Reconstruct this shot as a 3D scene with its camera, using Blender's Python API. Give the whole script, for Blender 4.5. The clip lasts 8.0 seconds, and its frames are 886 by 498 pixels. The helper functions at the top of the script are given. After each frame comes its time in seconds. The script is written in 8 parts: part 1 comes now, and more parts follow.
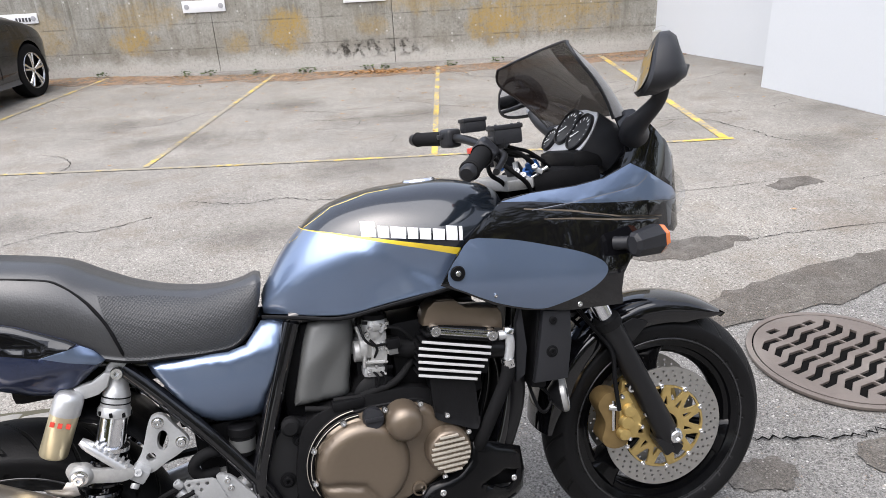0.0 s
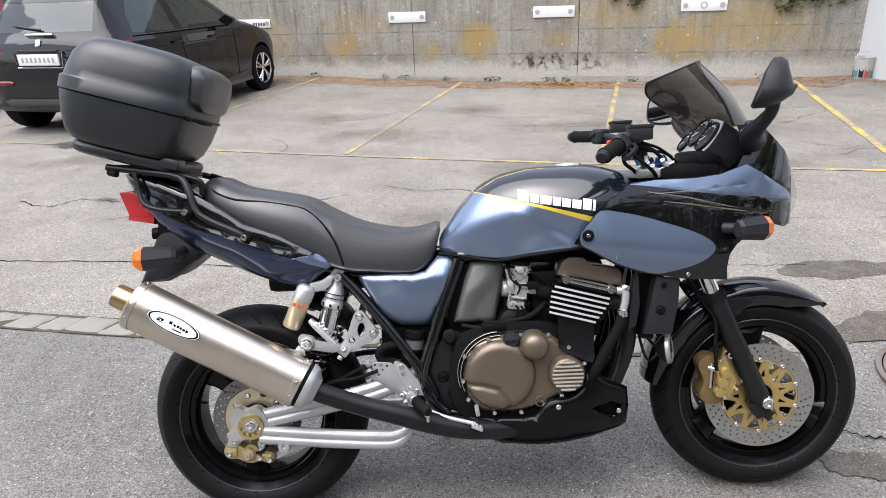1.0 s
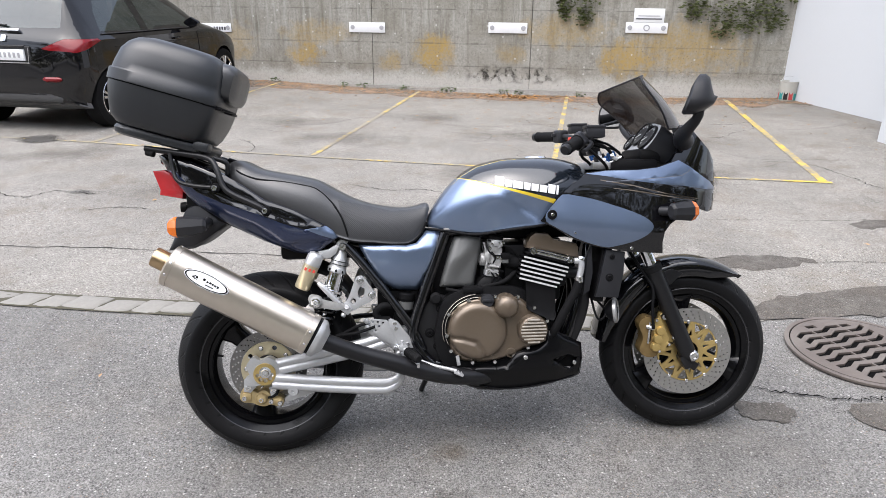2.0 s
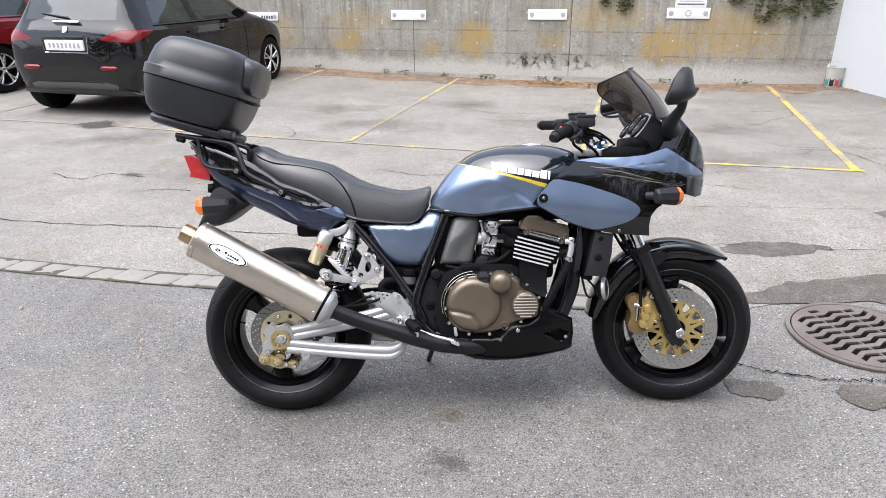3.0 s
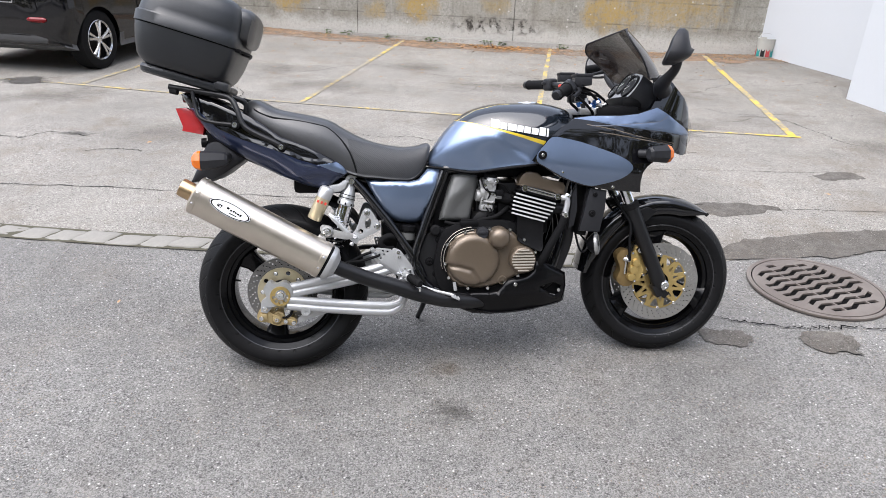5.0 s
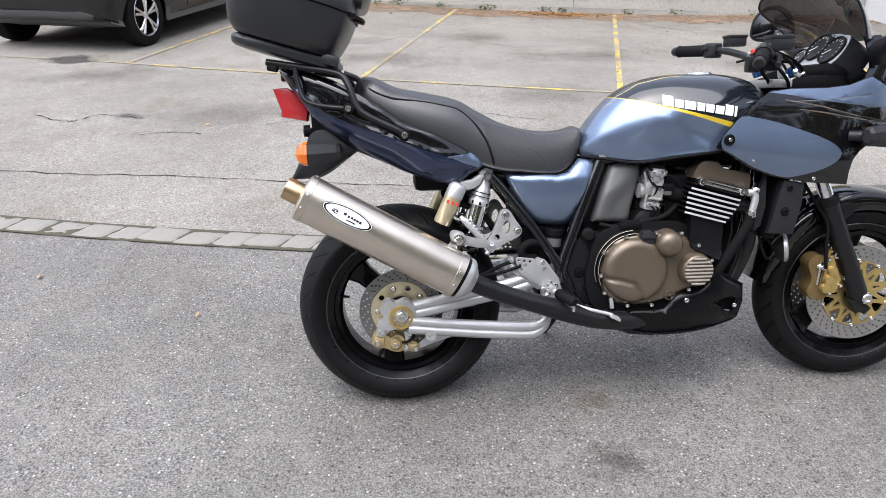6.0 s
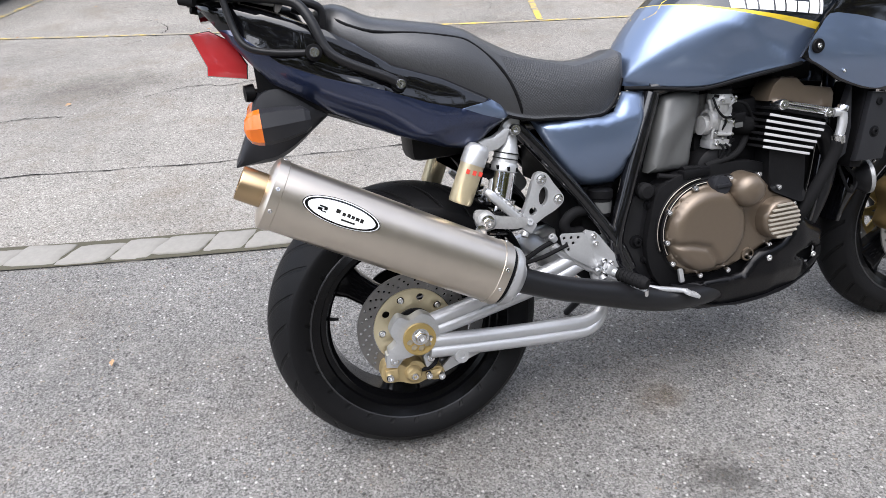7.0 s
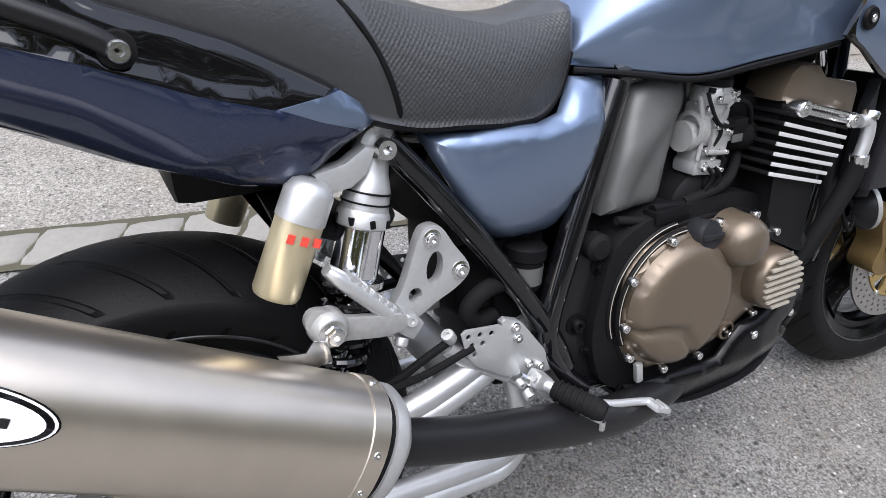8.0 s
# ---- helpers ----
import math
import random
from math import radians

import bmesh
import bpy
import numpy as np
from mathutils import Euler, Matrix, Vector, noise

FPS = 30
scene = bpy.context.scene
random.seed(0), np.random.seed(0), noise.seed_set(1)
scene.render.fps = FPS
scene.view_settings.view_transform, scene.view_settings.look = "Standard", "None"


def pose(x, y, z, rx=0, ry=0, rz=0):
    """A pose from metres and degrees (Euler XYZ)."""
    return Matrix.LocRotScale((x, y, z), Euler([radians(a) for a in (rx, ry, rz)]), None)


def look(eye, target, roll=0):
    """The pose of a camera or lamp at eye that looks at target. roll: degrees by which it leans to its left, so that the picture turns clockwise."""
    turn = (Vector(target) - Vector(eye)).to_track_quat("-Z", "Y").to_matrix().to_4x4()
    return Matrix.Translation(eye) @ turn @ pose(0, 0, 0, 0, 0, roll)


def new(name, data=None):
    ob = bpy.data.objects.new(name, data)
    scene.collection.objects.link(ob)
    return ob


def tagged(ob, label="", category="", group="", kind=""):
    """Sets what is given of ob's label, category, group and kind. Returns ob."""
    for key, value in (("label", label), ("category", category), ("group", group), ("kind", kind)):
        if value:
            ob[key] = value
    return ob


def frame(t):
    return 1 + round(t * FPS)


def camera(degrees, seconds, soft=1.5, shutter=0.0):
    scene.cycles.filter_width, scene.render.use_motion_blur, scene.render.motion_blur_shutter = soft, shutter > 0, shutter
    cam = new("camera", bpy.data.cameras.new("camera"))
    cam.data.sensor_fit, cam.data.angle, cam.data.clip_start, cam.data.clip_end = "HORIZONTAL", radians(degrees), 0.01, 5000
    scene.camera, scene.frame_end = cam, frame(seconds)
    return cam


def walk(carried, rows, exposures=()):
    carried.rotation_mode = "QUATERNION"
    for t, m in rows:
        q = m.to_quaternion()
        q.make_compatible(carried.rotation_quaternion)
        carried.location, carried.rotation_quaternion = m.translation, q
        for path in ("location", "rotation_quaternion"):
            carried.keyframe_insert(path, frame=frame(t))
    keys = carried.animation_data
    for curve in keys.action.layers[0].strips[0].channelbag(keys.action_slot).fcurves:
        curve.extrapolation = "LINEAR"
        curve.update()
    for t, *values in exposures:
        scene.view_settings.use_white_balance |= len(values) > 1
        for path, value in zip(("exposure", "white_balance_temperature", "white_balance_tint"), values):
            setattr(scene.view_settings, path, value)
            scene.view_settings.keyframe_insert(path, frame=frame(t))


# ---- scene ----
EXPOSURES = [(0.0, 1.35, 6420, 12), (1.6, 1.27, 6370, 12), (3.0, 1.47, 6310, 12), (4.2, 1.46, 6310, 12), (5.5, 1.32, 6310, 12), (7.0, 1.38, 6270, 12), (8.0, 1.33, 6220, 12)]
cam = camera(66.6, 8.0, soft=0.3)
PATH = [
    (0, (0.587, -1.246, 1.406), (1.072, 0.524, 0.61), -3.1),
    (0.5, (0.578, -1.522, 1.431), (0.724, 0.342, 0.72), -3.2),
    (1, (0.546, -1.716, 1.455), (0.558, 0.141, 0.712), -2.3),
    (1.5, (0.428, -1.915, 1.478), (0.584, -0.059, 0.748), -0.2),
    (1.7, (0.363, -1.994, 1.472), (0.563, -0.134, 0.764), 0.7),
    (2.8, (0.565, -2.257, 1.543), (0.594, -0.403, 0.79), -0.7),
    (3, (0.556, -2.29, 1.534), (0.585, -0.438, 0.78), -0.4),
    (3.5, (0.508, -2.346, 1.541), (0.586, -0.504, 0.765), -0.4),
    (4, (0.417, -2.365, 1.537), (0.569, -0.524, 0.769), -0.0),
    (4.2, (0.393, -2.375, 1.538), (0.539, -0.529, 0.784), -0.2),
    (5.3, (0.223, -2.236, 1.473), (0.484, -0.459, 0.592), 2.4),
    (5.5, (0.157, -2.126, 1.444), (0.385, -0.355, 0.544), 1.2),
    (6, (-0.011, -1.825, 1.404), (0.129, -0.051, 0.491), 0.2),
    (6.5, (-0.208, -1.548, 1.343), (0.002, 0.203, 0.401), -3.2),
    (7, (-0.233, -1.25, 1.229), (0.2, 0.4, 0.186), -2.7),
    (7.5, (-0.126, -0.892, 1.141), (0.498, 0.636, 0.012), 1.1),
    (8, (-0.01, -0.575, 1.044), (0.842, 0.788, -0.146), 6.9),
]
walk(cam, [(t, look(eye, target, roll)) for t, eye, target, roll in PATH], EXPOSURES)

# ---- sky and sun: bright overcast daylight ----
SUN_EL, SUN_AZ = radians(72), radians(235)
world = bpy.data.worlds.new("overcast_sky")
world.use_nodes = True
scene.world = world
wn = world.node_tree.nodes
sky = wn.new("ShaderNodeTexSky")
sky.sky_type, sky.sun_disc = "NISHITA", False
sky.sun_elevation, sky.sun_rotation = SUN_EL, SUN_AZ
sky.dust_density, sky.air_density, sky.ozone_density = 3.0, 1.0, 1.0
wn["Background"].inputs["Strength"].default_value = 0.15
veil = wn.new("ShaderNodeHueSaturation")
veil.inputs["Saturation"].default_value = 0.5
world.node_tree.links.new(sky.outputs["Color"], veil.inputs["Color"])
world.node_tree.links.new(veil.outputs["Color"], wn["Background"].inputs["Color"])
sun = bpy.data.lights.new("sun", "SUN")
sun.energy, sun.angle, sun.color = 1.5, radians(80), (1.0, 0.985, 0.96)
sun_ob = new("sun", sun)
sun_ob.matrix_world = look((20 * math.sin(SUN_AZ) * math.cos(SUN_EL), 20 * math.cos(SUN_AZ) * math.cos(SUN_EL), 20 * math.sin(SUN_EL)), (0, 0, 0))


# ---- materials ----
from mathutils.bvhtree import BVHTree


def lin(*c):
    return tuple(c) + (1.0,)


def mat(name, color, rough=0.5, metal=0.0, scale=40.0, var=0.12, bump=0.0, bscale=None, coat=0.0, spec=0.5, rvar=0.1, color2=None, big=3.0, dust=0.0):
    """A surface with colour variation at two scales, uneven gloss and fine relief."""
    m = bpy.data.materials.new(name)
    m.use_nodes = True
    nt = m.node_tree
    N, L = nt.nodes, nt.links
    b = N["Principled BSDF"]
    tc = N.new("ShaderNodeTexCoord")
    n1, n2 = N.new("ShaderNodeTexNoise"), N.new("ShaderNodeTexNoise")
    n1.inputs["Scale"].default_value, n1.inputs["Detail"].default_value = scale, 6
    n2.inputs["Scale"].default_value, n2.inputs["Detail"].default_value = big, 4
    for n in (n1, n2):
        L.new(tc.outputs["Object"], n.inputs["Vector"])
    mix = N.new("ShaderNodeMix")
    mix.data_type = "RGBA"
    c2 = color2 or tuple(min(1, c * (1 + 2.2 * var)) for c in color)
    mix.inputs["A"].default_value = lin(*[c * (1 - var) for c in color])
    mix.inputs["B"].default_value = lin(*c2)
    add = N.new("ShaderNodeMath")
    add.operation = "MULTIPLY_ADD"
    add.inputs[1].default_value = 0.5
    half = N.new("ShaderNodeMath")
    half.operation = "MULTIPLY"
    half.inputs[1].default_value = 0.5
    L.new(n2.outputs["Fac"], half.inputs[0])
    L.new(n1.outputs["Fac"], add.inputs[0])
    L.new(half.outputs[0], add.inputs[2])
    L.new(add.outputs[0], mix.inputs["Factor"])
    out = mix.outputs["Result"]
    if dust:
        dm = N.new("ShaderNodeMix")
        dm.data_type = "RGBA"
        ramp = N.new("ShaderNodeMapRange")
        ramp.inputs["From Min"].default_value, ramp.inputs["From Max"].default_value = 0.45, 0.75
        ramp.inputs["To Max"].default_value = dust
        L.new(n2.outputs["Fac"], ramp.inputs["Value"])
        L.new(ramp.outputs[0], dm.inputs["Factor"])
        L.new(out, dm.inputs["A"])
        dm.inputs["B"].default_value = (0.3, 0.28, 0.25, 1)
        out = dm.outputs["Result"]
    L.new(out, b.inputs["Base Color"])
    rr = N.new("ShaderNodeMapRange")
    rr.inputs["To Min"].default_value, rr.inputs["To Max"].default_value = max(0.02, rough - rvar), min(1, rough + rvar)
    L.new(add.outputs[0], rr.inputs["Value"])
    L.new(rr.outputs[0], b.inputs["Roughness"])
    b.inputs["Metallic"].default_value = metal
    b.inputs["Specular IOR Level"].default_value = spec
    b.inputs["Coat Weight"].default_value = coat
    b.inputs["Coat Roughness"].default_value = 0.04
    if bump:
        bp = N.new("ShaderNodeBump")
        bp.inputs["Strength"].default_value, bp.inputs["Distance"].default_value = bump, 0.002
        nb = N.new("ShaderNodeTexNoise")
        nb.inputs["Scale"].default_value, nb.inputs["Detail"].default_value = bscale or scale * 3, 5
        L.new(tc.outputs["Object"], nb.inputs["Vector"])
        L.new(nb.outputs["Fac"], bp.inputs["Height"])
        L.new(bp.outputs[0], b.inputs["Normal"])
    return m


def paint_mat(name, color, rough=0.32, metal=0.75):
    """Metallic flake paint under clear lacquer."""
    return mat(name, color, rough, metal, scale=900, var=0.1, coat=1.0, rvar=0.05, big=6)


def glass_mat(name, color, alpha, rough=0.03):
    m = mat(name, color, rough, 0.0, scale=30, var=0.05, rvar=0.01, coat=0.5)
    m.node_tree.nodes["Principled BSDF"].inputs["Alpha"].default_value = alpha
    return m


BLUE = paint_mat("blue_metallic_paint", (0.178, 0.234, 0.345), 0.37, 0.82)
DBLUE = paint_mat("dark_blue_metallic_paint", (0.022, 0.032, 0.075), 0.28, 0.6)
BLACK = mat("gloss_black_paint", (0.004, 0.004, 0.005), 0.05, 0.0, rvar=0.02, spec=0.5, coat=0.35, var=0.05, big=2)
INK = mat("blue_black_lacquer", (0.009, 0.012, 0.017), 0.14, 0.1, scale=700, coat=0.6, rvar=0.04, var=0.1)
YELLOW = mat("yellow_pinstripe", (0.62, 0.45, 0.03), 0.3, coat=0.6)
WHITE = mat("white_decal", (0.8, 0.8, 0.82), 0.4)
RED = mat("red_decal", (0.6, 0.06, 0.04), 0.4)
SATIN = mat("satin_black_metal", (0.008, 0.008, 0.009), 0.36, 0.0, scale=120, bump=0.06, spec=0.35)
PLASTIC = mat("textured_black_plastic", (0.014, 0.0145, 0.017), 0.42, scale=300, var=0.2, bump=0.12, bscale=900, dust=0.02, spec=0.3)
RUBBER = mat("black_rubber", (0.008, 0.008, 0.0085), 0.75, scale=150, var=0.25, bump=0.15, dust=0.012, spec=0.08)
VINYL = mat("black_grained_vinyl", (0.025, 0.0255, 0.027), 0.36, scale=160, var=0.25, bump=0.2, bscale=300, spec=0.8, rvar=0.14)
ALU = mat("brushed_aluminium", (0.55, 0.555, 0.565), 0.45, 0.7, scale=90, var=0.08, bump=0.05)
CAST = mat("cast_aluminium_paint", (0.5, 0.505, 0.51), 0.4, 0.65, scale=200, var=0.12, bump=0.1)
STEEL = mat("bright_steel", (0.7, 0.7, 0.7), 0.22, 1.0, scale=90, var=0.06)
CHROME = mat("chrome", (0.8, 0.81, 0.84), 0.08, 1.0, var=0.03, rvar=0.03)
TITAN = mat("satin_titanium_sleeve", (0.6, 0.54, 0.465), 0.31, 0.95, scale=25, var=0.1, rvar=0.07, bump=0.03, bscale=300)
BRASS = mat("heat_tinted_steel", (0.4, 0.29, 0.17), 0.27, 0.95, scale=14, var=0.25)
GOLD = mat("gold_anodised_alloy", (0.5, 0.365, 0.14), 0.38, 0.75, scale=70, var=0.2, dust=0.12)
PALEGOLD = mat("pale_gold_anodised_alloy", (0.56, 0.49, 0.33), 0.34, 0.7, scale=60, var=0.1)
RIBMETAL = mat("pale_rib_and_step_edge", (0.42, 0.385, 0.33), 0.4, 0.4, scale=60, var=0.15)
BRONZE = mat("bronze_engine_paint", (0.135, 0.105, 0.076), 0.36, 0.5, scale=120, var=0.08, coat=0.3)
ENGINE = mat("matt_black_engine_paint", (0.0065, 0.0065, 0.007), 0.45, 0.0, scale=90, var=0.35, bump=0.12, dust=0.006, spec=0.1)
DARK = mat("dark_grimy_metal_and_gap_shade", (0.004, 0.004, 0.0045), 0.5, 0.0, scale=60, var=0.4, bump=0.15, spec=0.12)
BRIGHT = mat("machined_fin_edge", (0.6, 0.6, 0.6), 0.35, 0.3, scale=60, var=0.08)
CASEMAT = mat("grained_case_plastic", (0.013, 0.0145, 0.017), 0.36, scale=300, var=0.2, bump=0.1, bscale=900, dust=0.02, spec=0.6)
GREY = mat("grey_plastic_cover", (0.105, 0.107, 0.105), 0.4, 0.25, scale=160, var=0.08, bump=0.03)
ORANGE = mat("amber_lens", (0.6, 0.13, 0.006), 0.18, coat=0.6, scale=80)
REDLENS = mat("red_lens", (0.42, 0.028, 0.032), 0.2, coat=0.7, scale=60)
SMOKE = glass_mat("smoked_screen", (0.028, 0.019, 0.015), 0.72)
CLEAR = glass_mat("clear_lens", (0.6, 0.63, 0.65), 0.22)
MIRROR = mat("mirror_glass", (0.85, 0.86, 0.87), 0.03, 1.0, var=0.02, rvar=0.01)
DIALBLACK = mat("dial_face", (0.012, 0.012, 0.013), 0.35)
DISC = mat("drilled_disc_steel", (0.4, 0.39, 0.375), 0.38, 0.9, scale=90, var=0.15)
RIMEDGE = mat("rim_edge", (0.035, 0.035, 0.037), 0.22, 0.3, scale=60, spec=0.5)
RIMBLACK = mat("gloss_black_rim", (0.003, 0.003, 0.0035), 0.13, 0.0, scale=60, spec=0.22)
SOILGOLD = mat("soiled_pale_gold_alloy", (0.4, 0.31, 0.16), 0.45, 0.6, scale=60, var=0.3, dust=0.25)
# soiled gold, darkened further to paint the shade on the caliper's inner half
DULLGOLD = mat("soiled_shaded_gold_alloy", (0.19, 0.13, 0.055), 0.45, 0.6, scale=50, var=0.35, dust=0.15)
CARB = mat("dull_carburettor_alloy", (0.33, 0.33, 0.325), 0.42, 0.5, scale=120, var=0.3, bump=0.15)
DARKDISC = mat("dark_drilled_disc_steel", (0.17, 0.165, 0.16), 0.4, 0.8, scale=90, var=0.2)
CREASELIGHT = mat("painted_crease_highlight", (0.2, 0.21, 0.24), 0.35, 0.4)
BLUEANO = mat("blue_anodised_alloy", (0.03, 0.09, 0.25), 0.3, 0.8)


def weave_mat():
    m = mat("woven_grip_vinyl", (0.027, 0.028, 0.03), 0.5, scale=200, var=0.2)
    N, L = m.node_tree.nodes, m.node_tree.links
    tc = N.new("ShaderNodeTexCoord")
    mp = N.new("ShaderNodeMapping")
    mp.inputs["Rotation"].default_value = (0, radians(45), 0)
    L.new(tc.outputs["Object"], mp.inputs["Vector"])
    ch = N.new("ShaderNodeTexVoronoi")
    ch.inputs["Scale"].default_value, ch.inputs["Randomness"].default_value = 210, 0.15
    L.new(mp.outputs[0], ch.inputs["Vector"])
    bp = N.new("ShaderNodeBump")
    bp.inputs["Strength"].default_value, bp.inputs["Distance"].default_value = 0.7, 0.002
    L.new(ch.outputs["Distance"], bp.inputs["Height"])
    L.new(bp.outputs[0], N["Principled BSDF"].inputs["Normal"])
    return m


WEAVE = weave_mat()


# ---- mesh helpers ----
def crom(P, n=6, closed=False):
    """A smooth curve through the points."""
    P = np.array(P, float)
    k = len(P)
    out = []
    for i in range(k if closed else k - 1):
        p1, p2 = P[i], P[(i + 1) % k]
        p0 = P[(i - 1) % k] if closed or i > 0 else 2 * p1 - p2
        p3 = P[(i + 2) % k] if closed or i < k - 2 else 2 * p2 - p1
        for j in range(n):
            t = j / n
            out.append(0.5 * (2 * p1 + (p2 - p0) * t + (2 * p0 - 5 * p1 + 4 * p2 - p3) * t * t + (3 * p1 - p0 - 3 * p2 + p3) * t ** 3))
    if not closed:
        out.append(P[-1])
    return np.array(out)


def skin(rows, wrap=True, cap=True):
    """A surface over rows of points."""
    bm = bmesh.new()
    V = [[bm.verts.new(p) for p in r] for r in rows]
    c = len(V[0])
    for a, b in zip(V, V[1:]):
        for j in range(c if wrap else c - 1):
            q = (a[j], a[(j + 1) % c], b[(j + 1) % c], b[j])
            bm.faces.new(q)
    if cap and wrap:
        bm.faces.new(V[0][::-1])
        bm.faces.new(V[-1])
    bmesh.ops.remove_doubles(bm, verts=bm.verts, dist=1e-5)
    bmesh.ops.recalc_face_normals(bm, faces=bm.faces)
    return bm


def tube(pts, r, n=12, smooth=5, cap=True):
    """A round bar along a smooth path; r may be one number or one per point."""
    P = crom(pts, smooth) if len(pts) > 2 and smooth > 1 else np.array(pts, float)
    R = np.full(len(P), r) if np.isscalar(r) else np.interp(np.linspace(0, 1, len(P)), np.linspace(0, 1, len(r)), r)
    rows, up = [], None
    for i, p in enumerate(P):
        d = P[min(i + 1, len(P) - 1)] - P[max(i - 1, 0)]
        d = d / np.linalg.norm(d)
        if up is None:
            up = np.cross(d, (0.3, 0.5, 0.81))
        up = up - d * (up @ d)
        up = up / np.linalg.norm(up)
        sd = np.cross(d, up)
        rows.append([p + R[i] * (math.cos(a) * up + math.sin(a) * sd) for a in np.linspace(0, 2 * math.pi, n, endpoint=False)])
    return skin(rows, True, cap)


def turned(profile, n=48, centre=(0, 0, 0), axis=(0, 1, 0), arc=None, close=True):
    """A turned form: profile of (radius, along the axis)."""
    ax = Vector(axis).normalized()
    q = Vector((0, 1, 0)).rotation_difference(ax)
    rows = []
    angs = np.linspace(0, 2 * math.pi, n, endpoint=False)
    for a in angs:
        rows.append([Vector(centre) + q @ Vector((r * math.cos(a), y, r * math.sin(a))) for r, y in profile])
    rows.append(rows[0])
    return skin(rows, close, False)


def merge(*bms):
    """Several pieces of one part as one mesh."""
    out = bmesh.new()
    for b in bms:
        me = bpy.data.meshes.new("tmp")
        b.to_mesh(me)
        out.from_mesh(me)
        bpy.data.meshes.remove(me)
        b.free()
    return out


def mirrored(bm):
    """The form and its mirror image across the middle plane, as a pair."""
    b2 = bm.copy()
    bmesh.ops.scale(b2, vec=(1, -1, 1), verts=b2.verts)
    bmesh.ops.reverse_faces(b2, faces=b2.faces)
    return bm, b2


def inside(p, poly):
    x, z = p
    c = False
    for (x1, z1), (x2, z2) in zip(poly, list(poly[1:]) + [poly[0]]):
        if (z1 > z) != (z2 > z) and x < (x2 - x1) * (z - z1) / (z2 - z1) + x1:
            c = not c
    return c


def edge_dist(p, A, B):
    d = B - A
    t = np.clip(((p - A) * d).sum(1) / np.maximum((d * d).sum(1), 1e-12), 0, 1)
    return np.sqrt((((A + t[:, None] * d) - p) ** 2).sum(1)).min()


from mathutils.geometry import delaunay_2d_cdt


def sheet(outline, depth, h=0.012, holes=(), thick=0.0, cuts=(), zones=()):
    """A curved panel: a side outline filled with a fine net; depth(x, z, d) gives y, where d is the distance to the rim. cuts: lines kept
    as edges; zones: (polygon, material slot). thick > 0 closes it with a back that lies so much further in."""
    O = np.array(outline, float)
    loops = [O] + [np.array(q, float) for q in holes]
    pts, edges = [], []
    for lp in loops:
        s = len(pts)
        pts += [tuple(p) for p in lp]
        edges += [(s + i, s + (i + 1) % len(lp)) for i in range(len(lp))]
    rim = len(pts)
    A = np.concatenate(loops)
    B = np.concatenate([np.roll(lp, -1, 0) for lp in loops])
    for c in cuts:
        s = len(pts)
        pts += [tuple(p) for p in c]
        edges += [(s + i, s + i + 1) for i in range(len(c) - 1)]
    for zn, _ in zones:
        s = len(pts)
        pts += [tuple(p) for p in zn]
        edges += [(s + i, s + (i + 1) % len(zn)) for i in range(len(zn))]
    x0, z0 = O.min(0)
    x1, z1 = O.max(0)
    for i, x in enumerate(np.arange(x0 + h / 2, x1, h)):
        for z in np.arange(z0 + h / 2 + (i % 2) * h / 2, z1, h):
            p = np.array((x, z))
            if inside(p, [tuple(q) for q in O]) and not any(inside(p, [tuple(q) for q in hl]) for hl in holes) and edge_dist(p, A, B) > h * 0.45:
                pts.append((x, z))
    vs, _, fs, _, _, _ = delaunay_2d_cdt([Vector(p) for p in pts], edges, [], 0, 1e-6)
    bm = bmesh.new()
    V = []
    for v in vs:
        d = edge_dist(np.array(v), A, B)
        V.append(bm.verts.new((v.x, depth(v.x, v.y, d), v.y)))
    Ol = [tuple(q) for q in O]
    for f in fs:
        c = sum((vs[i] for i in f), Vector((0, 0))) / len(f)
        if inside(c, Ol) and not any(inside(c, [tuple(q) for q in hl]) for hl in holes):
            face = bm.faces.new([V[i] for i in f])
            for zn, k in zones:
                if inside(c, zn):
                    face.material_index = k
    bmesh.ops.delete(bm, geom=[v for v in bm.verts if not v.link_faces], context="VERTS")
    if thick:
        old = list(bm.faces)
        g = bmesh.ops.duplicate(bm, geom=bm.verts[:] + bm.edges[:] + bm.faces[:])
        mp = g["vert_map"]
        oldv = [v for f in old for v in f.verts]
        for v in set(oldv):
            w = mp[v]
            w.co.y += thick
        rims = [e for e in bm.edges if len(e.link_faces) == 1 and e.link_faces[0] in set(old)]
        for e in rims:
            a, b = e.verts
            bm.faces.new((a, b, mp[b], mp[a]))
    bmesh.ops.recalc_face_normals(bm, faces=bm.faces)
    return bm


def dome(y_edge, bulge, R):
    """Depth of a panel that swells outwards from its rim."""
    return lambda x, z, d: y_edge - bulge * math.sqrt(max(0, 1 - (1 - min(d / R, 1)) ** 2))


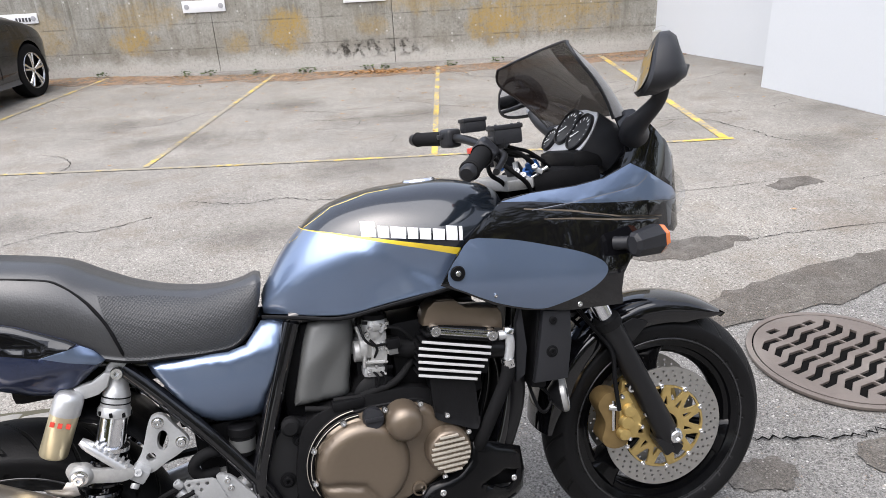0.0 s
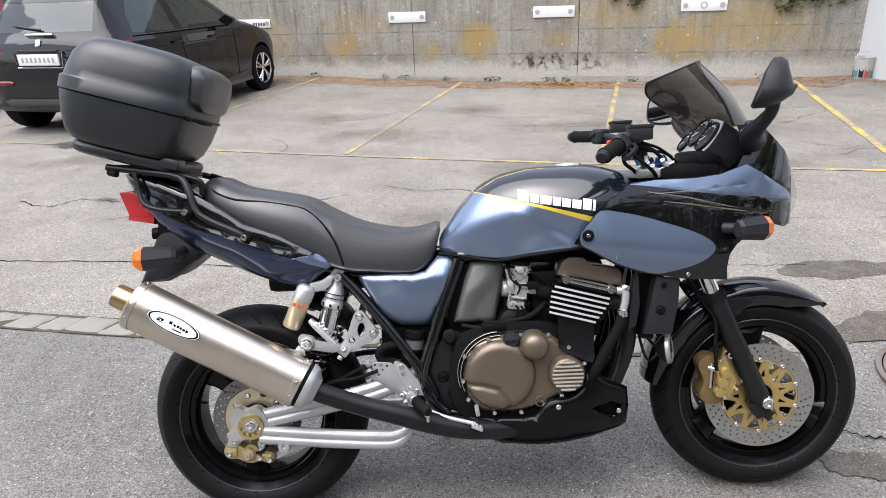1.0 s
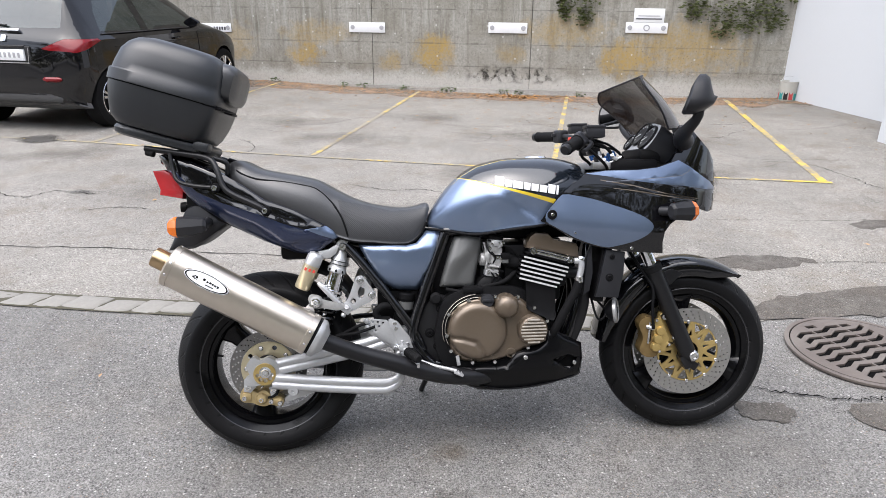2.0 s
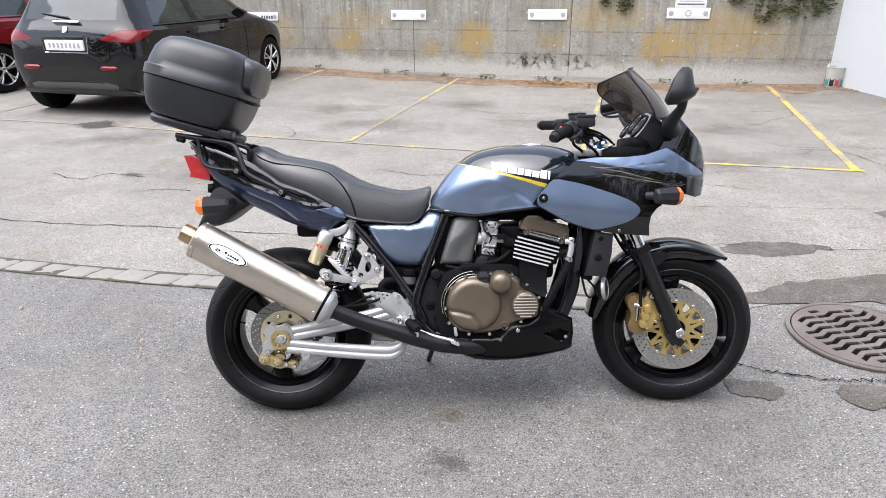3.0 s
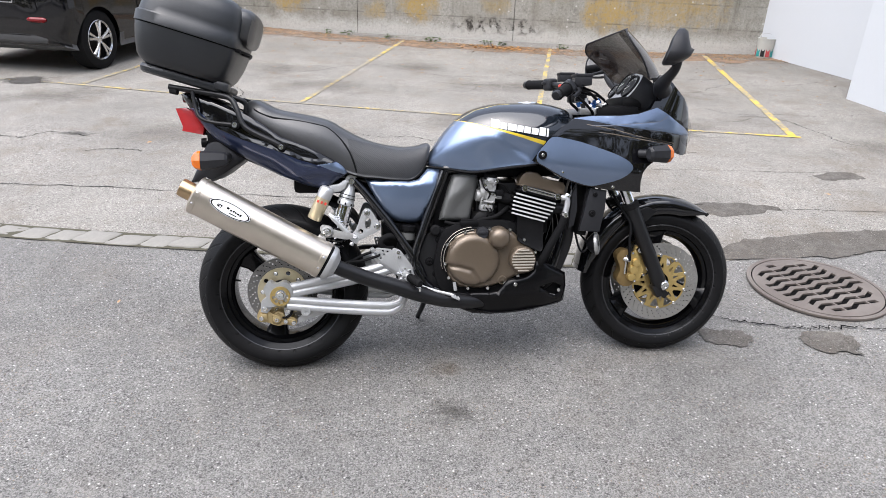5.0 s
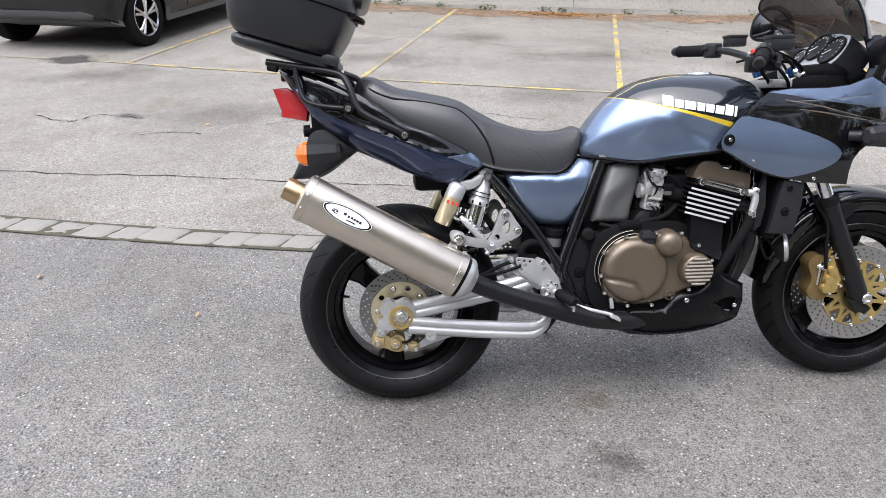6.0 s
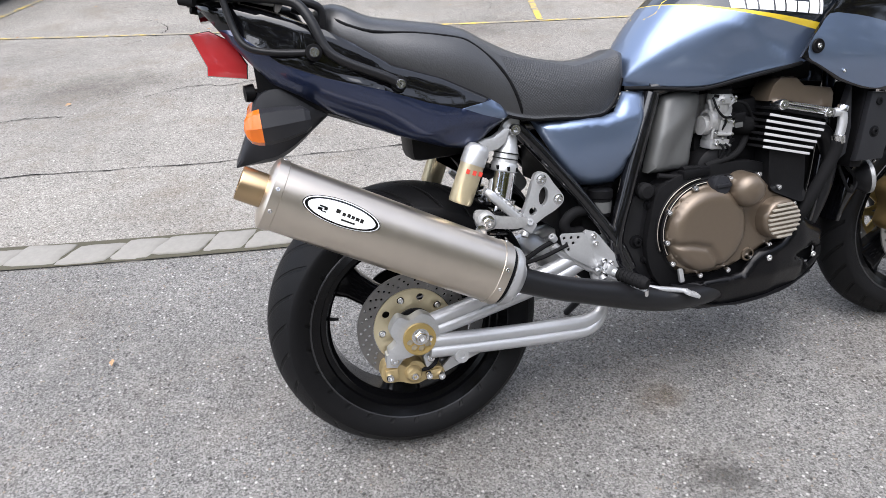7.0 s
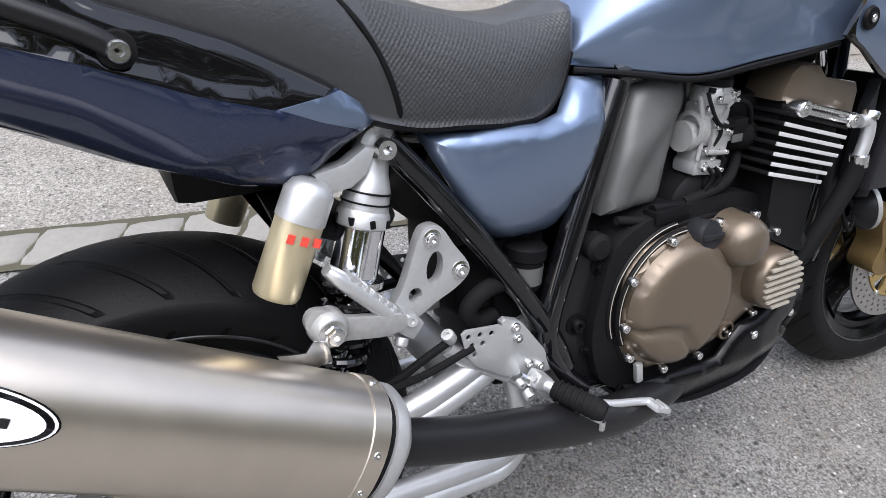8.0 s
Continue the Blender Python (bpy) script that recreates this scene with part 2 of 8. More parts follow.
def slab(outline, y0, y1, holes=(), bevel=0.003):
    """A plate of one thickness with softened rims."""
    O = [Vector(p) for p in outline]
    pts, edges = [], []
    for lp in [outline] + list(holes):
        s = len(pts)
        pts += [Vector(p) for p in lp]
        edges += [(s + i, s + (i + 1) % len(lp)) for i in range(len(lp))]
    vs, _, fs, _, _, _ = delaunay_2d_cdt(pts, edges, [], 0, 1e-6)
    bm = bmesh.new()
    V = [bm.verts.new((v.x, y0, v.y)) for v in vs]
    ol = [tuple(p) for p in outline]
    for f in fs:
        c = sum((vs[i] for i in f), Vector((0, 0))) / len(f)
        if inside(c, ol) and not any(inside(c, [tuple(q) for q in hl]) for hl in holes):
            bm.faces.new([V[i] for i in f])
    bmesh.ops.recalc_face_normals(bm, faces=bm.faces)
    g = bmesh.ops.extrude_face_region(bm, geom=bm.faces[:])
    for v in g["geom"]:
        if isinstance(v, bmesh.types.BMVert):
            v.co.y = y1
    bmesh.ops.recalc_face_normals(bm, faces=bm.faces)
    if bevel:
        rim = [e for e in bm.edges if len(e.link_faces) == 2 and e.calc_face_angle(0) > 1.2 and abs(e.verts[0].co.y - e.verts[1].co.y) < 1e-6]
        bmesh.ops.bevel(bm, geom=rim, offset=bevel, segments=2, affect="EDGES", profile=0.6, clamp_overlap=True)
    return bm


def box(cx, cy, cz, sx, sy, sz, bevel=0.004, rot=None, seg=2):
    bm = bmesh.new()
    bmesh.ops.create_cube(bm, size=1)
    bmesh.ops.scale(bm, vec=(sx, sy, sz), verts=bm.verts)
    if bevel:
        bmesh.ops.bevel(bm, geom=bm.edges[:], offset=bevel, segments=seg, affect="EDGES", profile=0.6, clamp_overlap=True)
    m = Matrix.Translation((cx, cy, cz))
    if rot:
        m = m @ Euler([radians(a) for a in rot]).to_matrix().to_4x4()
    bmesh.ops.transform(bm, matrix=m, verts=bm.verts)
    return bm


def disc_ring(cx, cz, R, n=32, a0=0.0):
    return [(cx + R * math.cos(a0 + 2 * math.pi * i / n), cz + R * math.sin(a0 + 2 * math.pi * i / n)) for i in range(n)]


def knob(c, axis, r, l, n=16, hole=0.4):
    """A bolt head with a rounded rim and a socket; it points along axis."""
    prof = [(0.0001, l * 0.55), (r * hole, l * 0.55), (r * hole, l), (r * 0.85, l), (r, l * 0.8), (r, 0), (0.0001, 0)]
    return turned(prof, n, c, axis, close=False)


def hull(stations, nx=5, ns=4, flat=True):
    """A body over cross-sections, each given by its right half from the underside up to the crown."""
    S = np.array(stations, float)
    along = np.stack([crom(S[:, i], nx) for i in range(S.shape[1])], 1)
    rows = []
    for r in along:
        c = crom(r, ns)
        c[:, 1] = np.minimum(c[:, 1], 0)
        m = c[::-1].copy()
        m[:, 1] *= -1
        rows.append([tuple(p) for p in c] + [tuple(p) for p in m[1:]])
    return skin(rows, True, True)


def cut_zones(bm, zones, side=0):
    """Cut the mesh along the side-view lines of the zones and give the pieces their material slots. side: -1 right, 1 left, 0 both."""
    for poly, k in zones:
        for (x1, z1), (x2, z2) in zip(poly, list(poly[1:]) + [poly[0]]):
            if abs(x1 - x2) + abs(z1 - z2) < 1e-6:
                continue
            x0, xe = min(x1, x2) - 0.02, max(x1, x2) + 0.02
            z0, ze = min(z1, z2) - 0.02, max(z1, z2) + 0.02
            fs = [f for f in bm.faces if any(x0 < v.co.x < xe and z0 < v.co.z < ze for v in f.verts)]
            if fs:
                g = list({v for f in fs for v in f.verts}) + list({e for f in fs for e in f.edges}) + fs
                bmesh.ops.bisect_plane(bm, geom=g, plane_co=(x1, 0, z1), plane_no=(z2 - z1, 0, x1 - x2), dist=1e-5)
        for f in bm.faces:
            c = f.calc_center_median()
            if (side == 0 or c.y * side > 0) and inside((c.x, c.z), poly):
                f.material_index = k
    return bm


def part(name, bm, material, parent, label="", smooth=40):
    """One mesh object under a thing or a part; a pair of mirror images becomes two objects."""
    if isinstance(bm, tuple):
        part(name, bm[1], material, parent, label, smooth)
        bm = bm[0]
    me = bpy.data.meshes.new(name)
    bm.to_mesh(me)
    bm.free()
    for m in material if isinstance(material, (list, tuple)) else [material]:
        me.materials.append(m)
    if smooth:
        me.polygons.foreach_set("use_smooth", [True] * len(me.polygons))
        me.set_sharp_from_angle(angle=radians(smooth))
    ob = new(name, me)
    ob.parent = parent
    if label:
        tagged(ob, label)
    return ob


def drape(tree, pts, origin, axis, lift):
    """Lay points on a surface along an axis: each is cast from its place on the plane at origin."""
    out = []
    for p in pts:
        q = Vector(p)
        q[axis] = origin
        d = Vector((0, 0, 0))
        d[axis] = 1 if origin < 0 else -1
        h = tree.ray_cast(q, d)
        if h[0] is not None:
            out.append(h[0] - d * lift)
    return out


def thing(name, label, category, m=None, group="", kind=""):
    """An empty base that carries the parts of one thing."""
    ob = new(name)
    if m is not None:
        ob.matrix_world = m
    return tagged(ob, label, category, group, kind)


def solo(name, bm, material, label, category="", kind="", smooth=40, group=""):
    return tagged(part(name, bm, material, None, "", smooth), label, category, group, kind)

# ---- the car park: its own axes, u along the wall, v towards it ----
LOT = math.radians(-16.5)
LU = Vector((math.cos(LOT), math.sin(LOT), 0))
LV = Vector((-math.sin(LOT), math.cos(LOT), 0))
LO = Vector((4.06, 3.12, 0))
WALL_V, LINE_V = 4.5, -0.16


def to_uv(x, y):
    d = Vector((x, y, 0)) - LO
    return d.dot(LU), d.dot(LV)


def gz(x, y):
    """The height of the tarmac: a shallow dip that runs towards the wall, and a hollow along the parked motorcycle."""
    u, v = to_uv(x, y)
    a = 0.09 * min(max((v + 3.3) / 8.1, 0), 1)
    z = a * min(((u + 3) / 4) ** 2, 1.0)
    xx = min(max((x + 0.9) / 0.5, 0), 1) * min(max((2.4 - x) / 0.5, 0), 1)
    return z - 0.017 * math.exp(-((y + 0.03) / 0.5) ** 2) * xx * xx * (3 - 2 * xx)


def at_uv(u, v, dz=0.0):
    p = LO + LU * u + LV * v
    return Vector((p.x, p.y, gz(p.x, p.y) + dz))


# ---- tarmac ----
def noise_node(nt, vec, scale, detail=5, rough=0.6):
    n = nt.nodes.new("ShaderNodeTexNoise")
    n.inputs["Scale"].default_value, n.inputs["Detail"].default_value, n.inputs["Roughness"].default_value = scale, detail, rough
    nt.links.new(vec, n.inputs["Vector"])
    return n.outputs["Fac"]


def ranged(nt, val, a, b, c=0.0, d=1.0):
    n = nt.nodes.new("ShaderNodeMapRange")
    for k, v in zip(("From Min", "From Max", "To Min", "To Max"), (a, b, c, d)):
        n.inputs[k].default_value = v
    nt.links.new(val, n.inputs["Value"])
    return n.outputs[0]


def blend(nt, fac, a, b, how="MIX"):
    n = nt.nodes.new("ShaderNodeMix")
    n.data_type, n.blend_type = "RGBA", how
    for k, v in (("Factor", fac), ("A", a), ("B", b)):
        if isinstance(v, (tuple, float, int)):
            n.inputs[k].default_value = v if not isinstance(v, tuple) else lin(*v)
        else:
            nt.links.new(v, n.inputs[k])
    return n.outputs["Result"]


def calc(nt, op, a, b=0.0):
    n = nt.nodes.new("ShaderNodeMath")
    n.operation = op
    for i, v in enumerate((a, b)):
        if isinstance(v, (float, int)):
            n.inputs[i].default_value = v
        else:
            nt.links.new(v, n.inputs[i])
    return n.outputs[0]


def bumped(nt, height, strength, dist=0.003):
    n = nt.nodes.new("ShaderNodeBump")
    n.inputs["Strength"].default_value, n.inputs["Distance"].default_value = strength, dist
    nt.links.new(height, n.inputs["Height"])
    nt.links.new(n.outputs[0], nt.nodes["Principled BSDF"].inputs["Normal"])


def asphalt(name, binder, stone, pale, grain=170.0, pale_share=0.08, soiled=0.25, relief=0.5):
    """Rolled tarmac: chippings of many tones pressed into a dark binder, some pale ones, with larger soiled and bleached areas."""
    m = bpy.data.materials.new(name)
    m.use_nodes = True
    nt = m.node_tree
    b = nt.nodes["Principled BSDF"]
    vec = nt.nodes.new("ShaderNodeTexCoord").outputs["Object"]

    def cells(scale):
        v = nt.nodes.new("ShaderNodeTexVoronoi")
        v.inputs["Scale"].default_value = scale
        nt.links.new(vec, v.inputs["Vector"])
        sp = nt.nodes.new("ShaderNodeSeparateColor")
        nt.links.new(v.outputs["Color"], sp.inputs[0])
        return v.outputs["Distance"], sp.outputs

    d1, c1 = cells(grain)
    d2, c2 = cells(grain * 2.3)
    d3, c3 = cells(grain * 0.62)
    base = blend(nt, ranged(nt, c2["Red"], 0.0, 1.0), binder, stone)
    # the larger chippings lie over the fines
    big = calc(nt, "MULTIPLY", ranged(nt, d1, 0.3, 0.5, 1.0, 0.0), ranged(nt, c1["Green"], 0.3, 0.42))
    base = blend(nt, big, base, blend(nt, c1["Red"], blend(nt, 0.1, binder, stone), blend(nt, 0.25, stone, pale)))
    rust = calc(nt, "MULTIPLY", ranged(nt, d1, 0.3, 0.45, 1.0, 0.0), ranged(nt, c1["Blue"], 0.95, 0.97))
    base = blend(nt, calc(nt, "MULTIPLY", rust, 0.5), base, (0.27, 0.19, 0.12))
    spot = calc(nt, "MULTIPLY", ranged(nt, d3, 0.2, 0.33, 1.0, 0.0), ranged(nt, c3["Red"], 1.0 - pale_share, 1.0 - pale_share * 0.6))
    base = blend(nt, calc(nt, "MULTIPLY", spot, 0.85), base, pale)
    pit = calc(nt, "MULTIPLY", ranged(nt, d3, 0.2, 0.4, 1.0, 0.0), ranged(nt, c3["Green"], 0.8, 0.86))
    base = blend(nt, calc(nt, "MULTIPLY", pit, 0.75), base, tuple(0.35 * k for k in binder))
    blot = noise_node(nt, vec, 0.9, 6, 0.65)
    base = blend(nt, ranged(nt, blot, 0.38, 0.66, 0.0, 0.7), base, blend(nt, 0.5, base, (0.05, 0.047, 0.044)))
    mid = noise_node(nt, vec, 9.0, 7, 0.75)
    base = blend(nt, ranged(nt, mid, 0.48, 0.75, 0.0, 0.45), base, blend(nt, 0.6, base, (0.34, 0.325, 0.3)))
    soil = noise_node(nt, vec, 2.4, 7, 0.7)
    base = blend(nt, ranged(nt, soil, 0.5, 0.7, 0.0, soiled), base, blend(nt, 0.55, base, (0.13, 0.1, 0.07)))
    nt.links.new(base, b.inputs["Base Color"])
    nt.links.new(ranged(nt, mid, 0.2, 0.8, 0.7, 0.95), b.inputs["Roughness"])
    b.inputs["Specular IOR Level"].default_value = 0.35
    h = calc(nt, "ADD", calc(nt, "MULTIPLY", big, 0.6), calc(nt, "ADD", calc(nt, "MULTIPLY", spot, 0.4), calc(nt, "MULTIPLY", pit, -1.0)))
    bumped(nt, calc(nt, "ADD", h, calc(nt, "MULTIPLY", c2["Green"], 0.3)), relief, 0.004)
    return m


ROADMAT = asphalt("coarse_grey_tarmac", (0.062, 0.06, 0.056), (0.268, 0.261, 0.249), (0.56, 0.545, 0.515), 120, 0.15, 0.3, 0.8)
LOTMAT = asphalt("worn_pale_tarmac", (0.105, 0.098, 0.087), (0.325, 0.308, 0.278), (0.56, 0.535, 0.49), 100, 0.08, 0.85, 0.5)
PATCHMAT = asphalt("dark_patch_tarmac", (0.035, 0.031, 0.026), (0.125, 0.112, 0.097), (0.36, 0.34, 0.31), 140, 0.05, 0.3, 0.5)


def kerb_y(x):
    """The line of the stone strip between the road and the car park."""
    if x < -2:
        return 1.344 + 0.26 * (-2 - x)
    if x < 0:
        return 1.033 - 0.18 * (x + 0.6) + 0.03 * (x + 0.6) ** 2
    return 0.936 - 0.15 * x


def ground_mesh():
    fine = np.arange(-13, 12.01, 0.2)
    far = [-400, -150, -60, -30, -20]
    xs = far + list(fine) + [20, 30, 60, 150, 400]
    ys = [-400, -150, -60, -30, -15, -8, -6] + list(np.arange(-5, 13.01, 0.2)) + [20, 30, 60, 150, 400]
    bm = bmesh.new()
    V = [[bm.verts.new((x, y, gz(x, y))) for y in ys] for x in xs]
    for i in range(len(xs) - 1):
        for j in range(len(ys) - 1):
            bm.faces.new((V[i][j], V[i + 1][j], V[i + 1][j + 1], V[i][j + 1]))
    return bm


solo("ground", ground_mesh(), ROADMAT, "coarse grey tarmac of the road with pale chippings", "ground", "structure")


def flat_on_ground(outline, lift=0.004, h=0.1):
    """A thin surface that follows the tarmac, inside an outline in world x, y."""
    bm = sheet(outline, lambda x, z, d: 0.0, h)
    for v in bm.verts:
        x, y = v.co.x, v.co.z
        v.co = (x, y, gz(x, y) + lift)
    for f in bm.faces:
        f.normal_update()
        if f.normal.z < 0:
            f.normal_flip()
    return bm


def lot_outline():
    xs = np.arange(-12.5, 1.75, 0.4)
    low = [(x, kerb_y(x) + 0.08) for x in xs]
    p = at_uv(1.9, WALL_V + 0.05)
    q = at_uv(-13.0, WALL_V + 0.05)
    return low + [(2.0, 0.62), (3.2, 0.95), (4.5, 1.0), (6.4, 0.9), (6.9, 5.0), (p.x, p.y), (q.x, q.y)]


solo("pavement", flat_on_ground(lot_outline(), 0.004, 0.22), LOTMAT, "worn pale tarmac of the parking bays", "car park", "structure")


def ragged(pts, n=14, amp=0.04, seed=1):
    c = crom(pts, n, True)
    return [(p[0] + amp * (noise.noise((p[0] * 9, p[1] * 9, seed)) + 0.6 * noise.noise((p[0] * 31, p[1] * 31, seed))), p[1] + amp * (noise.noise((p[0] * 9, p[1] * 9, seed + 5)) + 0.6 * noise.noise((p[0] * 31, p[1] * 31, seed + 5)))) for p in c]


for pts, lb in (([(2.02, 0.72), (2.5, 0.93), (3.3, 1.02), (3.7, 0.9), (3.2, 0.75), (2.6, 0.68)], "dark patch of newer tarmac beside the manhole"),
                ([(2.28, 1.42), (2.55, 1.5), (2.95, 1.4), (2.6, 1.28), (2.3, 1.32)], "small dark repaired patch in the tarmac"),
                ([(3.55, 2.0), (3.85, 2.05), (3.9, 1.92), (3.6, 1.9)], "small dark repaired patch in the tarmac"),
                ([(1.727, 0.037), (1.842, 0.049), (1.932, 0.008), (1.956, -0.053), (1.872, -0.089), (1.777, -0.068), (1.738, -0.024)], "small dark repaired patch in the tarmac"),
                ([(2.194, -0.04), (2.308, -0.03), (2.4, -0.073), (2.328, -0.209), (2.228, -0.196), (2.176, -0.13)], "small dark repaired patch in the tarmac")):
    solo("tarmac_patch", flat_on_ground(ragged(pts), 0.0058, 0.05), PATCHMAT, lb, "patch", "structure")


# ---- yellow bay lines, worn ----
def line_mat():
    m = bpy.data.materials.new("worn_yellow_road_paint")
    m.use_nodes = True
    nt = m.node_tree
    b = nt.nodes["Principled BSDF"]
    vec = nt.nodes.new("ShaderNodeTexCoord").outputs["Object"]
    sep = nt.nodes.new("ShaderNodeSeparateXYZ")
    nt.links.new(vec, sep.inputs[0])
    # the bays further from the building are more worn
    age = ranged(nt, sep.outputs["X"], -4.0, 3.5, 0.06, 0.0)
    w = ranged(nt, calc(nt, "ADD", calc(nt, "ADD", calc(nt, "MULTIPLY", noise_node(nt, vec, 2.2, 5, 0.7), 0.6), calc(nt, "MULTIPLY", noise_node(nt, vec, 30, 5, 0.75), 0.5)), age), 0.5, 0.58)
    nt.links.new(blend(nt, w, (0.52, 0.37, 0.06), (0.22, 0.2, 0.16)), b.inputs["Base Color"])
    b.inputs["Roughness"].default_value = 0.8
    bumped(nt, noise_node(nt, vec, 200, 4), 0.5)
    return m


LINEMAT = line_mat()


def stripe(name, p, q, w, label):
    """A painted strip between two places of the car park (u, v)."""
    (u1, v1), (u2, v2) = p, q
    n = max(2, int(math.hypot(u2 - u1, v2 - v1) / 0.25))
    d = Vector((u2 - u1, v2 - v1)).normalized()
    s = Vector((-d.y, d.x)) * w * 0.385
    bm = bmesh.new()
    rows = []
    for i in range(n + 1):
        u, v = u1 + (u2 - u1) * i / n, v1 + (v2 - v1) * i / n
        k = 1 + 0.12 * noise.noise((u * 3, v * 3, 2))
        rows.append([bm.verts.new(at_uv(u + a * s.x * k, v + a * s.y * k, 0.009)) for a in (-1, 1)])
    for a, b in zip(rows, rows[1:]):
        bm.faces.new((a[0], a[1], b[1], b[0]))
    bmesh.ops.recalc_face_normals(bm, faces=bm.faces)
    for f in bm.faces:
        if f.normal.z < 0:
            f.normal_flip()
    solo(name, bm, LINEMAT, label, "road marking", "structure")


BAYS = (0.0, -2.22, -4.48, -6.8, -9.1, -11.4)
stripe("bay_line", (-12.5, LINE_V), (0.06, LINE_V + 0.03), 0.058, "worn yellow line across the front of the bays")
for bu in BAYS:
    stripe("bay_line", (bu, LINE_V + 0.06), (bu, WALL_V - 0.15), 0.085 if bu > -1 else 0.066, "worn yellow line between two parking bays")


# ---- concrete wall ----
def concrete():
    """Old board-marked concrete: run-off streaks from the top, ochre lichen, a bleached flaking foot, dark spalled places."""
    m = bpy.data.materials.new("weathered_concrete")
    m.use_nodes = True
    nt = m.node_tree
    b = nt.nodes["Principled BSDF"]
    vec = nt.nodes.new("ShaderNodeTexCoord").outputs["Object"]
    sep = nt.nodes.new("ShaderNodeSeparateXYZ")
    nt.links.new(vec, sep.inputs[0])
    X, Z = sep.outputs["X"], sep.outputs["Z"]

    def stretched(sx, sz):
        mp = nt.nodes.new("ShaderNodeMapping")
        mp.inputs["Scale"].default_value = (sx, 1.0, sz)
        nt.links.new(vec, mp.inputs["Vector"])
        return mp.outputs[0]

    def times(*fs):
        out = fs[0]
        for f in fs[1:]:
            out = calc(nt, "MULTIPLY", out, f)
        return out

    fine = noise_node(nt, vec, 28, 7, 0.75)
    base = blend(nt, ranged(nt, fine, 0.3, 0.7), (0.225, 0.213, 0.182), (0.43, 0.412, 0.366))
    cloud = noise_node(nt, vec, 1.7, 6, 0.65)
    base = blend(nt, ranged(nt, cloud, 0.4, 0.65, 0, 0.55), base, (0.17, 0.155, 0.115))
    grime = noise_node(nt, vec, 6.5, 8, 0.8)
    base = blend(nt, ranged(nt, grime, 0.52, 0.68, 0, 0.6), base, (0.085, 0.078, 0.06))
    # run-off streaks, heavier towards the top
    run = noise_node(nt, stretched(1.0, 0.09), 9.0, 5, 0.7)
    base = blend(nt, times(ranged(nt, run, 0.5, 0.68, 0, 0.75), ranged(nt, Z, 0.2, 1.0, 0.25, 1.0)), base, (0.13, 0.12, 0.095))
    run2 = noise_node(nt, stretched(1.0, 0.07), 17.0, 4, 0.6)
    base = blend(nt, times(ranged(nt, run2, 0.56, 0.7, 0, 0.5), ranged(nt, Z, 0.3, 1.1, 0.2, 1.0)), base, (0.46, 0.45, 0.41))
    # ochre lichen in patches of their own
    edge = noise_node(nt, vec, 5.0, 6, 0.7)
    grainy = ranged(nt, noise_node(nt, vec, 22, 5, 0.75), 0.35, 0.6, 0.35, 1.0)
    for cx, cz, rx, rz, k in ((-4.28, 0.58, 0.42, 0.4, 0.85), (-6.38, 0.52, 0.4, 0.22, 0.75), (-6.2, 0.85, 0.8, 0.25, 0.4), (-5.0, 0.45, 0.25, 0.2, 0.5), (-1.45, 0.55, 0.45, 0.35, 0.8), (-0.6, 0.75, 1.1, 0.5, 0.6), (-2.3, 0.95, 0.9, 0.3, 0.45), (-3.1, 0.6, 0.3, 0.2, 0.4), (-7.6, 0.7, 0.5, 0.4, 0.4)):
        dx = calc(nt, "MULTIPLY", calc(nt, "SUBTRACT", X, cx), 1 / rx)
        dz = calc(nt, "MULTIPLY", calc(nt, "SUBTRACT", Z, cz), 1 / rz)
        rr = calc(nt, "ADD", calc(nt, "MULTIPLY", dx, dx), calc(nt, "MULTIPLY", dz, dz))
        f = calc(nt, "ADD", calc(nt, "MULTIPLY", edge, 2.2), calc(nt, "MULTIPLY", rr, -0.8))
        base = blend(nt, times(ranged(nt, f, 0.5, 1.05, 0, min(1.0, k * 1.2)), grainy), base, (0.38, 0.255, 0.075))
    # dark board joints
    for zz in (0.73, 1.22, 0.4):
        off = calc(nt, "ABSOLUTE", calc(nt, "SUBTRACT", Z, zz))
        base = blend(nt, times(ranged(nt, off, 0.003, 0.014, 1, 0), ranged(nt, noise_node(nt, vec, 4.0 + zz, 5, 0.7), 0.42, 0.6, 0, 0.6)), base, (0.09, 0.085, 0.07))
    # bleached, flaking foot of the wall
    rim = calc(nt, "ADD", Z, calc(nt, "MULTIPLY", noise_node(nt, vec, 3.2, 6, 0.7), -0.35))
    base = blend(nt, times(ranged(nt, rim, 0.02, 0.16, 0.85, 0), ranged(nt, fine, 0.3, 0.55, 0.5, 1)), base, (0.52, 0.505, 0.47))
    # dark spalled places
    px = times(ranged(nt, X, -3.85, -3.6), ranged(nt, X, -2.6, -2.3, 1, 0))
    pz = times(ranged(nt, Z, 0.14, 0.24), ranged(nt, Z, 0.34, 0.46, 1, 0))
    spall = times(px, pz, ranged(nt, noise_node(nt, vec, 7, 7, 0.8), 0.5, 0.57))
    base = blend(nt, spall, base, (0.05, 0.045, 0.037))
    # pale paint specks and pits
    chip = nt.nodes.new("ShaderNodeTexVoronoi")
    chip.inputs["Scale"].default_value = 9
    nt.links.new(vec, chip.inputs["Vector"])
    csep = nt.nodes.new("ShaderNodeSeparateColor")
    nt.links.new(chip.outputs["Color"], csep.inputs[0])
    speck = times(ranged(nt, chip.outputs["Distance"], 0.09, 0.15, 1, 0), ranged(nt, csep.outputs["Red"], 0.68, 0.7))
    base = blend(nt, times(speck, 0.7), base, (0.58, 0.56, 0.52))
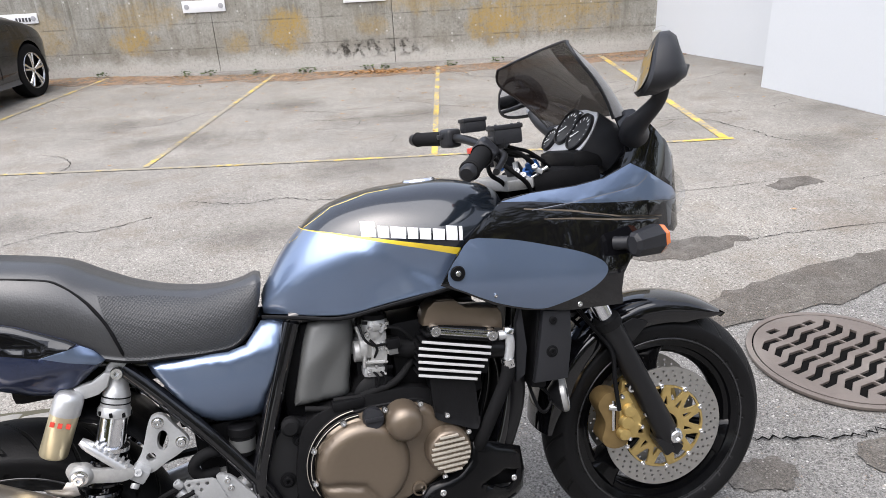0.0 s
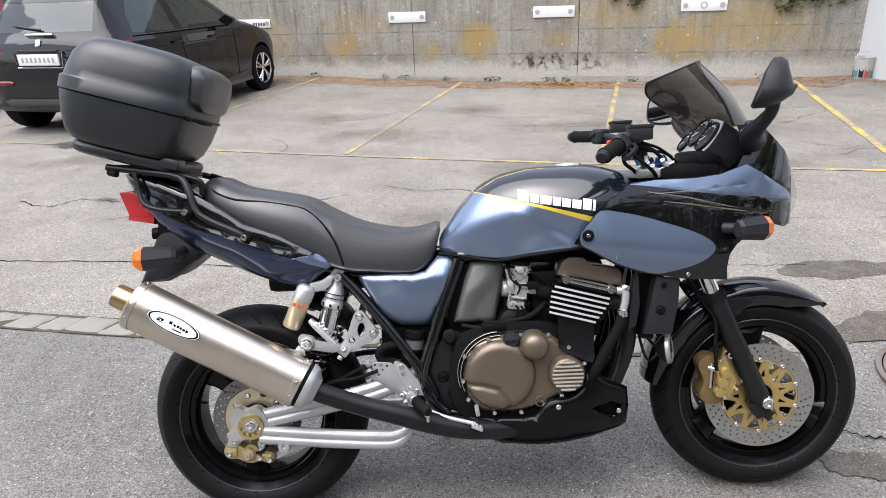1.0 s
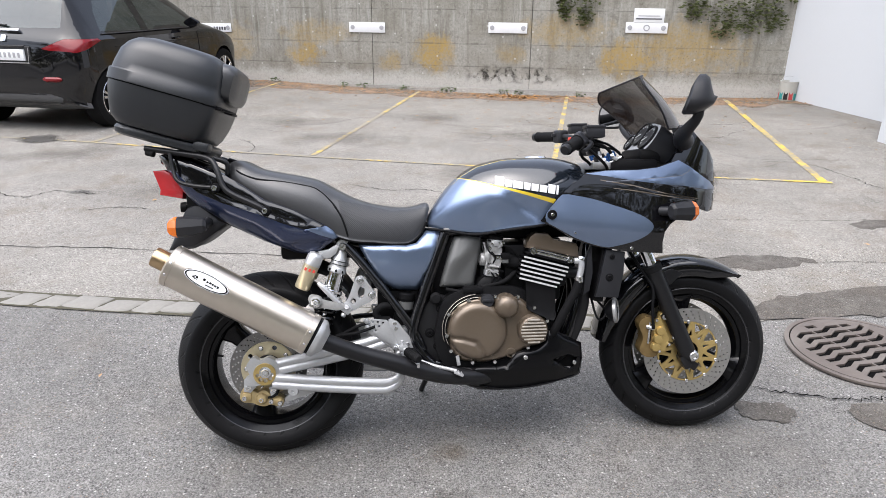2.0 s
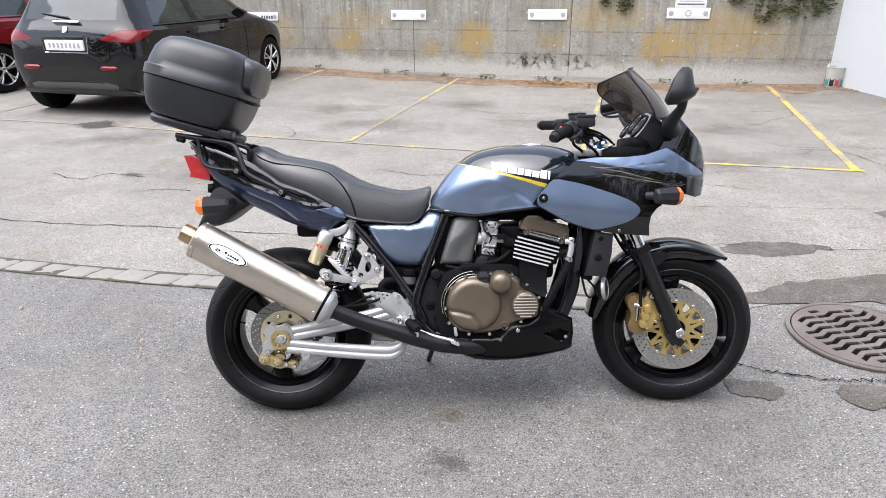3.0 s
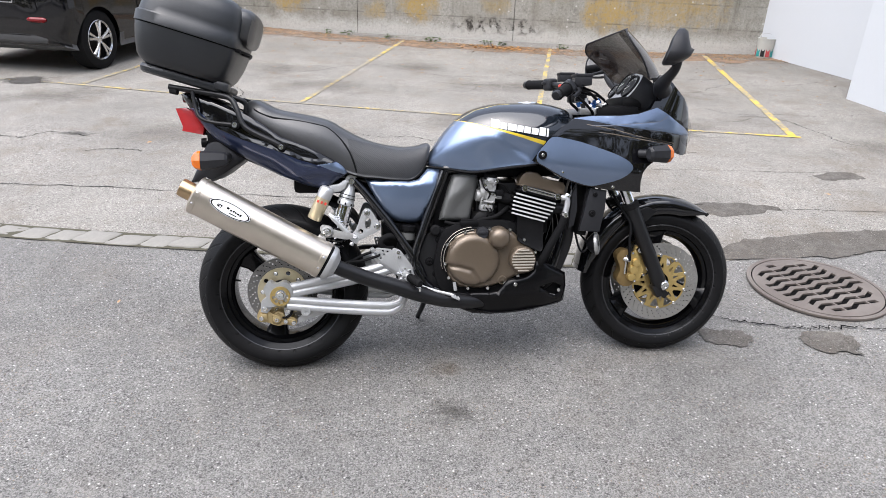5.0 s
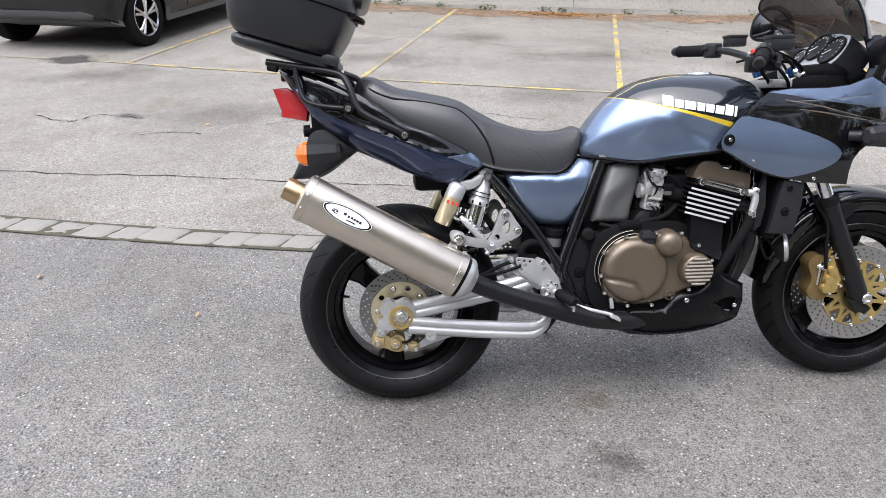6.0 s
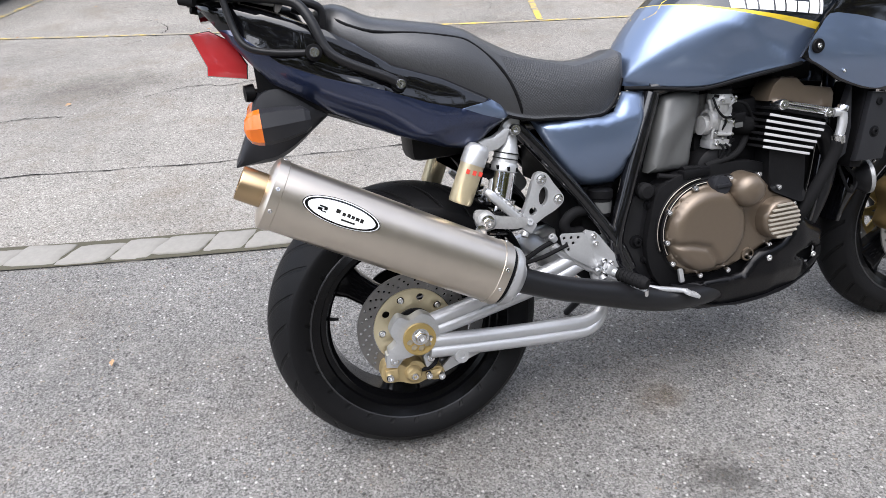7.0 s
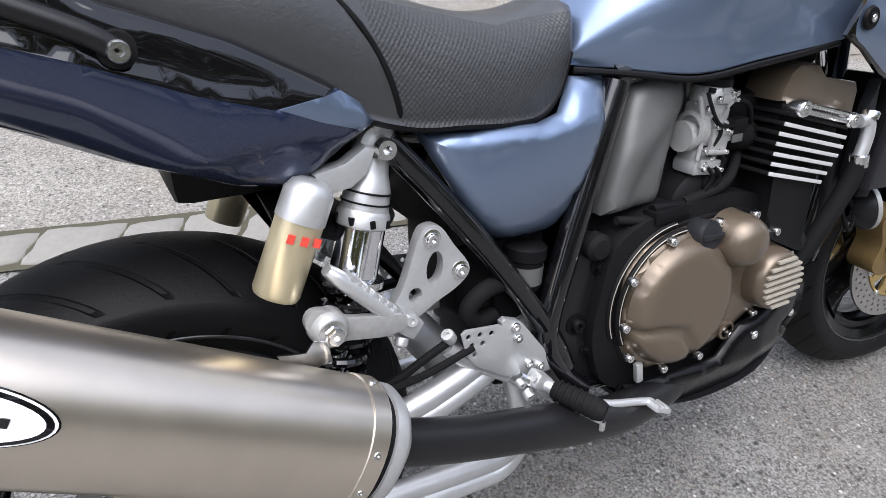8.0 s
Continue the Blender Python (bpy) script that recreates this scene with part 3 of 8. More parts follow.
    pits = ranged(nt, noise_node(nt, vec, 60, 3, 0.5), 0.64, 0.7)
    base = blend(nt, times(pits, 0.7), base, (0.07, 0.065, 0.055))
    nt.links.new(base, b.inputs["Base Color"])
    b.inputs["Roughness"].default_value = 0.9
    bumped(nt, calc(nt, "SUBTRACT", calc(nt, "SUBTRACT", fine, calc(nt, "MULTIPLY", spall, 1.5)), pits), 0.7, 0.01)
    return m


CONCRETE = concrete()
WALLM = Matrix.Translation(LO) @ Matrix.Rotation(LOT, 4, "Z") @ Matrix.Translation((0, WALL_V, 0))


def wall_panels():
    bms = []
    for a, b in ((-14, -9.8), (-9.79, -5.27), (-5.26, -2.81), (-2.8, 3.2)):
        bms.append(box((a + b) / 2, 0.2, 1.55, b - a + 0.004, 0.4, 3.5, 0.006))
    bms.append(box(-5.4, 0.26, 1.5, 17.0, 0.3, 3.38, 0))
    return merge(*bms)


w = solo("wall_north", wall_panels(), CONCRETE, "weathered concrete retaining wall with lichen stains", "wall", "structure", smooth=0)
w.matrix_world = WALLM

PLASTER = mat("white_plaster", (0.57, 0.585, 0.6), 0.85, scale=60, var=0.03, bump=0.25, bscale=220, big=0.7)


def prism(foot, z0, z1):
    """Upright walls over a footprint."""
    bm = bmesh.new()
    lo = [bm.verts.new((x, y, z0)) for x, y in foot]
    hi = [bm.verts.new((x, y, z1)) for x, y in foot]
    for i in range(len(foot)):
        k = (i + 1) % len(foot)
        bm.faces.new((lo[i], lo[k], hi[k], hi[i]))
    bm.faces.new(lo[::-1])
    bm.faces.new(hi)
    bmesh.ops.recalc_face_normals(bm, faces=bm.faces)
    return bm


solo("wall_east", prism([(6.03, 7.8), (6.33, 4.7), (6.33, 4.38), (5.49, 4.38), (5.53, 0.3), (9.0, 0.3), (9.0, 7.8)], -0.1, 6.0), PLASTER, "smooth white rendered wall of the neighbouring building", "wall", "structure", smooth=0)


# ---- parking signs on the wall ----
SIGNW = mat("white_enamel_sign", (0.78, 0.78, 0.78), 0.45, scale=20, var=0.04, dust=0.08)
SIGNB = mat("dark_sign_print", (0.06, 0.06, 0.065), 0.5)
SIGNG = mat("grey_sign_print", (0.35, 0.35, 0.36), 0.5)


def wall_sign(u0, u1, z0, z1, kind):
    s = thing("parking_sign", "white enamel parking bay sign screwed to the wall" if kind < 2 else "white sign with a small printed board above", "sign",
              WALLM @ Matrix.Translation(((u0 + u1) / 2, -0.012, (z0 + z1) / 2)), group="parking signs")
    w, h = u1 - u0, z1 - z0
    part("plate", box(0, 0, 0, w, 0.012, h, 0.003), SIGNW, s)
    for sx in (-1, 1):
        part("screw", turned([(0.0001, -0.012), (0.03, -0.011), (0.034, -0.006), (0.034, 0)], 16, (sx * w * 0.4, -0.002, 0), (0, 1, 0), close=False), SIGNG, s, "grey screw cap")
    if kind == 0:
        for k in range(5):
            part("mark", box(-0.06 + k * 0.045 + 0.06, -0.0075, -0.012, 0.028, 0.003, 0.05, 0), SIGNB, s)
    elif kind == 2:
        part("board", box(0.02, -0.004, h / 2 + 0.095, 0.42, 0.012, 0.19, 0.003), SIGNW, s)
        part("print", box(0.02, -0.0115, h / 2 + 0.05, 0.36, 0.003, 0.016, 0), SIGNB, s)
        part("print", box(0.02, -0.0115, h / 2 + 0.09, 0.3, 0.003, 0.012, 0), SIGNG, s)
        part("emblem", turned([(0.03, -0.003), (0.045, -0.003), (0.045, 0), (0.03, 0)], 20, (0, -0.0065, 0), (0, 1, 0)), SIGNG, s)


wall_sign(-5.63, -5.05, 0.87, 1.02, 1)
wall_sign(-3.45, -2.87, 0.895, 1.045, 1)
wall_sign(-1.46, -0.88, 0.93, 1.075, 2)
wall_sign(-8.2, -7.62, 0.84, 0.97, 0)

# ---- the motorcycle: x forward, y to its left, z up from the tyres' contact; it leans on its side stand ----
BIKE = Matrix.Translation((0, -0.067, -0.017)) @ Matrix.Rotation(radians(-15), 4, "X")
moto = thing("motorcycle", "blue and black sport-touring motorcycle with top case, on its side stand", "motorcycle", BIKE)
FAX, FAZ, RAX, RAZ = 1.472, 0.297, 0.0, 0.301
STEER = Matrix.Translation((1.15, 0, 0.9)) @ Matrix.Rotation(radians(-4.5), 4, Vector((-0.42, 0, 0.907))) @ Matrix.Translation((-1.15, 0, -0.9))


def steered(ob):
    ob.matrix_basis = STEER @ ob.matrix_basis
    return ob


def moved(bm, m):
    bmesh.ops.transform(bm, matrix=m, verts=bm.verts)
    return bm


def interp(x, pts):
    return float(np.interp(x, [p[0] for p in pts], [p[1] for p in pts]))


# -- wheels --
def tyre_mat(width):
    """Rubber with swept tread grooves that fade out on the side wall."""
    m = mat("tyre_rubber", (0.0055, 0.0055, 0.006), 0.5, scale=60, var=0.25, dust=0.005, spec=0.14)
    nt = m.node_tree
    vec = nt.nodes.new("ShaderNodeTexCoord").outputs["Object"]
    sep = nt.nodes.new("ShaderNodeSeparateXYZ")
    nt.links.new(vec, sep.inputs[0])
    ang = calc(nt, "ARCTAN2", sep.outputs["Z"], sep.outputs["X"])
    ay = calc(nt, "ABSOLUTE", sep.outputs["Y"])
    ph = calc(nt, "ADD", calc(nt, "MULTIPLY", ang, 26 / (2 * math.pi)), calc(nt, "MULTIPLY", ay, 17.0))
    fr = calc(nt, "FRACT", ph)
    groove = ranged(nt, calc(nt, "ABSOLUTE", calc(nt, "SUBTRACT", fr, 0.5)), 0.05, 0.085, 1, 0)
    gate = calc(nt, "MULTIPLY", ranged(nt, ay, width * 0.43, width * 0.46, 1, 0), ranged(nt, ay, width * 0.04, width * 0.07))
    r2 = calc(nt, "ADD", calc(nt, "MULTIPLY", sep.outputs["X"], sep.outputs["X"]), calc(nt, "MULTIPLY", sep.outputs["Z"], sep.outputs["Z"]))
    g = calc(nt, "MULTIPLY", groove, gate)
    b = nt.nodes["Principled BSDF"]
    old = b.inputs["Base Color"].links[0].from_socket
    nt.links.new(blend(nt, g, old, (0.004, 0.004, 0.004)), b.inputs["Base Color"])
    bumped(nt, calc(nt, "ADD", calc(nt, "MULTIPLY", g, -1.0), calc(nt, "MULTIPLY", noise_node(nt, vec, 300, 3), 0.15)), 0.9, 0.004)
    return m


def tyre_profile(R, w, rim):
    h = R - rim
    out = [(rim, -w * 0.36), (rim + h * 0.12, -w * 0.43), (rim + h * 0.4, -w * 0.5), (rim + h * 0.55, -w * 0.49)]
    for a in np.linspace(-0.44, 0.44, 13):
        out.append((R - h * 0.42 * (abs(a) / 0.44) ** 2.1, w * a * 1.08))
    out += [(r, -y) for r, y in out[3::-1]]
    return out


def wheel(name, x, z, R, w, rimR, rw, a0, turn, label):
    wh = new(name)
    wh.parent = moto
    tagged(wh, label)
    wh.matrix_basis = (STEER if turn else Matrix()) @ Matrix.Translation((x, 0, z))
    part("tyre", turned(tyre_profile(R, w, rimR), 96), tyre_mat(w), wh, "black sport tyre with swept tread grooves")
    h = rw / 2
    prof = [(rimR + 0.012, -h - 0.008), (rimR + 0.013, -h - 0.003), (rimR + 0.002, -h + 0.004), (rimR - 0.012, -h + 0.012), (rimR - 0.02, -h + 0.03), (rimR - 0.022, 0)]
    prof += [(r, -y) for r, y in prof[-2::-1]]
    bore = [(rimR - 0.004, h), (rimR - 0.011, h - 0.003), (rimR - 0.014, h - 0.011), (rimR - 0.025, h - 0.014), (rimR - 0.029, h - 0.028), (rimR - 0.036, h - 0.034)]
    prof += bore + [(rimR - 0.038, 0)] + [(r, -y) for r, y in bore[::-1]]
    part("rim", turned(prof, 96), RIMBLACK, wh, "gloss black cast rim")
    for sd in (-1, 1):
        part("rim_lip", turned([(rimR + 0.0135, sd * (h + 0.0085)), (rimR + 0.011, sd * (h + 0.0105)), (rimR + 0.008, sd * (h + 0.009)), (rimR + 0.0105, sd * (h + 0.006))], 96), RIMEDGE, wh)
    hub = [(0.012, -h), (0.045, -h), (0.05, -h * 0.6), (0.04, -h * 0.3), (0.04, h * 0.3), (0.05, h * 0.6), (0.045, h), (0.012, h)]
    part("hub", turned(hub, 40), SATIN, wh)
    for k in range(3):
        a = a0 + k * 2 * math.pi / 3
        ca, sa = math.cos(a), math.sin(a)
        rows = []
        for r, wd, th in ((0.03, 0.045, 0.05), (0.07, 0.034, 0.045), (0.11, 0.03, 0.04), (0.15, 0.033, 0.042), (rimR - 0.035, 0.045, 0.052), (rimR - 0.018, 0.06, 0.06)):
            ring = []
            for q in np.linspace(0, 2 * math.pi, 16, endpoint=False):
                e = 0.55
                cx = math.copysign(abs(math.cos(q)) ** e, math.cos(q)) * wd / 1.0
                cy = math.copysign(abs(math.sin(q)) ** e, math.sin(q)) * th / 1.35
                ring.append((r * ca - cx * sa, cy, r * sa + cx * ca))
            rows.append(ring)
        part("spoke", skin(rows), RIMBLACK, wh)
    return wh


fw = wheel("front_wheel", FAX, FAZ, 0.3, 0.125, 0.2165, 0.09, radians(96), True, "front wheel with twin drilled discs")
rw = wheel("rear_wheel", RAX, RAZ, 0.316, 0.185, 0.2165, 0.14, radians(139), False, "rear wheel with a drilled disc and wide tyre")


def brake_disc(parent, y, r_out, r_in, label, gold_in, gold_holes, rows=3, n=36):
    holes = []
    for k in range(n):
        for j in range(rows):
            r = r_in + (r_out - r_in) * (0.25 + 0.5 * j / max(1, rows - 1))
            a = 2 * math.pi * (k + 0.33 * j) / n
            holes.append(disc_ring(r * math.cos(a), r * math.sin(a), 0.0033, 6))
    holes.append(disc_ring(0, 0, r_in, 64))
    d = part("brake_disc", slab(disc_ring(0, 0, r_out, 96), y - 0.0025, y + 0.0025, holes, 0), DISC if r_out > 0.14 else DARKDISC, parent, label, 30)
    carrier = [disc_ring(0, 0, gold_in - 0.012, 32)]
    for k in range(gold_holes):
        a = 2 * math.pi * k / gold_holes
        rm = (r_in + gold_in) / 2
        if gold_holes > 12:
            r0, r1 = gold_in + 0.008, r_in - 0.012
            if k % 2 == 0:
                w0, w1, wa, wb = 0.05, 0.23, r0 + 0.012, r1 + 0.004
            else:
                w0, w1, wa, wb = 0.1, 0.02, r0, r1 - 0.02
            carrier.append([(r * math.cos(a + t), r * math.sin(a + t)) for r, t in ((wa, -w0), (wa, w0), ((wa + wb) / 2, (w0 + w1) / 2), (wb, w1 * 0.8), (wb + 0.002, 0.0), (wb, -w1 * 0.8), ((wa + wb) / 2, -(w0 + w1) / 2))])
        else:
            carrier.append(disc_ring(rm * math.cos(a), rm * math.sin(a), 0.0085, 12))
    part("carrier", slab(disc_ring(0, 0, r_in - 0.0015, 64), y - 0.005, y + 0.002, carrier, 0.001), GOLD if gold_holes > 12 else PALEGOLD, d, "gold disc carrier with cut-outs", 30)
    for k in range(10 if gold_holes > 12 else 5):
        a = 2 * math.pi * (k + 0.5) / (10 if gold_holes > 12 else 5)
        r = r_in - (0.002 if gold_holes > 12 else 0.02)
        s = -1 if y < 0 else 1
        part("rivet", knob((r * math.cos(a), y + s * 0.003, r * math.sin(a)), (0, s, 0), 0.0065, 0.005, 10), STEEL, d)
    return d


brake_disc(fw, -0.062, 0.157, 0.11, "drilled front brake disc on a gold carrier", 0.05, 22)
brake_disc(fw, 0.062, 0.157, 0.11, "drilled front brake disc on a gold carrier", 0.05, 22)
brake_disc(rw, -0.085, 0.127, 0.092, "drilled rear brake disc on a pale gold carrier", 0.052, 10, 3, 28)
part("valve", tube([(-0.192, -0.03, 0.04), (-0.172, -0.035, 0.036), (-0.158, -0.036, 0.034)], [0.006, 0.0042, 0.0036], 8, 1), DARK, rw)
part("hub_cover", turned([(0.018, -0.02), (0.046, -0.018), (0.05, -0.006), (0.05, 0.03)], 40, (0, -0.075, 0), (0, 1, 0), close=False), SATIN, rw, "black hub cover")
part("axle_spacer", turned([(0.012, -0.03), (0.02, -0.03), (0.021, 0.0), (0.012, 0.0)], 24, (0, -0.088, 0.0), (0, 1, 0)), CAST, rw)

# -- front end --
for s in (-1, 1):
    leg = steered(part("fork_leg", tube([(1.468, s * 0.098, 0.27), (1.46, s * 0.098, 0.30), (1.40, s * 0.098, 0.44), (1.335, s * 0.098, 0.59), (1.325, s * 0.098, 0.612)], [0.014, 0.03, 0.0285, 0.0285, 0.032], 20, 4), SATIN, moto, "satin black fork leg"))
    part("fork_tube", tube([(1.328, s * 0.098, 0.606), (1.2, s * 0.098, 0.9)], 0.0205, 20, 1), CHROME, leg, "chrome fork tube")
    part("dust_seal", tube([(1.331, s * 0.098, 0.598), (1.322, s * 0.098, 0.618)], 0.033, 20, 1), RUBBER, leg)
    part("axle_nut", merge(knob((1.472, s * 0.12, 0.297), (0, s, 0), 0.016, 0.012, 20, 0.6), turned([(0.012, 0), (0.019, 0.0), (0.02, 0.02), (0.012, 0.024)], 24, (1.472, s * 0.1, 0.297), (0, s, 0))), [STEEL], leg, "bright steel axle end")
    part("clamp", merge(box(1.45, s * 0.095, 0.272, 0.05, 0.05, 0.03, 0.008, (0, 62, 0)), box(1.475, s * 0.095, 0.262, 0.035, 0.045, 0.03, 0.006, (0, 40, 0))), SATIN, leg)
    cal = steered(part("front_caliper", slab([tuple(p) for p in crom([(1.280, 0.413), (1.306, 0.438), (1.340, 0.429), (1.366, 0.398), (1.371, 0.366), (1.360, 0.329), (1.341, 0.298), (1.307, 0.296), (1.284, 0.320), (1.295, 0.364)], 4, True)], s * 0.062, s * 0.118, (), 0.006), DULLGOLD, moto, "gold six-piston brake caliper"))
    for i, (cx, cz, r) in enumerate(((1.368, 0.388, 0.0), (1.357, 0.405, 0.017), (1.349, 0.377, 0.018), (1.341, 0.349, 0.017))):
        if r:
            part("piston_cover", turned([(0.0001, 0.018), (r * 0.8, 0.016), (r, 0.008), (r, 0)], 20, (cx - 0.005, s * 0.12, cz - 0.015), (0, s, 0), close=False), GOLD, cal)
    for cx, cz in ((1.373, 0.434), (1.411, 0.362)):
        part("bolt", knob((cx, s * 0.088, cz), (0, s, 0), 0.011, 0.02), STEEL, cal)
    part("lug", merge(slab([(1.36, 0.45), (1.385, 0.445), (1.40, 0.40), (1.425, 0.36), (1.41, 0.335), (1.38, 0.35), (1.35, 0.40)], s * 0.07, s * 0.086, (), 0.004)), GOLD, cal)
    part("bridge", slab([(1.33, 0.43), (1.352, 0.438), (1.385, 0.36), (1.372, 0.318), (1.345, 0.312), (1.33, 0.35)], s * 0.116, s * 0.124, (), 0.003), GOLD, cal)
    part("pad_pin", tube([(1.318, s * 0.121, 0.42), (1.312, s * 0.121, 0.345)], 0.004, 8, 1), STEEL, cal)
    # dark plate on the caliper face paints the shaded pad slot
    part("pad_slot", slab([(1.317, 0.415), (1.326, 0.415), (1.32, 0.345), (1.309, 0.35)], s * 0.115, s * 0.1195, (), 0), DARK, cal)
    for bx, bz in ((1.338, 0.428), (1.383, 0.342), (1.35, 0.318)):
        part("bolt", knob((bx, s * 0.123, bz), (0, s, 0), 0.0055, 0.008), STEEL, cal)
    part("union", tube([(1.305, s * 0.12, 0.405), (1.33, s * 0.128, 0.40)], 0.008, 10, 1), STEEL, cal)
    steered(part("brake_hose", tube([(1.325, s * 0.135, 0.40), (1.322, s * 0.128, 0.47), (1.325, s * 0.115, 0.54), (1.29, s * 0.1, 0.60), (1.24, s * 0.09, 0.68)], 0.0055, 10), DARK, moto, "braided black brake hose"))


def fender_bm():
    """The mudguard: an arc over the tyre with a rolled cross-section, cut lower behind the fork."""
    rows = []
    for a in np.linspace(radians(57), radians(172), 40):
        d = math.degrees(a)
        R = 0.325 + 0.012 * math.sin(math.pi * min(1, max(0, (d - 48) / 124)))
        half = 0.075 if d < 100 else 0.078
        drop = interp(d, [(57, 0.004), (64, 0.03), (75, 0.055), (100, 0.06), (120, 0.05), (150, 0.055), (172, 0.02)])
        sec = [(-half * 0.98, -drop), (-half, -drop * 0.5), (-half * 0.93, -0.012), (-half * 0.7, -0.002), (-half * 0.35, 0.004), (0, 0.006)]
        sec = sec + [(-y, r) for y, r in sec[-2::-1]]
        sec = crom(sec, 3)
        inner = [(y * 0.96, r - 0.004) for y, r in sec[::-1]]
        rows.append([((R + r) * math.cos(a), y, (R + r) * math.sin(a)) for y, r in list(sec) + inner])
    return moved(skin(rows), Matrix.Translation((FAX, 0, FAZ)))


fd = steered(part("front_fender", fender_bm(), BLACK, moto, "gloss black front mudguard"))
for s in (-1, 1):
    part("bolt", knob((1.405, s * 0.076, 0.565), (0, s, 0), 0.008, 0.006), DARK, fd)
    part("stay", slab([(1.33, 0.575), (1.40, 0.60), (1.44, 0.585), (1.40, 0.545), (1.35, 0.53)], s * 0.077, s * 0.084, (), 0.003), SATIN, fd)

# -- fairing --

def fairing_w(x):
    if x < 1.15:
        return 0.205 - 0.25 * max(0, 1.0 - x) ** 1.0 * 0.2
    t = min(1.0, (x - 1.15) / 0.425)
    return 0.205 * max(0.0, 1 - t ** 2.2) ** 0.55


def fairing_y(x, z, d):
    w = fairing_w(x)
    crease = 0.775 - 0.125 * (x - 0.92)
    sd = crease - z
    root = math.sqrt(sd * sd + 0.02 ** 2)
    k = -0.45 * 0.5 * (sd + root) - 0.14 * 0.5 * (root - sd)
    if z > 0.87:
        k -= 1.4 * (z - 0.87) ** 2
    if z > 0.95:
        k -= 0.1 * (z - 0.95)
    sh = min(1, max(0.0, (1.55 - x) / 0.3))
    return -max(0.0, w + k * sh)


fair_out = [(0.905, 0.782), (0.938, 0.826), (0.972, 0.866), (1.04, 0.916), (1.067, 0.936), (1.133, 0.942), (1.239, 0.943), (1.309, 0.95), (1.36, 0.966), (1.384, 1.0), (1.385, 1.05), (1.38, 1.09), (1.43, 1.092),
            (1.452, 1.072), (1.478, 1.043), (1.515, 1.008), (1.542, 0.972), (1.56, 0.934), (1.57, 0.90), (1.572, 0.87), (1.568, 0.835), (1.545, 0.80), (1.51, 0.795), (1.463, 0.808), (1.427, 0.795), (1.374, 0.776),
            (1.348, 0.76), (1.327, 0.735), (1.322, 0.7), (1.328, 0.662), (1.251, 0.668), (1.2, 0.672), (1.14, 0.684), (1.115, 0.688), (1.087, 0.694), (1.018, 0.719), (0.949, 0.76)]
low_z = [tuple(p) for p in crom([(0.925, 0.808), (0.952, 0.839), (0.979, 0.866), (1.022, 0.862), (1.082, 0.849), (1.143, 0.83), (1.213, 0.806), (1.258, 0.785), (1.281, 0.767), (1.286, 0.752), (1.276, 0.737), (1.252, 0.72), (1.216, 0.705), (1.157, 0.691), (1.128, 0.689), (1.087, 0.699), (1.023, 0.723), (0.951, 0.763), (0.924, 0.78)], 2, True)]
up_z = [(1.06, 0.932), (1.129, 0.9405), (1.239, 0.941), (1.309, 0.948), (1.355, 0.962), (1.388, 0.972), (1.43, 0.95), (1.47, 0.925), (1.52, 0.9), (1.556, 0.88), (1.558, 0.866), (1.5, 0.872), (1.42, 0.884), (1.33, 0.893), (1.213, 0.908), (1.125, 0.924)]
# hi_z: pale band that paints the highlight along the upper crease
hi_z = [(1.126, 0.906), (1.226, 0.9095), (1.318, 0.9155), (1.395, 0.9215), (1.419, 0.933), (1.43, 0.942), (1.433, 0.941), (1.423, 0.932), (1.397, 0.9195), (1.318, 0.9135), (1.226, 0.9075), (1.126, 0.9045)]
pin_z = [(1.108, 0.912), (1.218, 0.893), (1.327, 0.8655), (1.464, 0.843), (1.464, 0.8405), (1.327, 0.862), (1.218, 0.889), (1.108, 0.9095)]
low_pin = [(1.15, 0.884), (1.217, 0.8765), (1.327, 0.8575), (1.452, 0.838), (1.452, 0.836), (1.327, 0.8535), (1.217, 0.8725), (1.15, 0.8825)]
fairing = part("fairing", mirrored(sheet(fair_out, fairing_y, 0.011, (), 0.006, zones=[(low_z, 1), (up_z, 1), (pin_z, 3), (low_pin, 3), (hi_z, 2)])), [BLACK, BLUE, CREASELIGHT, mat("bronze_pinstripe", (0.16, 0.13, 0.1), 0.35, 0.4)], moto, "half fairing in blue and gloss black with bronze pinstripes and a painted highlight line", 50)
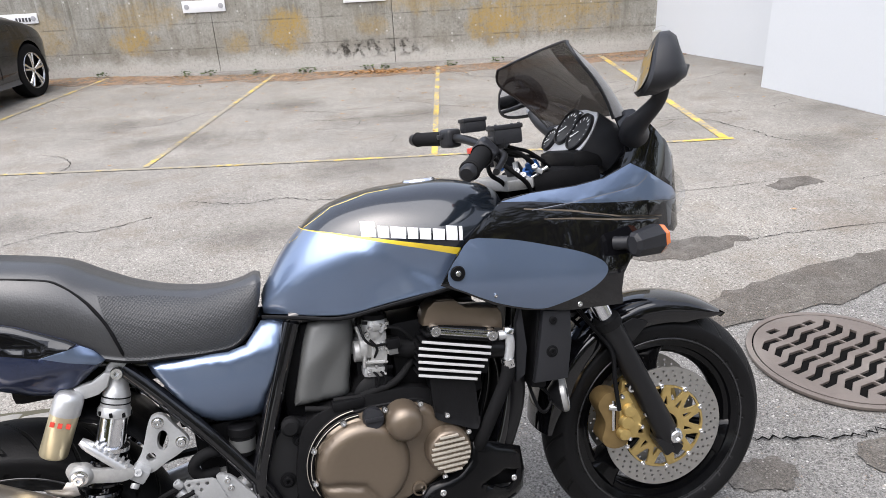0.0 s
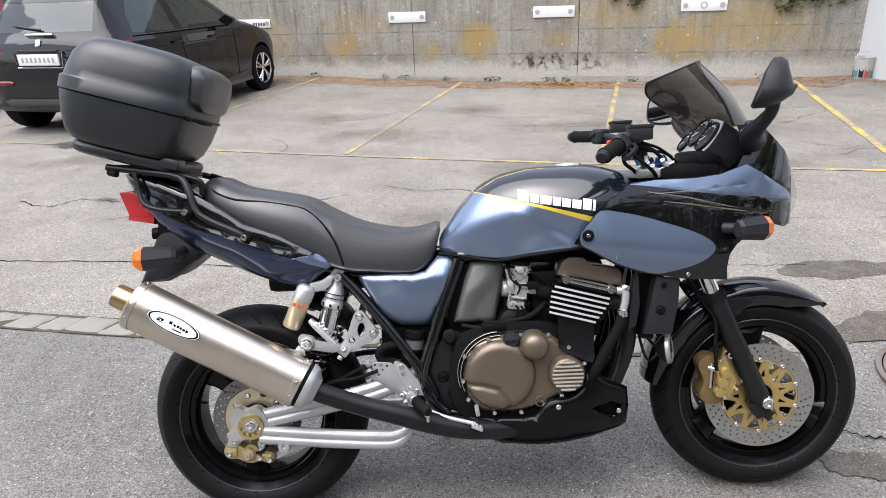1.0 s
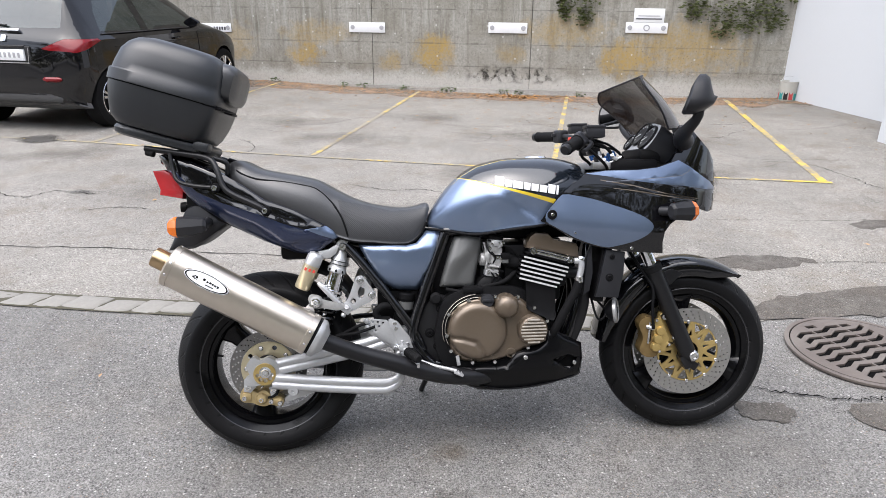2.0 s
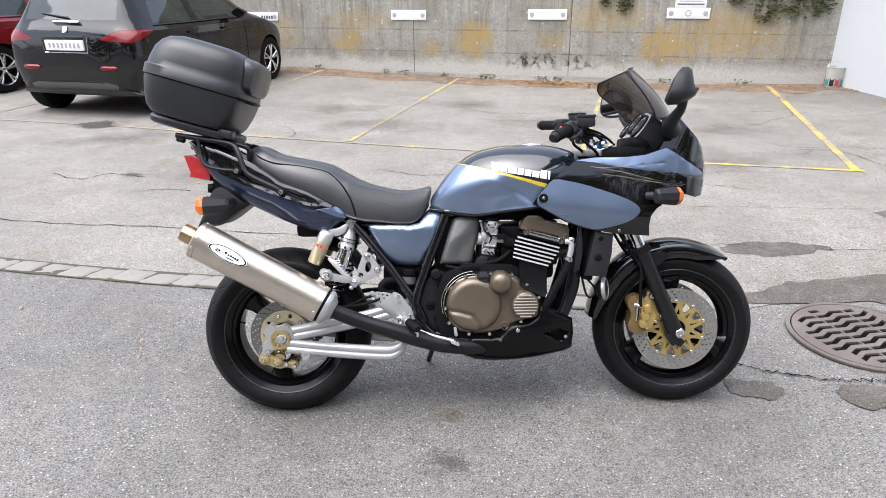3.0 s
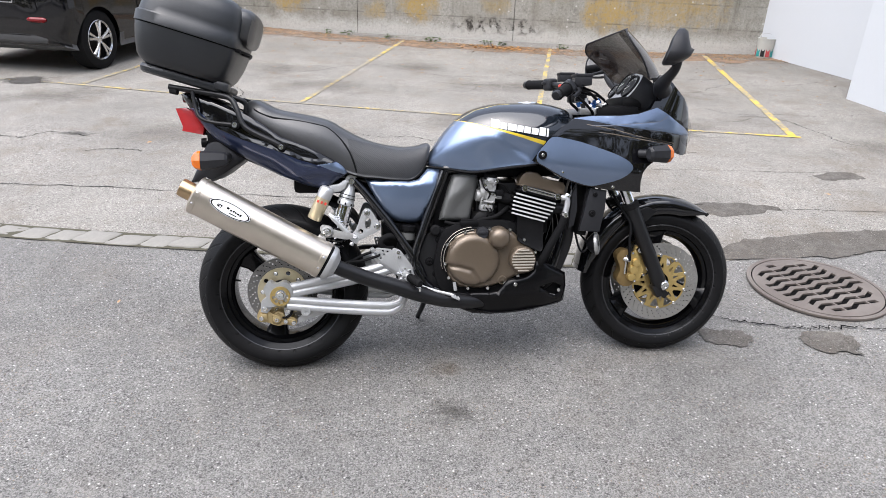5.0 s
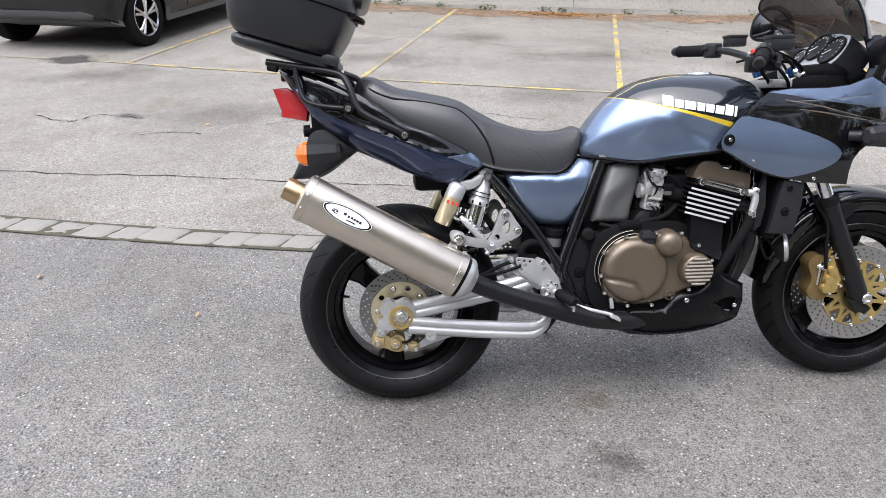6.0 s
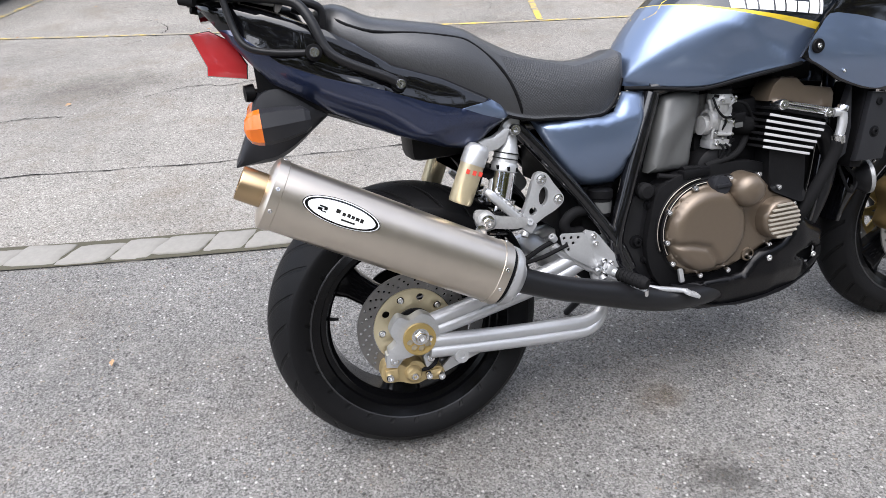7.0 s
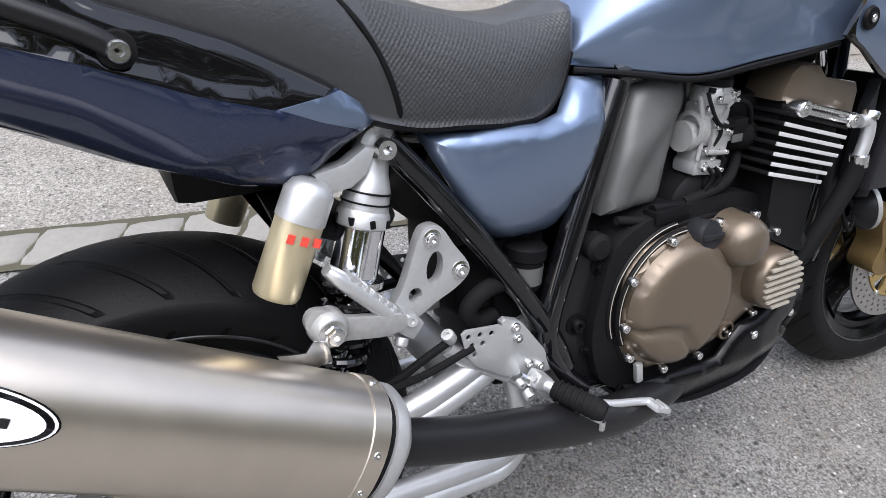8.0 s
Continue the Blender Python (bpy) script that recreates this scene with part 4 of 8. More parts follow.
for s in (-1, 1):
    part("bolt", merge(turned([(0.006, 0.004), (0.014, 0.004), (0.016, 0.001), (0.016, 0)], 24, (0.943, s * 0.199, 0.802), (0, s, 0), close=False), knob((0.943, s * 0.2, 0.802), (0, s, 0), 0.008, 0.005)), [DARK], fairing, "black fairing bolt with a steel centre")
    part("bolt_head", knob((0.943, s * 0.202, 0.802), (0, s, 0), 0.0055, 0.004), STEEL, fairing)
    part("bolt", knob((1.217, s * 0.176, 0.683), (0, s, 0), 0.006, 0.005), STEEL, fairing)
    part("bolt", knob((1.02, s * 0.194, 0.74), (0, s, 0), 0.004, 0.004), STEEL, fairing)
    shell = [(-0.062, 0.012, 0.02), (-0.055, 0.022, 0.028), (0.018, 0.03, 0.035)]
    glow = [(0.0185, 0.03, 0.035), (0.038, 0.026, 0.03), (0.048, 0.018, 0.019)]
    ind = part("front_indicator", skin([[(x, w * math.cos(q), h * math.sin(q)) for q in np.linspace(radians(22.5), radians(382.5), 8, endpoint=False)] for x, w, h in shell]), PLASTIC, fairing, "faceted black indicator body", 15)
    ind.matrix_basis = Matrix.Translation((1.38, s * 0.215, 0.805)) @ Matrix.Rotation(s * radians(-22), 4, "Z")
    part("lens", skin([[(x, w * math.cos(q), h * math.sin(q)) for q in np.linspace(radians(22.5), radians(382.5), 8, endpoint=False)] for x, w, h in glow]), ORANGE, ind, "faceted amber indicator lens", 15)
    part("stem", tube([(-0.02, 0, 0), (-0.05, -s * 0.06, 0.0)], 0.015, 12, 1), PLASTIC, ind)
lensrows = []
for zz in np.linspace(0.815, 0.95, 12):
    t = (zz - 0.8825) / 0.068
    hw = 0.12 * math.sqrt(max(0.02, 1 - t * t))
    lensrows.append([(1.562 + 0.02 * (1 - (y / 0.15) ** 2) - 0.012 - 0.02 * t * t - 0.55 * abs(y) ** 1.6, y, zz) for y in np.linspace(-hw, hw, 21)])
part("headlight_lens", skin(lensrows, False), CLEAR, fairing, "clear headlight lens")

# -- windscreen --
rows = []
for t in np.linspace(0, 1, 18):
    row = []
    for sft in np.linspace(-1, 1, 41):
        k = sft * (1 - 0.17 * max(0, (t - 0.7) / 0.3) ** 2.6)
        e = 1 - abs(k) ** 2.2
        base = Vector((1.338 + 0.105 * e, 0.172 * k, 1.075 + 0.01 * e))
        top = Vector((1.2 + 0.083 * e, 0.25 * k, 1.226 + 0.032 * e))
        p = base.lerp(top, t)
        p.x += 0.016 * math.sin(math.pi * t)
        row.append(p)
    rows.append(row)
sb = skin(rows, False)
bmesh.ops.solidify(sb, geom=sb.faces[:], thickness=0.0035)
scr = part("windscreen", sb, SMOKE, moto, "dark smoked acrylic windscreen")
edge = [tuple(r[0]) for r in rows] + [tuple(p) for p in rows[-1][1:-1]] + [tuple(r[-1]) for r in rows[::-1]]
part("edge_trim", tube(edge, 0.0035, 8, 1), PLASTIC, scr, "thin black rim")

# -- mirrors --
for s in (-1, 1):
    dx = 0.0 if s < 0 else -0.045
    stalk = [(1.41, s * 0.13, 1.035), (1.39 + dx * 0.3, s * 0.165, 1.05), (1.385 + dx * 0.6, s * 0.215, 1.07), (1.392 + dx, s * 0.262, 1.1), (1.39 + dx, s * 0.285, 1.13)]
    mi = part("mirror", tube(stalk, [0.034, 0.028, 0.02, 0.0155, 0.016], 16, 5), PLASTIC, moto, "black fairing mirror on a swept stalk")
    st = []
    for x, wy, hz, cz in ((-0.026, 0.064, 0.05, 0.0), (-0.02, 0.071, 0.056, 0.0), (0.004, 0.068, 0.056, 0.0), (0.026, 0.054, 0.046, 0.0), (0.04, 0.03, 0.028, -0.004), (0.044, 0.006, 0.006, -0.005)):
        st.append([(x * (1 - (0.3 if s < 0 else 0.0) * math.sin(q)) + (0.3 if s < 0 else 0.0) * hz * math.sin(q), wy * math.copysign(abs(math.cos(q)) ** 0.75, math.cos(q)) * (1 - (0.5 if s < 0 else 0.36) * math.sin(q)), cz + hz * 1.06 * math.copysign(abs(math.sin(q)) ** 0.75, math.sin(q))) for q in np.linspace(0, 2 * math.pi, 28, endpoint=False)])
    hs = part("housing", skin(st), PLASTIC, mi)
    hs.matrix_basis = Matrix.Translation((1.375 + dx, s * 0.305, 1.17)) @ Matrix.Rotation(radians(-23 if s < 0 else 38), 4, "Z") @ Matrix.Rotation(radians(0 if s < 0 else -13), 4, "Y")
    g0 = [(p[0] - 0.002, p[1] * 0.93, p[2] * 0.92) for p in st[0]]
    part("glass", skin([g0, [(-0.028, 0, 0)] * 28], True, False), MIRROR, hs, "mirror glass")

# -- instruments --
GN = Vector((-0.81, 0.0, 0.585)).normalized()
GA = Vector((0.585, 0, 0.81)).normalized()
DASH = Matrix(((0, GN.x, GA.x, 1.322), (-1, GN.y, GA.y, 0.012), (0, GN.z, GA.z, 1.05), (0, 0, 0, 1)))


def on_dash(bm):
    bmesh.ops.transform(bm, matrix=DASH, verts=bm.verts)
    bmesh.ops.recalc_face_normals(bm, faces=bm.faces)
    return bm


dash_out = crom([(0.105, -0.045), (0.115, 0.0), (0.1, 0.048), (0.06, 0.058), (0.02, 0.066), (-0.03, 0.064), (-0.075, 0.035), (-0.122, 0.02), (-0.128, -0.025), (-0.08, -0.058), (0.0, -0.066), (0.06, -0.062)], 4, True)
pod = part("instrument_pod", on_dash(slab([tuple(p) for p in dash_out], -0.085, 0.0, (), 0.014)), PLASTIC, moto, "black instrument pod with round dials")
part("dash_plate", on_dash(slab([tuple(p * 0.985) for p in dash_out], -0.002, 0.003, (), 0.0015)), ALU, pod, "pale silver dash plate")


def gauge(name, x, z, r, label):
    part("bezel", on_dash(turned([(r * 0.97, 0.002), (r * 1.02, 0.01), (r * 1.1, 0.009), (r * 1.13, 0.0)], 40, (x, 0.002, z), (0, 1, 0), close=False)), SATIN, pod, "black bezel")
    d = part(name, on_dash(turned([(0.0001, 0.006), (r, 0.006), (r, 0.0), (0.0001, 0.0)], 40, (x, 0.001, z), (0, 1, 0), close=False)), DIALBLACK, pod, label)
    for k in range(12):
        a = radians(-130 + 260 * k / 11)
        p, q = ((x + r * f * math.sin(a), 0.008, z + r * f * math.cos(a)) for f in (0.88, 0.72))
        part("tick", on_dash(tube([p, q], 0.0009, 4, 1)), WHITE, d)
    a = radians(-115)
    part("needle", on_dash(tube([(x, 0.0095, z), (x + r * 0.75 * math.sin(a), 0.0095, z + r * 0.75 * math.cos(a))], 0.0012, 5, 1)), WHITE, d)


gauge("speedometer", 0.062, 0.0, 0.043, "round black dial with white ticks")
gauge("tachometer", -0.022, 0.018, 0.043, "round black dial with white ticks")
gauge("fuel_gauge", -0.088, -0.014, 0.028, "small round black dial")
for k in range(4):
    part("warning_lamp", on_dash(box(0.0 + 0.016 * k - 0.02, 0.004, -0.05, 0.01, 0.004, 0.007, 0.001)), DIALBLACK, pod)
part("trip_knob", on_dash(turned([(0.0001, 0.014), (0.005, 0.013), (0.006, 0.0)], 12, (0.025, 0.0, 0.05), (0, 1, 0), close=False)), STEEL, pod)

# -- bars and controls --
part("handlebar", tube([(0.968, -0.283, 1.011), (1.025, -0.19, 1.035), (1.075, -0.12, 1.045), (1.12, -0.06, 1.03), (1.128, 0.0, 1.03), (1.13, 0.06, 1.035), (1.125, 0.13, 1.055), (1.095, 0.22, 1.075), (1.035, 0.4, 1.084)], 0.0112, 14), SATIN, moto, "satin black handlebar")
for nm, a, b in (("r", (0.963, -0.288, 1.008), (1.027, -0.187, 1.034)), ("l", (1.03, 0.405, 1.085), (1.08, 0.265, 1.078))):
    a, b = Vector(a), Vector(b)
    gp = part("grip", tube([a.lerp(b, t) for t in (0.06, 0.1, 0.16, 0.9, 0.95, 1.0)], [0.018, 0.021, 0.019, 0.0195, 0.023, 0.023], 18, 2), RUBBER, moto, "ribbed black rubber grip")
    d = (a - b).normalized()
    part("bar_end", turned([(0.0001, 0.03), (0.012, 0.029), (0.0165, 0.022), (0.0165, 0.002), (0.013, 0)], 20, a - d * 0.012, d, close=False), SATIN, gp)
    c = b + (b - a).normalized() * 0.022
    sw = part("switch_housing", moved(box(0, 0, 0, 0.045, 0.05, 0.05, 0.012, None, 3), Matrix.Translation(c) @ Vector((0, 1, 0)).rotation_difference(d).to_matrix().to_4x4()), PLASTIC, moto, "black switch housing")
    part("switch", moved(box(0, 0, 0, 0.014, 0.018, 0.012, 0.003), Matrix.Translation(c + Vector((-0.028, 0, 0.006)))), RED if nm == "r" else PLASTIC, sw, "red stop switch" if nm == "r" else "")
    lv = [c + Vector((0.035, 0, -0.004)), c + Vector((0.05, 0, -0.006)) + d * 0.03, a.lerp(b, 0.5) + Vector((0.05, 0, -0.012)), a.lerp(b, 0.1) + Vector((0.052, 0, -0.01))]
    part("lever", tube(lv, [0.008, 0.0075, 0.006, 0.007], 10), SATIN, moto, "black hand lever")
rs = part("brake_reservoir", merge(box(1.1, -0.135, 1.066, 0.062, 0.05, 0.034, 0.006), box(1.1, -0.135, 1.085, 0.066, 0.054, 0.01, 0.003), *[knob((1.1 + 0.026 * i, -0.135 + 0.02 * j, 1.088), (0, 0, 1), 0.0035, 0.004, 8) for i in (-1, 1) for j in (-1, 1)]), PLASTIC, moto, "square black brake fluid reservoir")
part("clutch_reservoir", merge(box(1.14, 0.2, 1.1, 0.06, 0.048, 0.03, 0.006), box(1.14, 0.2, 1.117, 0.064, 0.052, 0.01, 0.003)), PLASTIC, moto, "square black clutch fluid reservoir")
part("master_cylinder", box(1.085, -0.12, 1.055, 0.05, 0.07, 0.03, 0.008, (0, 0, -30)), SATIN, moto)
part("top_yoke", merge(slab([(1.1, -0.12), (1.16, -0.12), (1.2, -0.05), (1.2, 0.05), (1.16, 0.12), (1.1, 0.12), (1.08, 0.0)], 0, 0.025, (), 0.006)), CARB, moto, "dull silver top yoke").matrix_basis = Matrix.Translation((0.0, 0, 0.945)) @ Matrix(((1, 0, 0, 0), (0, 0, 1, 0), (0, 1, 0, 0), (0, 0, 0, 1)))
for s in (-1, 1):
    part("fork_cap", knob((1.175, s * 0.098, 0.985), (-0.42, 0, 0.9), 0.015, 0.02, 18), BLUEANO, moto, "blue anodised fork cap")
    part("bar_clamp", merge(box(1.125, s * 0.045, 1.02, 0.045, 0.03, 0.05, 0.008), knob((1.118, s * 0.045, 1.045), (-0.2, 0, 1), 0.008, 0.01)), SATIN, moto, "black bar clamp")
    part("clamp_bolt", knob((1.112, s * 0.045, 1.047), (-0.2, 0, 1), 0.006, 0.01), STEEL, moto)
for y, pts in ((0, [(1.07, -0.13, 1.04), (1.13, -0.13, 1.025), (1.18, -0.1, 0.985), (1.2, -0.06, 0.93)]), (1, [(1.06, -0.14, 1.03), (1.1, -0.16, 0.99), (1.15, -0.12, 0.95), (1.16, -0.09, 0.9)]), (2, [(1.12, 0.15, 1.055), (1.17, 0.12, 1.03), (1.19, 0.06, 0.98), (1.19, 0.0, 0.92)]), (3, [(1.06, -0.12, 1.03), (1.06, -0.13, 0.99), (1.1, -0.1, 0.96), (1.13, -0.08, 0.9)])):
    part("control_cable", tube(pts, 0.005, 8), RUBBER, moto, "black control cable")
part("hose_union", merge(turned([(0.0001, 0.011), (0.007, 0.009), (0.0105, 0.0), (0.007, -0.009), (0.0001, -0.011)], 16, (1.157, -0.1, 0.96), (0, 0, 1), close=False)), CAST, moto, "pale round hose union")
part("clamp_arm", tube([(1.131, -0.098, 1.006), (1.131, -0.1, 0.99), (1.135, -0.1, 0.972), (1.15, -0.1, 0.96)], 0.0065, 10), ALU, moto, "silver clamp arm")
part("damper_rod", tube([(1.16, -0.1, 0.965), (1.205, -0.102, 0.986)], 0.0055, 10, 1), STEEL, moto)
part("preload_knob", knob((1.162, -0.09, 0.976), (-0.4, -0.5, 0.8), 0.011, 0.014, 14), BLUEANO, moto, "small blue anodised knob")
for pts in ([(1.1, -0.13, 1.045), (1.13, -0.12, 1.036), (1.16, -0.11, 1.026), (1.2, -0.1, 1.0)], [(1.09, -0.12, 1.03), (1.13, -0.11, 1.02), (1.18, -0.1, 1.012), (1.22, -0.08, 0.985)], [(1.1, 0.1, 1.03), (1.14, 0.04, 1.04), (1.18, -0.02, 1.02), (1.21, -0.03, 0.96)]):
    part("wiring", tube(pts, 0.004, 8), DARK, moto, "black wiring sheath")
# plain blocks added to fill the gap under the dash with dark
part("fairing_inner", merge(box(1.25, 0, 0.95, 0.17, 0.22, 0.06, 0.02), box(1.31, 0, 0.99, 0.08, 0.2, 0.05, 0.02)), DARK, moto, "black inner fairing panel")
for px, pz in ((1.128, 0.985), (1.142, 0.975), (1.17, 0.99)):
    part("cable_clamp", merge(knob((px, -0.112, pz), (-0.3, -0.8, 0.5), 0.007, 0.008, 12), box(px + 0.01, -0.108, pz - 0.008, 0.02, 0.01, 0.012, 0.003, (0, 30, 0))), ALU, moto)
part("ignition_switch", turned([(0.0001, 0.03), (0.02, 0.028), (0.022, 0), (0.022, -0.04)], 20, (1.17, 0.0, 0.97), (-0.4, 0, 0.9), close=False), SATIN, moto)
part("steering_head", turned([(0.03, -0.1), (0.035, -0.08), (0.035, 0.08), (0.03, 0.1)], 24, (1.17, 0, 0.86), (-0.42, 0, 0.9)), SATIN, moto)
part("fairing_bracket", merge(tube([(1.15, -0.03, 0.84), (1.3, -0.08, 0.9), (1.42, -0.06, 0.98)], 0.01, 8), tube([(1.15, 0.03, 0.84), (1.3, 0.08, 0.9), (1.42, 0.06, 0.98)], 0.01, 8)), DARK, moto)

# -- tank --
T = [(0.548, 0.762, 0.79, 0.062), (0.565, 0.759, 0.822, 0.075), (0.605, 0.755, 0.878, 0.102), (0.66, 0.747, 0.934, 0.128), (0.72, 0.744, 0.968, 0.148), (0.8, 0.756, 0.987, 0.166), (0.88, 0.765, 0.992, 0.178), (0.96, 0.772, 0.992, 0.18), (1.03, 0.80, 0.981, 0.165), (1.08, 0.84, 0.962, 0.13), (1.112, 0.88, 0.93, 0.07)]
st = []
for x, zb, zt, w in T:
    h = zt - zb
    dent = 0.012 * math.exp(-((x - 0.85) / 0.12) ** 2)
    st.append([(x, 0, zb + 0.02), (x, -w * 0.8, zb + 0.004), (x, -w * 0.92, zb), (x, -w * 0.945 + dent * 0.3, zb + 0.05 * h), (x, -w + dent, zb + 0.25 * h), (x, -w, zb + 0.5 * h), (x, -w * 0.9, zb + 0.68 * h), (x, -w * 0.68, zb + 0.86 * h), (x, -w * 0.36, zb + 0.97 * h), (x, 0, zt)])
tk = hull(st, 8, 5)
for v in tk.verts:
    # a scoop above a diagonal ridge, where the knees go
    x, z = v.co.x, v.co.z
    t = (x - 0.66) / 0.24
    if 0 < t < 1.3 and abs(v.co.y) > 0.05:
        ridge = interp(x, [(0.66, 0.91), (0.716, 0.896), (0.77, 0.87), (0.823, 0.833), (0.9, 0.775), (0.98, 0.715)])
        dd = (z - ridge) * 0.86
        wd = 0.008 + 0.05 * min(1, t)
        if 0 < dd < 2.2 * wd:
            k = min(1, dd / (0.28 * wd)) * (1 - max(0, (dd - 0.28 * wd) / (1.92 * wd)))
            v.co.y += -math.copysign(0.006 * min(1, t * 1.5) * k, v.co.y)
cut_zones(tk, [([(0.6, 0.945), (0.65, 0.926), (0.707, 0.915), (0.794, 0.894), (0.881, 0.872), (0.978, 0.846), (1.12, 0.80), (1.2, 1.1), (0.6, 1.1)], 1),
               ([(0.6, 0.943), (0.65, 0.926), (0.707, 0.9155), (0.794, 0.894), (0.881, 0.872), (0.978, 0.846), (1.12, 0.80), (1.12, 0.785), (0.978, 0.829), (0.881, 0.861), (0.794, 0.8875), (0.707, 0.9125), (0.65, 0.9245), (0.6, 0.94)], 2),
               ([(0.615, 0.888 + 0.004)] + [(x, interp(x, [(q[0], q[2]) for q in T]) - 0.0052) for x in (0.64, 0.66, 0.69, 0.72, 0.76, 0.8, 0.85)] + [(x, interp(x, [(q[0], q[2]) for q in T]) - 0.006) for x in (0.85, 0.8, 0.76, 0.72, 0.69, 0.66, 0.64)], 2)])
TANKSKIN = BVHTree.FromBMesh(tk)
tank = part("fuel_tank", tk, [BLUE, INK, YELLOW], moto, "blue fuel tank with a black top and a yellow pinstripe", 60)
part("fuel_cap", turned([(0.0001, 0.012), (0.035, 0.012), (0.042, 0.006), (0.045, 0.0), (0.045, -0.02)], 36, (0.93, 0, 0.983), (0, 0, 1), close=False), CHROME, tank, "chrome filler cap")
part("lower_trim", mirrored(tube([(0.545, -0.075, 0.757), (0.62, -0.107, 0.748), (0.7, -0.137, 0.738), (0.79, -0.155, 0.75), (0.87, -0.165, 0.76), (0.93, -0.17, 0.768)], 0.0045, 8)), DARK, tank)


# eight plain white blocks stand for the maker's lettering
edges_x = [0.762, 0.794, 0.819, 0.852, 0.876, 0.902, 0.93, 0.957, 0.968]
for k in range(8):
    xa, xb = edges_x[k] + 0.003, edges_x[k + 1] - 0.001
    hgt = 0.03 if k in (0, 6, 7) else 0.023
    for s in (-1, 1):
        rows = []
        for t in np.linspace(0, 1, 6):
            row = [(x, 0, 0.902 - 0.178 * (x - 0.762) + hgt * t) for x in np.linspace(xa + 0.003 * t, xb + 0.003 * t, 5)]
            rows.append(drape(TANKSKIN, row, s * 0.5, 1, 0.0016))
        bmk = skin(rows, False)
        bmesh.ops.recalc_face_normals(bmk, faces=bmk.faces)
        bmesh.ops.solidify(bmk, geom=bmk.faces[:], thickness=0.0012)
        part("decal", bmk, WHITE, tank, "white decal block")

# -- seat --
S = [(-0.118, 0.94, 0.965, 0.05), (-0.1, 0.925, 0.99, 0.085), (-0.06, 0.902, 0.994, 0.11), (0.0, 0.868, 0.966, 0.122), (0.07, 0.835, 0.951, 0.13), (0.14, 0.804, 0.937, 0.132), (0.19, 0.776, 0.922, 0.13), (0.24, 0.745, 0.893, 0.128),
     (0.30, 0.726, 0.862, 0.126), (0.36, 0.72, 0.842, 0.122), (0.43, 0.712, 0.829, 0.112), (0.48, 0.712, 0.828, 0.1), (0.515, 0.736, 0.834, 0.088), (0.54, 0.78, 0.842, 0.075), (0.552, 0.822, 0.838, 0.055)]
st = []
for x, zb, zt, w in S:
    h = zt - zb
    st.append([(x, 0, zb + 0.01), (x, -w * 0.92, zb), (x, -w * 0.99, zb + 0.06 * h), (x, -w * 1.0, zb + 0.32 * h), (x, -w * 0.93, zb + 0.62 * h), (x, -w * 0.74, zb + 0.86 * h), (x, -w * 0.4, zt - 0.01 * h), (x, 0, zt)])
WELT = [(-0.085, 0.972), (-0.055, 0.951), (-0.006, 0.933), (0.077, 0.922), (0.16, 0.905), (0.193, 0.889), (0.234, 0.849), (0.261, 0.805), (0.276, 0.761), (0.284, 0.722)]
seat_bm = cut_zones(hull(st, 6, 5), [(WELT + [(0.284, 0.6), (0.7, 0.6), (0.7, 1.1), (-0.085, 1.1)], 1), ([(0.3, 0.6), (0.7, 0.6), (0.7, 0.84), (0.43, 0.818), (0.34, 0.84), (0.25, 0.86), (0.262, 0.805), (0.277, 0.761), (0.286, 0.71)], 2)])
seat = part("seat", seat_bm, [VINYL, VINYL, WEAVE], moto, "stepped black dual seat with a woven front panel", 60)


def seat_y(x, z):
    zb, zt, w = (interp(x, [(t[0], t[k]) for t in S]) for k in (1, 2, 3))
    f = (z - zb) / (zt - zb)
    return -w * interp(f, [(0, 0.92), (0.06, 0.99), (0.32, 1.0), (0.62, 0.93), (0.86, 0.74), (0.99, 0.4), (1, 0)])


part("piping", mirrored(tube([(x, seat_y(x, z) - 0.0005, z) for x, z in crom(WELT, 3)], 0.0035, 8, 1)), DARK, seat, "raised black seam piping")
part("base_trim", mirrored(tube([(x, -w * 0.97, zb - 0.001) for x, zb, zt, w in S[2:14]], 0.005, 8)), DARK, seat)

# -- tail --
SPLIT = [(-0.262, 0.962), (-0.239, 0.939), (-0.191, 0.894), (-0.113, 0.859), (-0.002, 0.822), (0.078, 0.789), (0.143, 0.769), (0.193, 0.775), (0.26, 0.80)]
CREASE = [(-0.30, 0.955), (-0.22, 0.89), (-0.1, 0.83), (0.0, 0.79), (0.1, 0.745), (0.25, 0.745)]


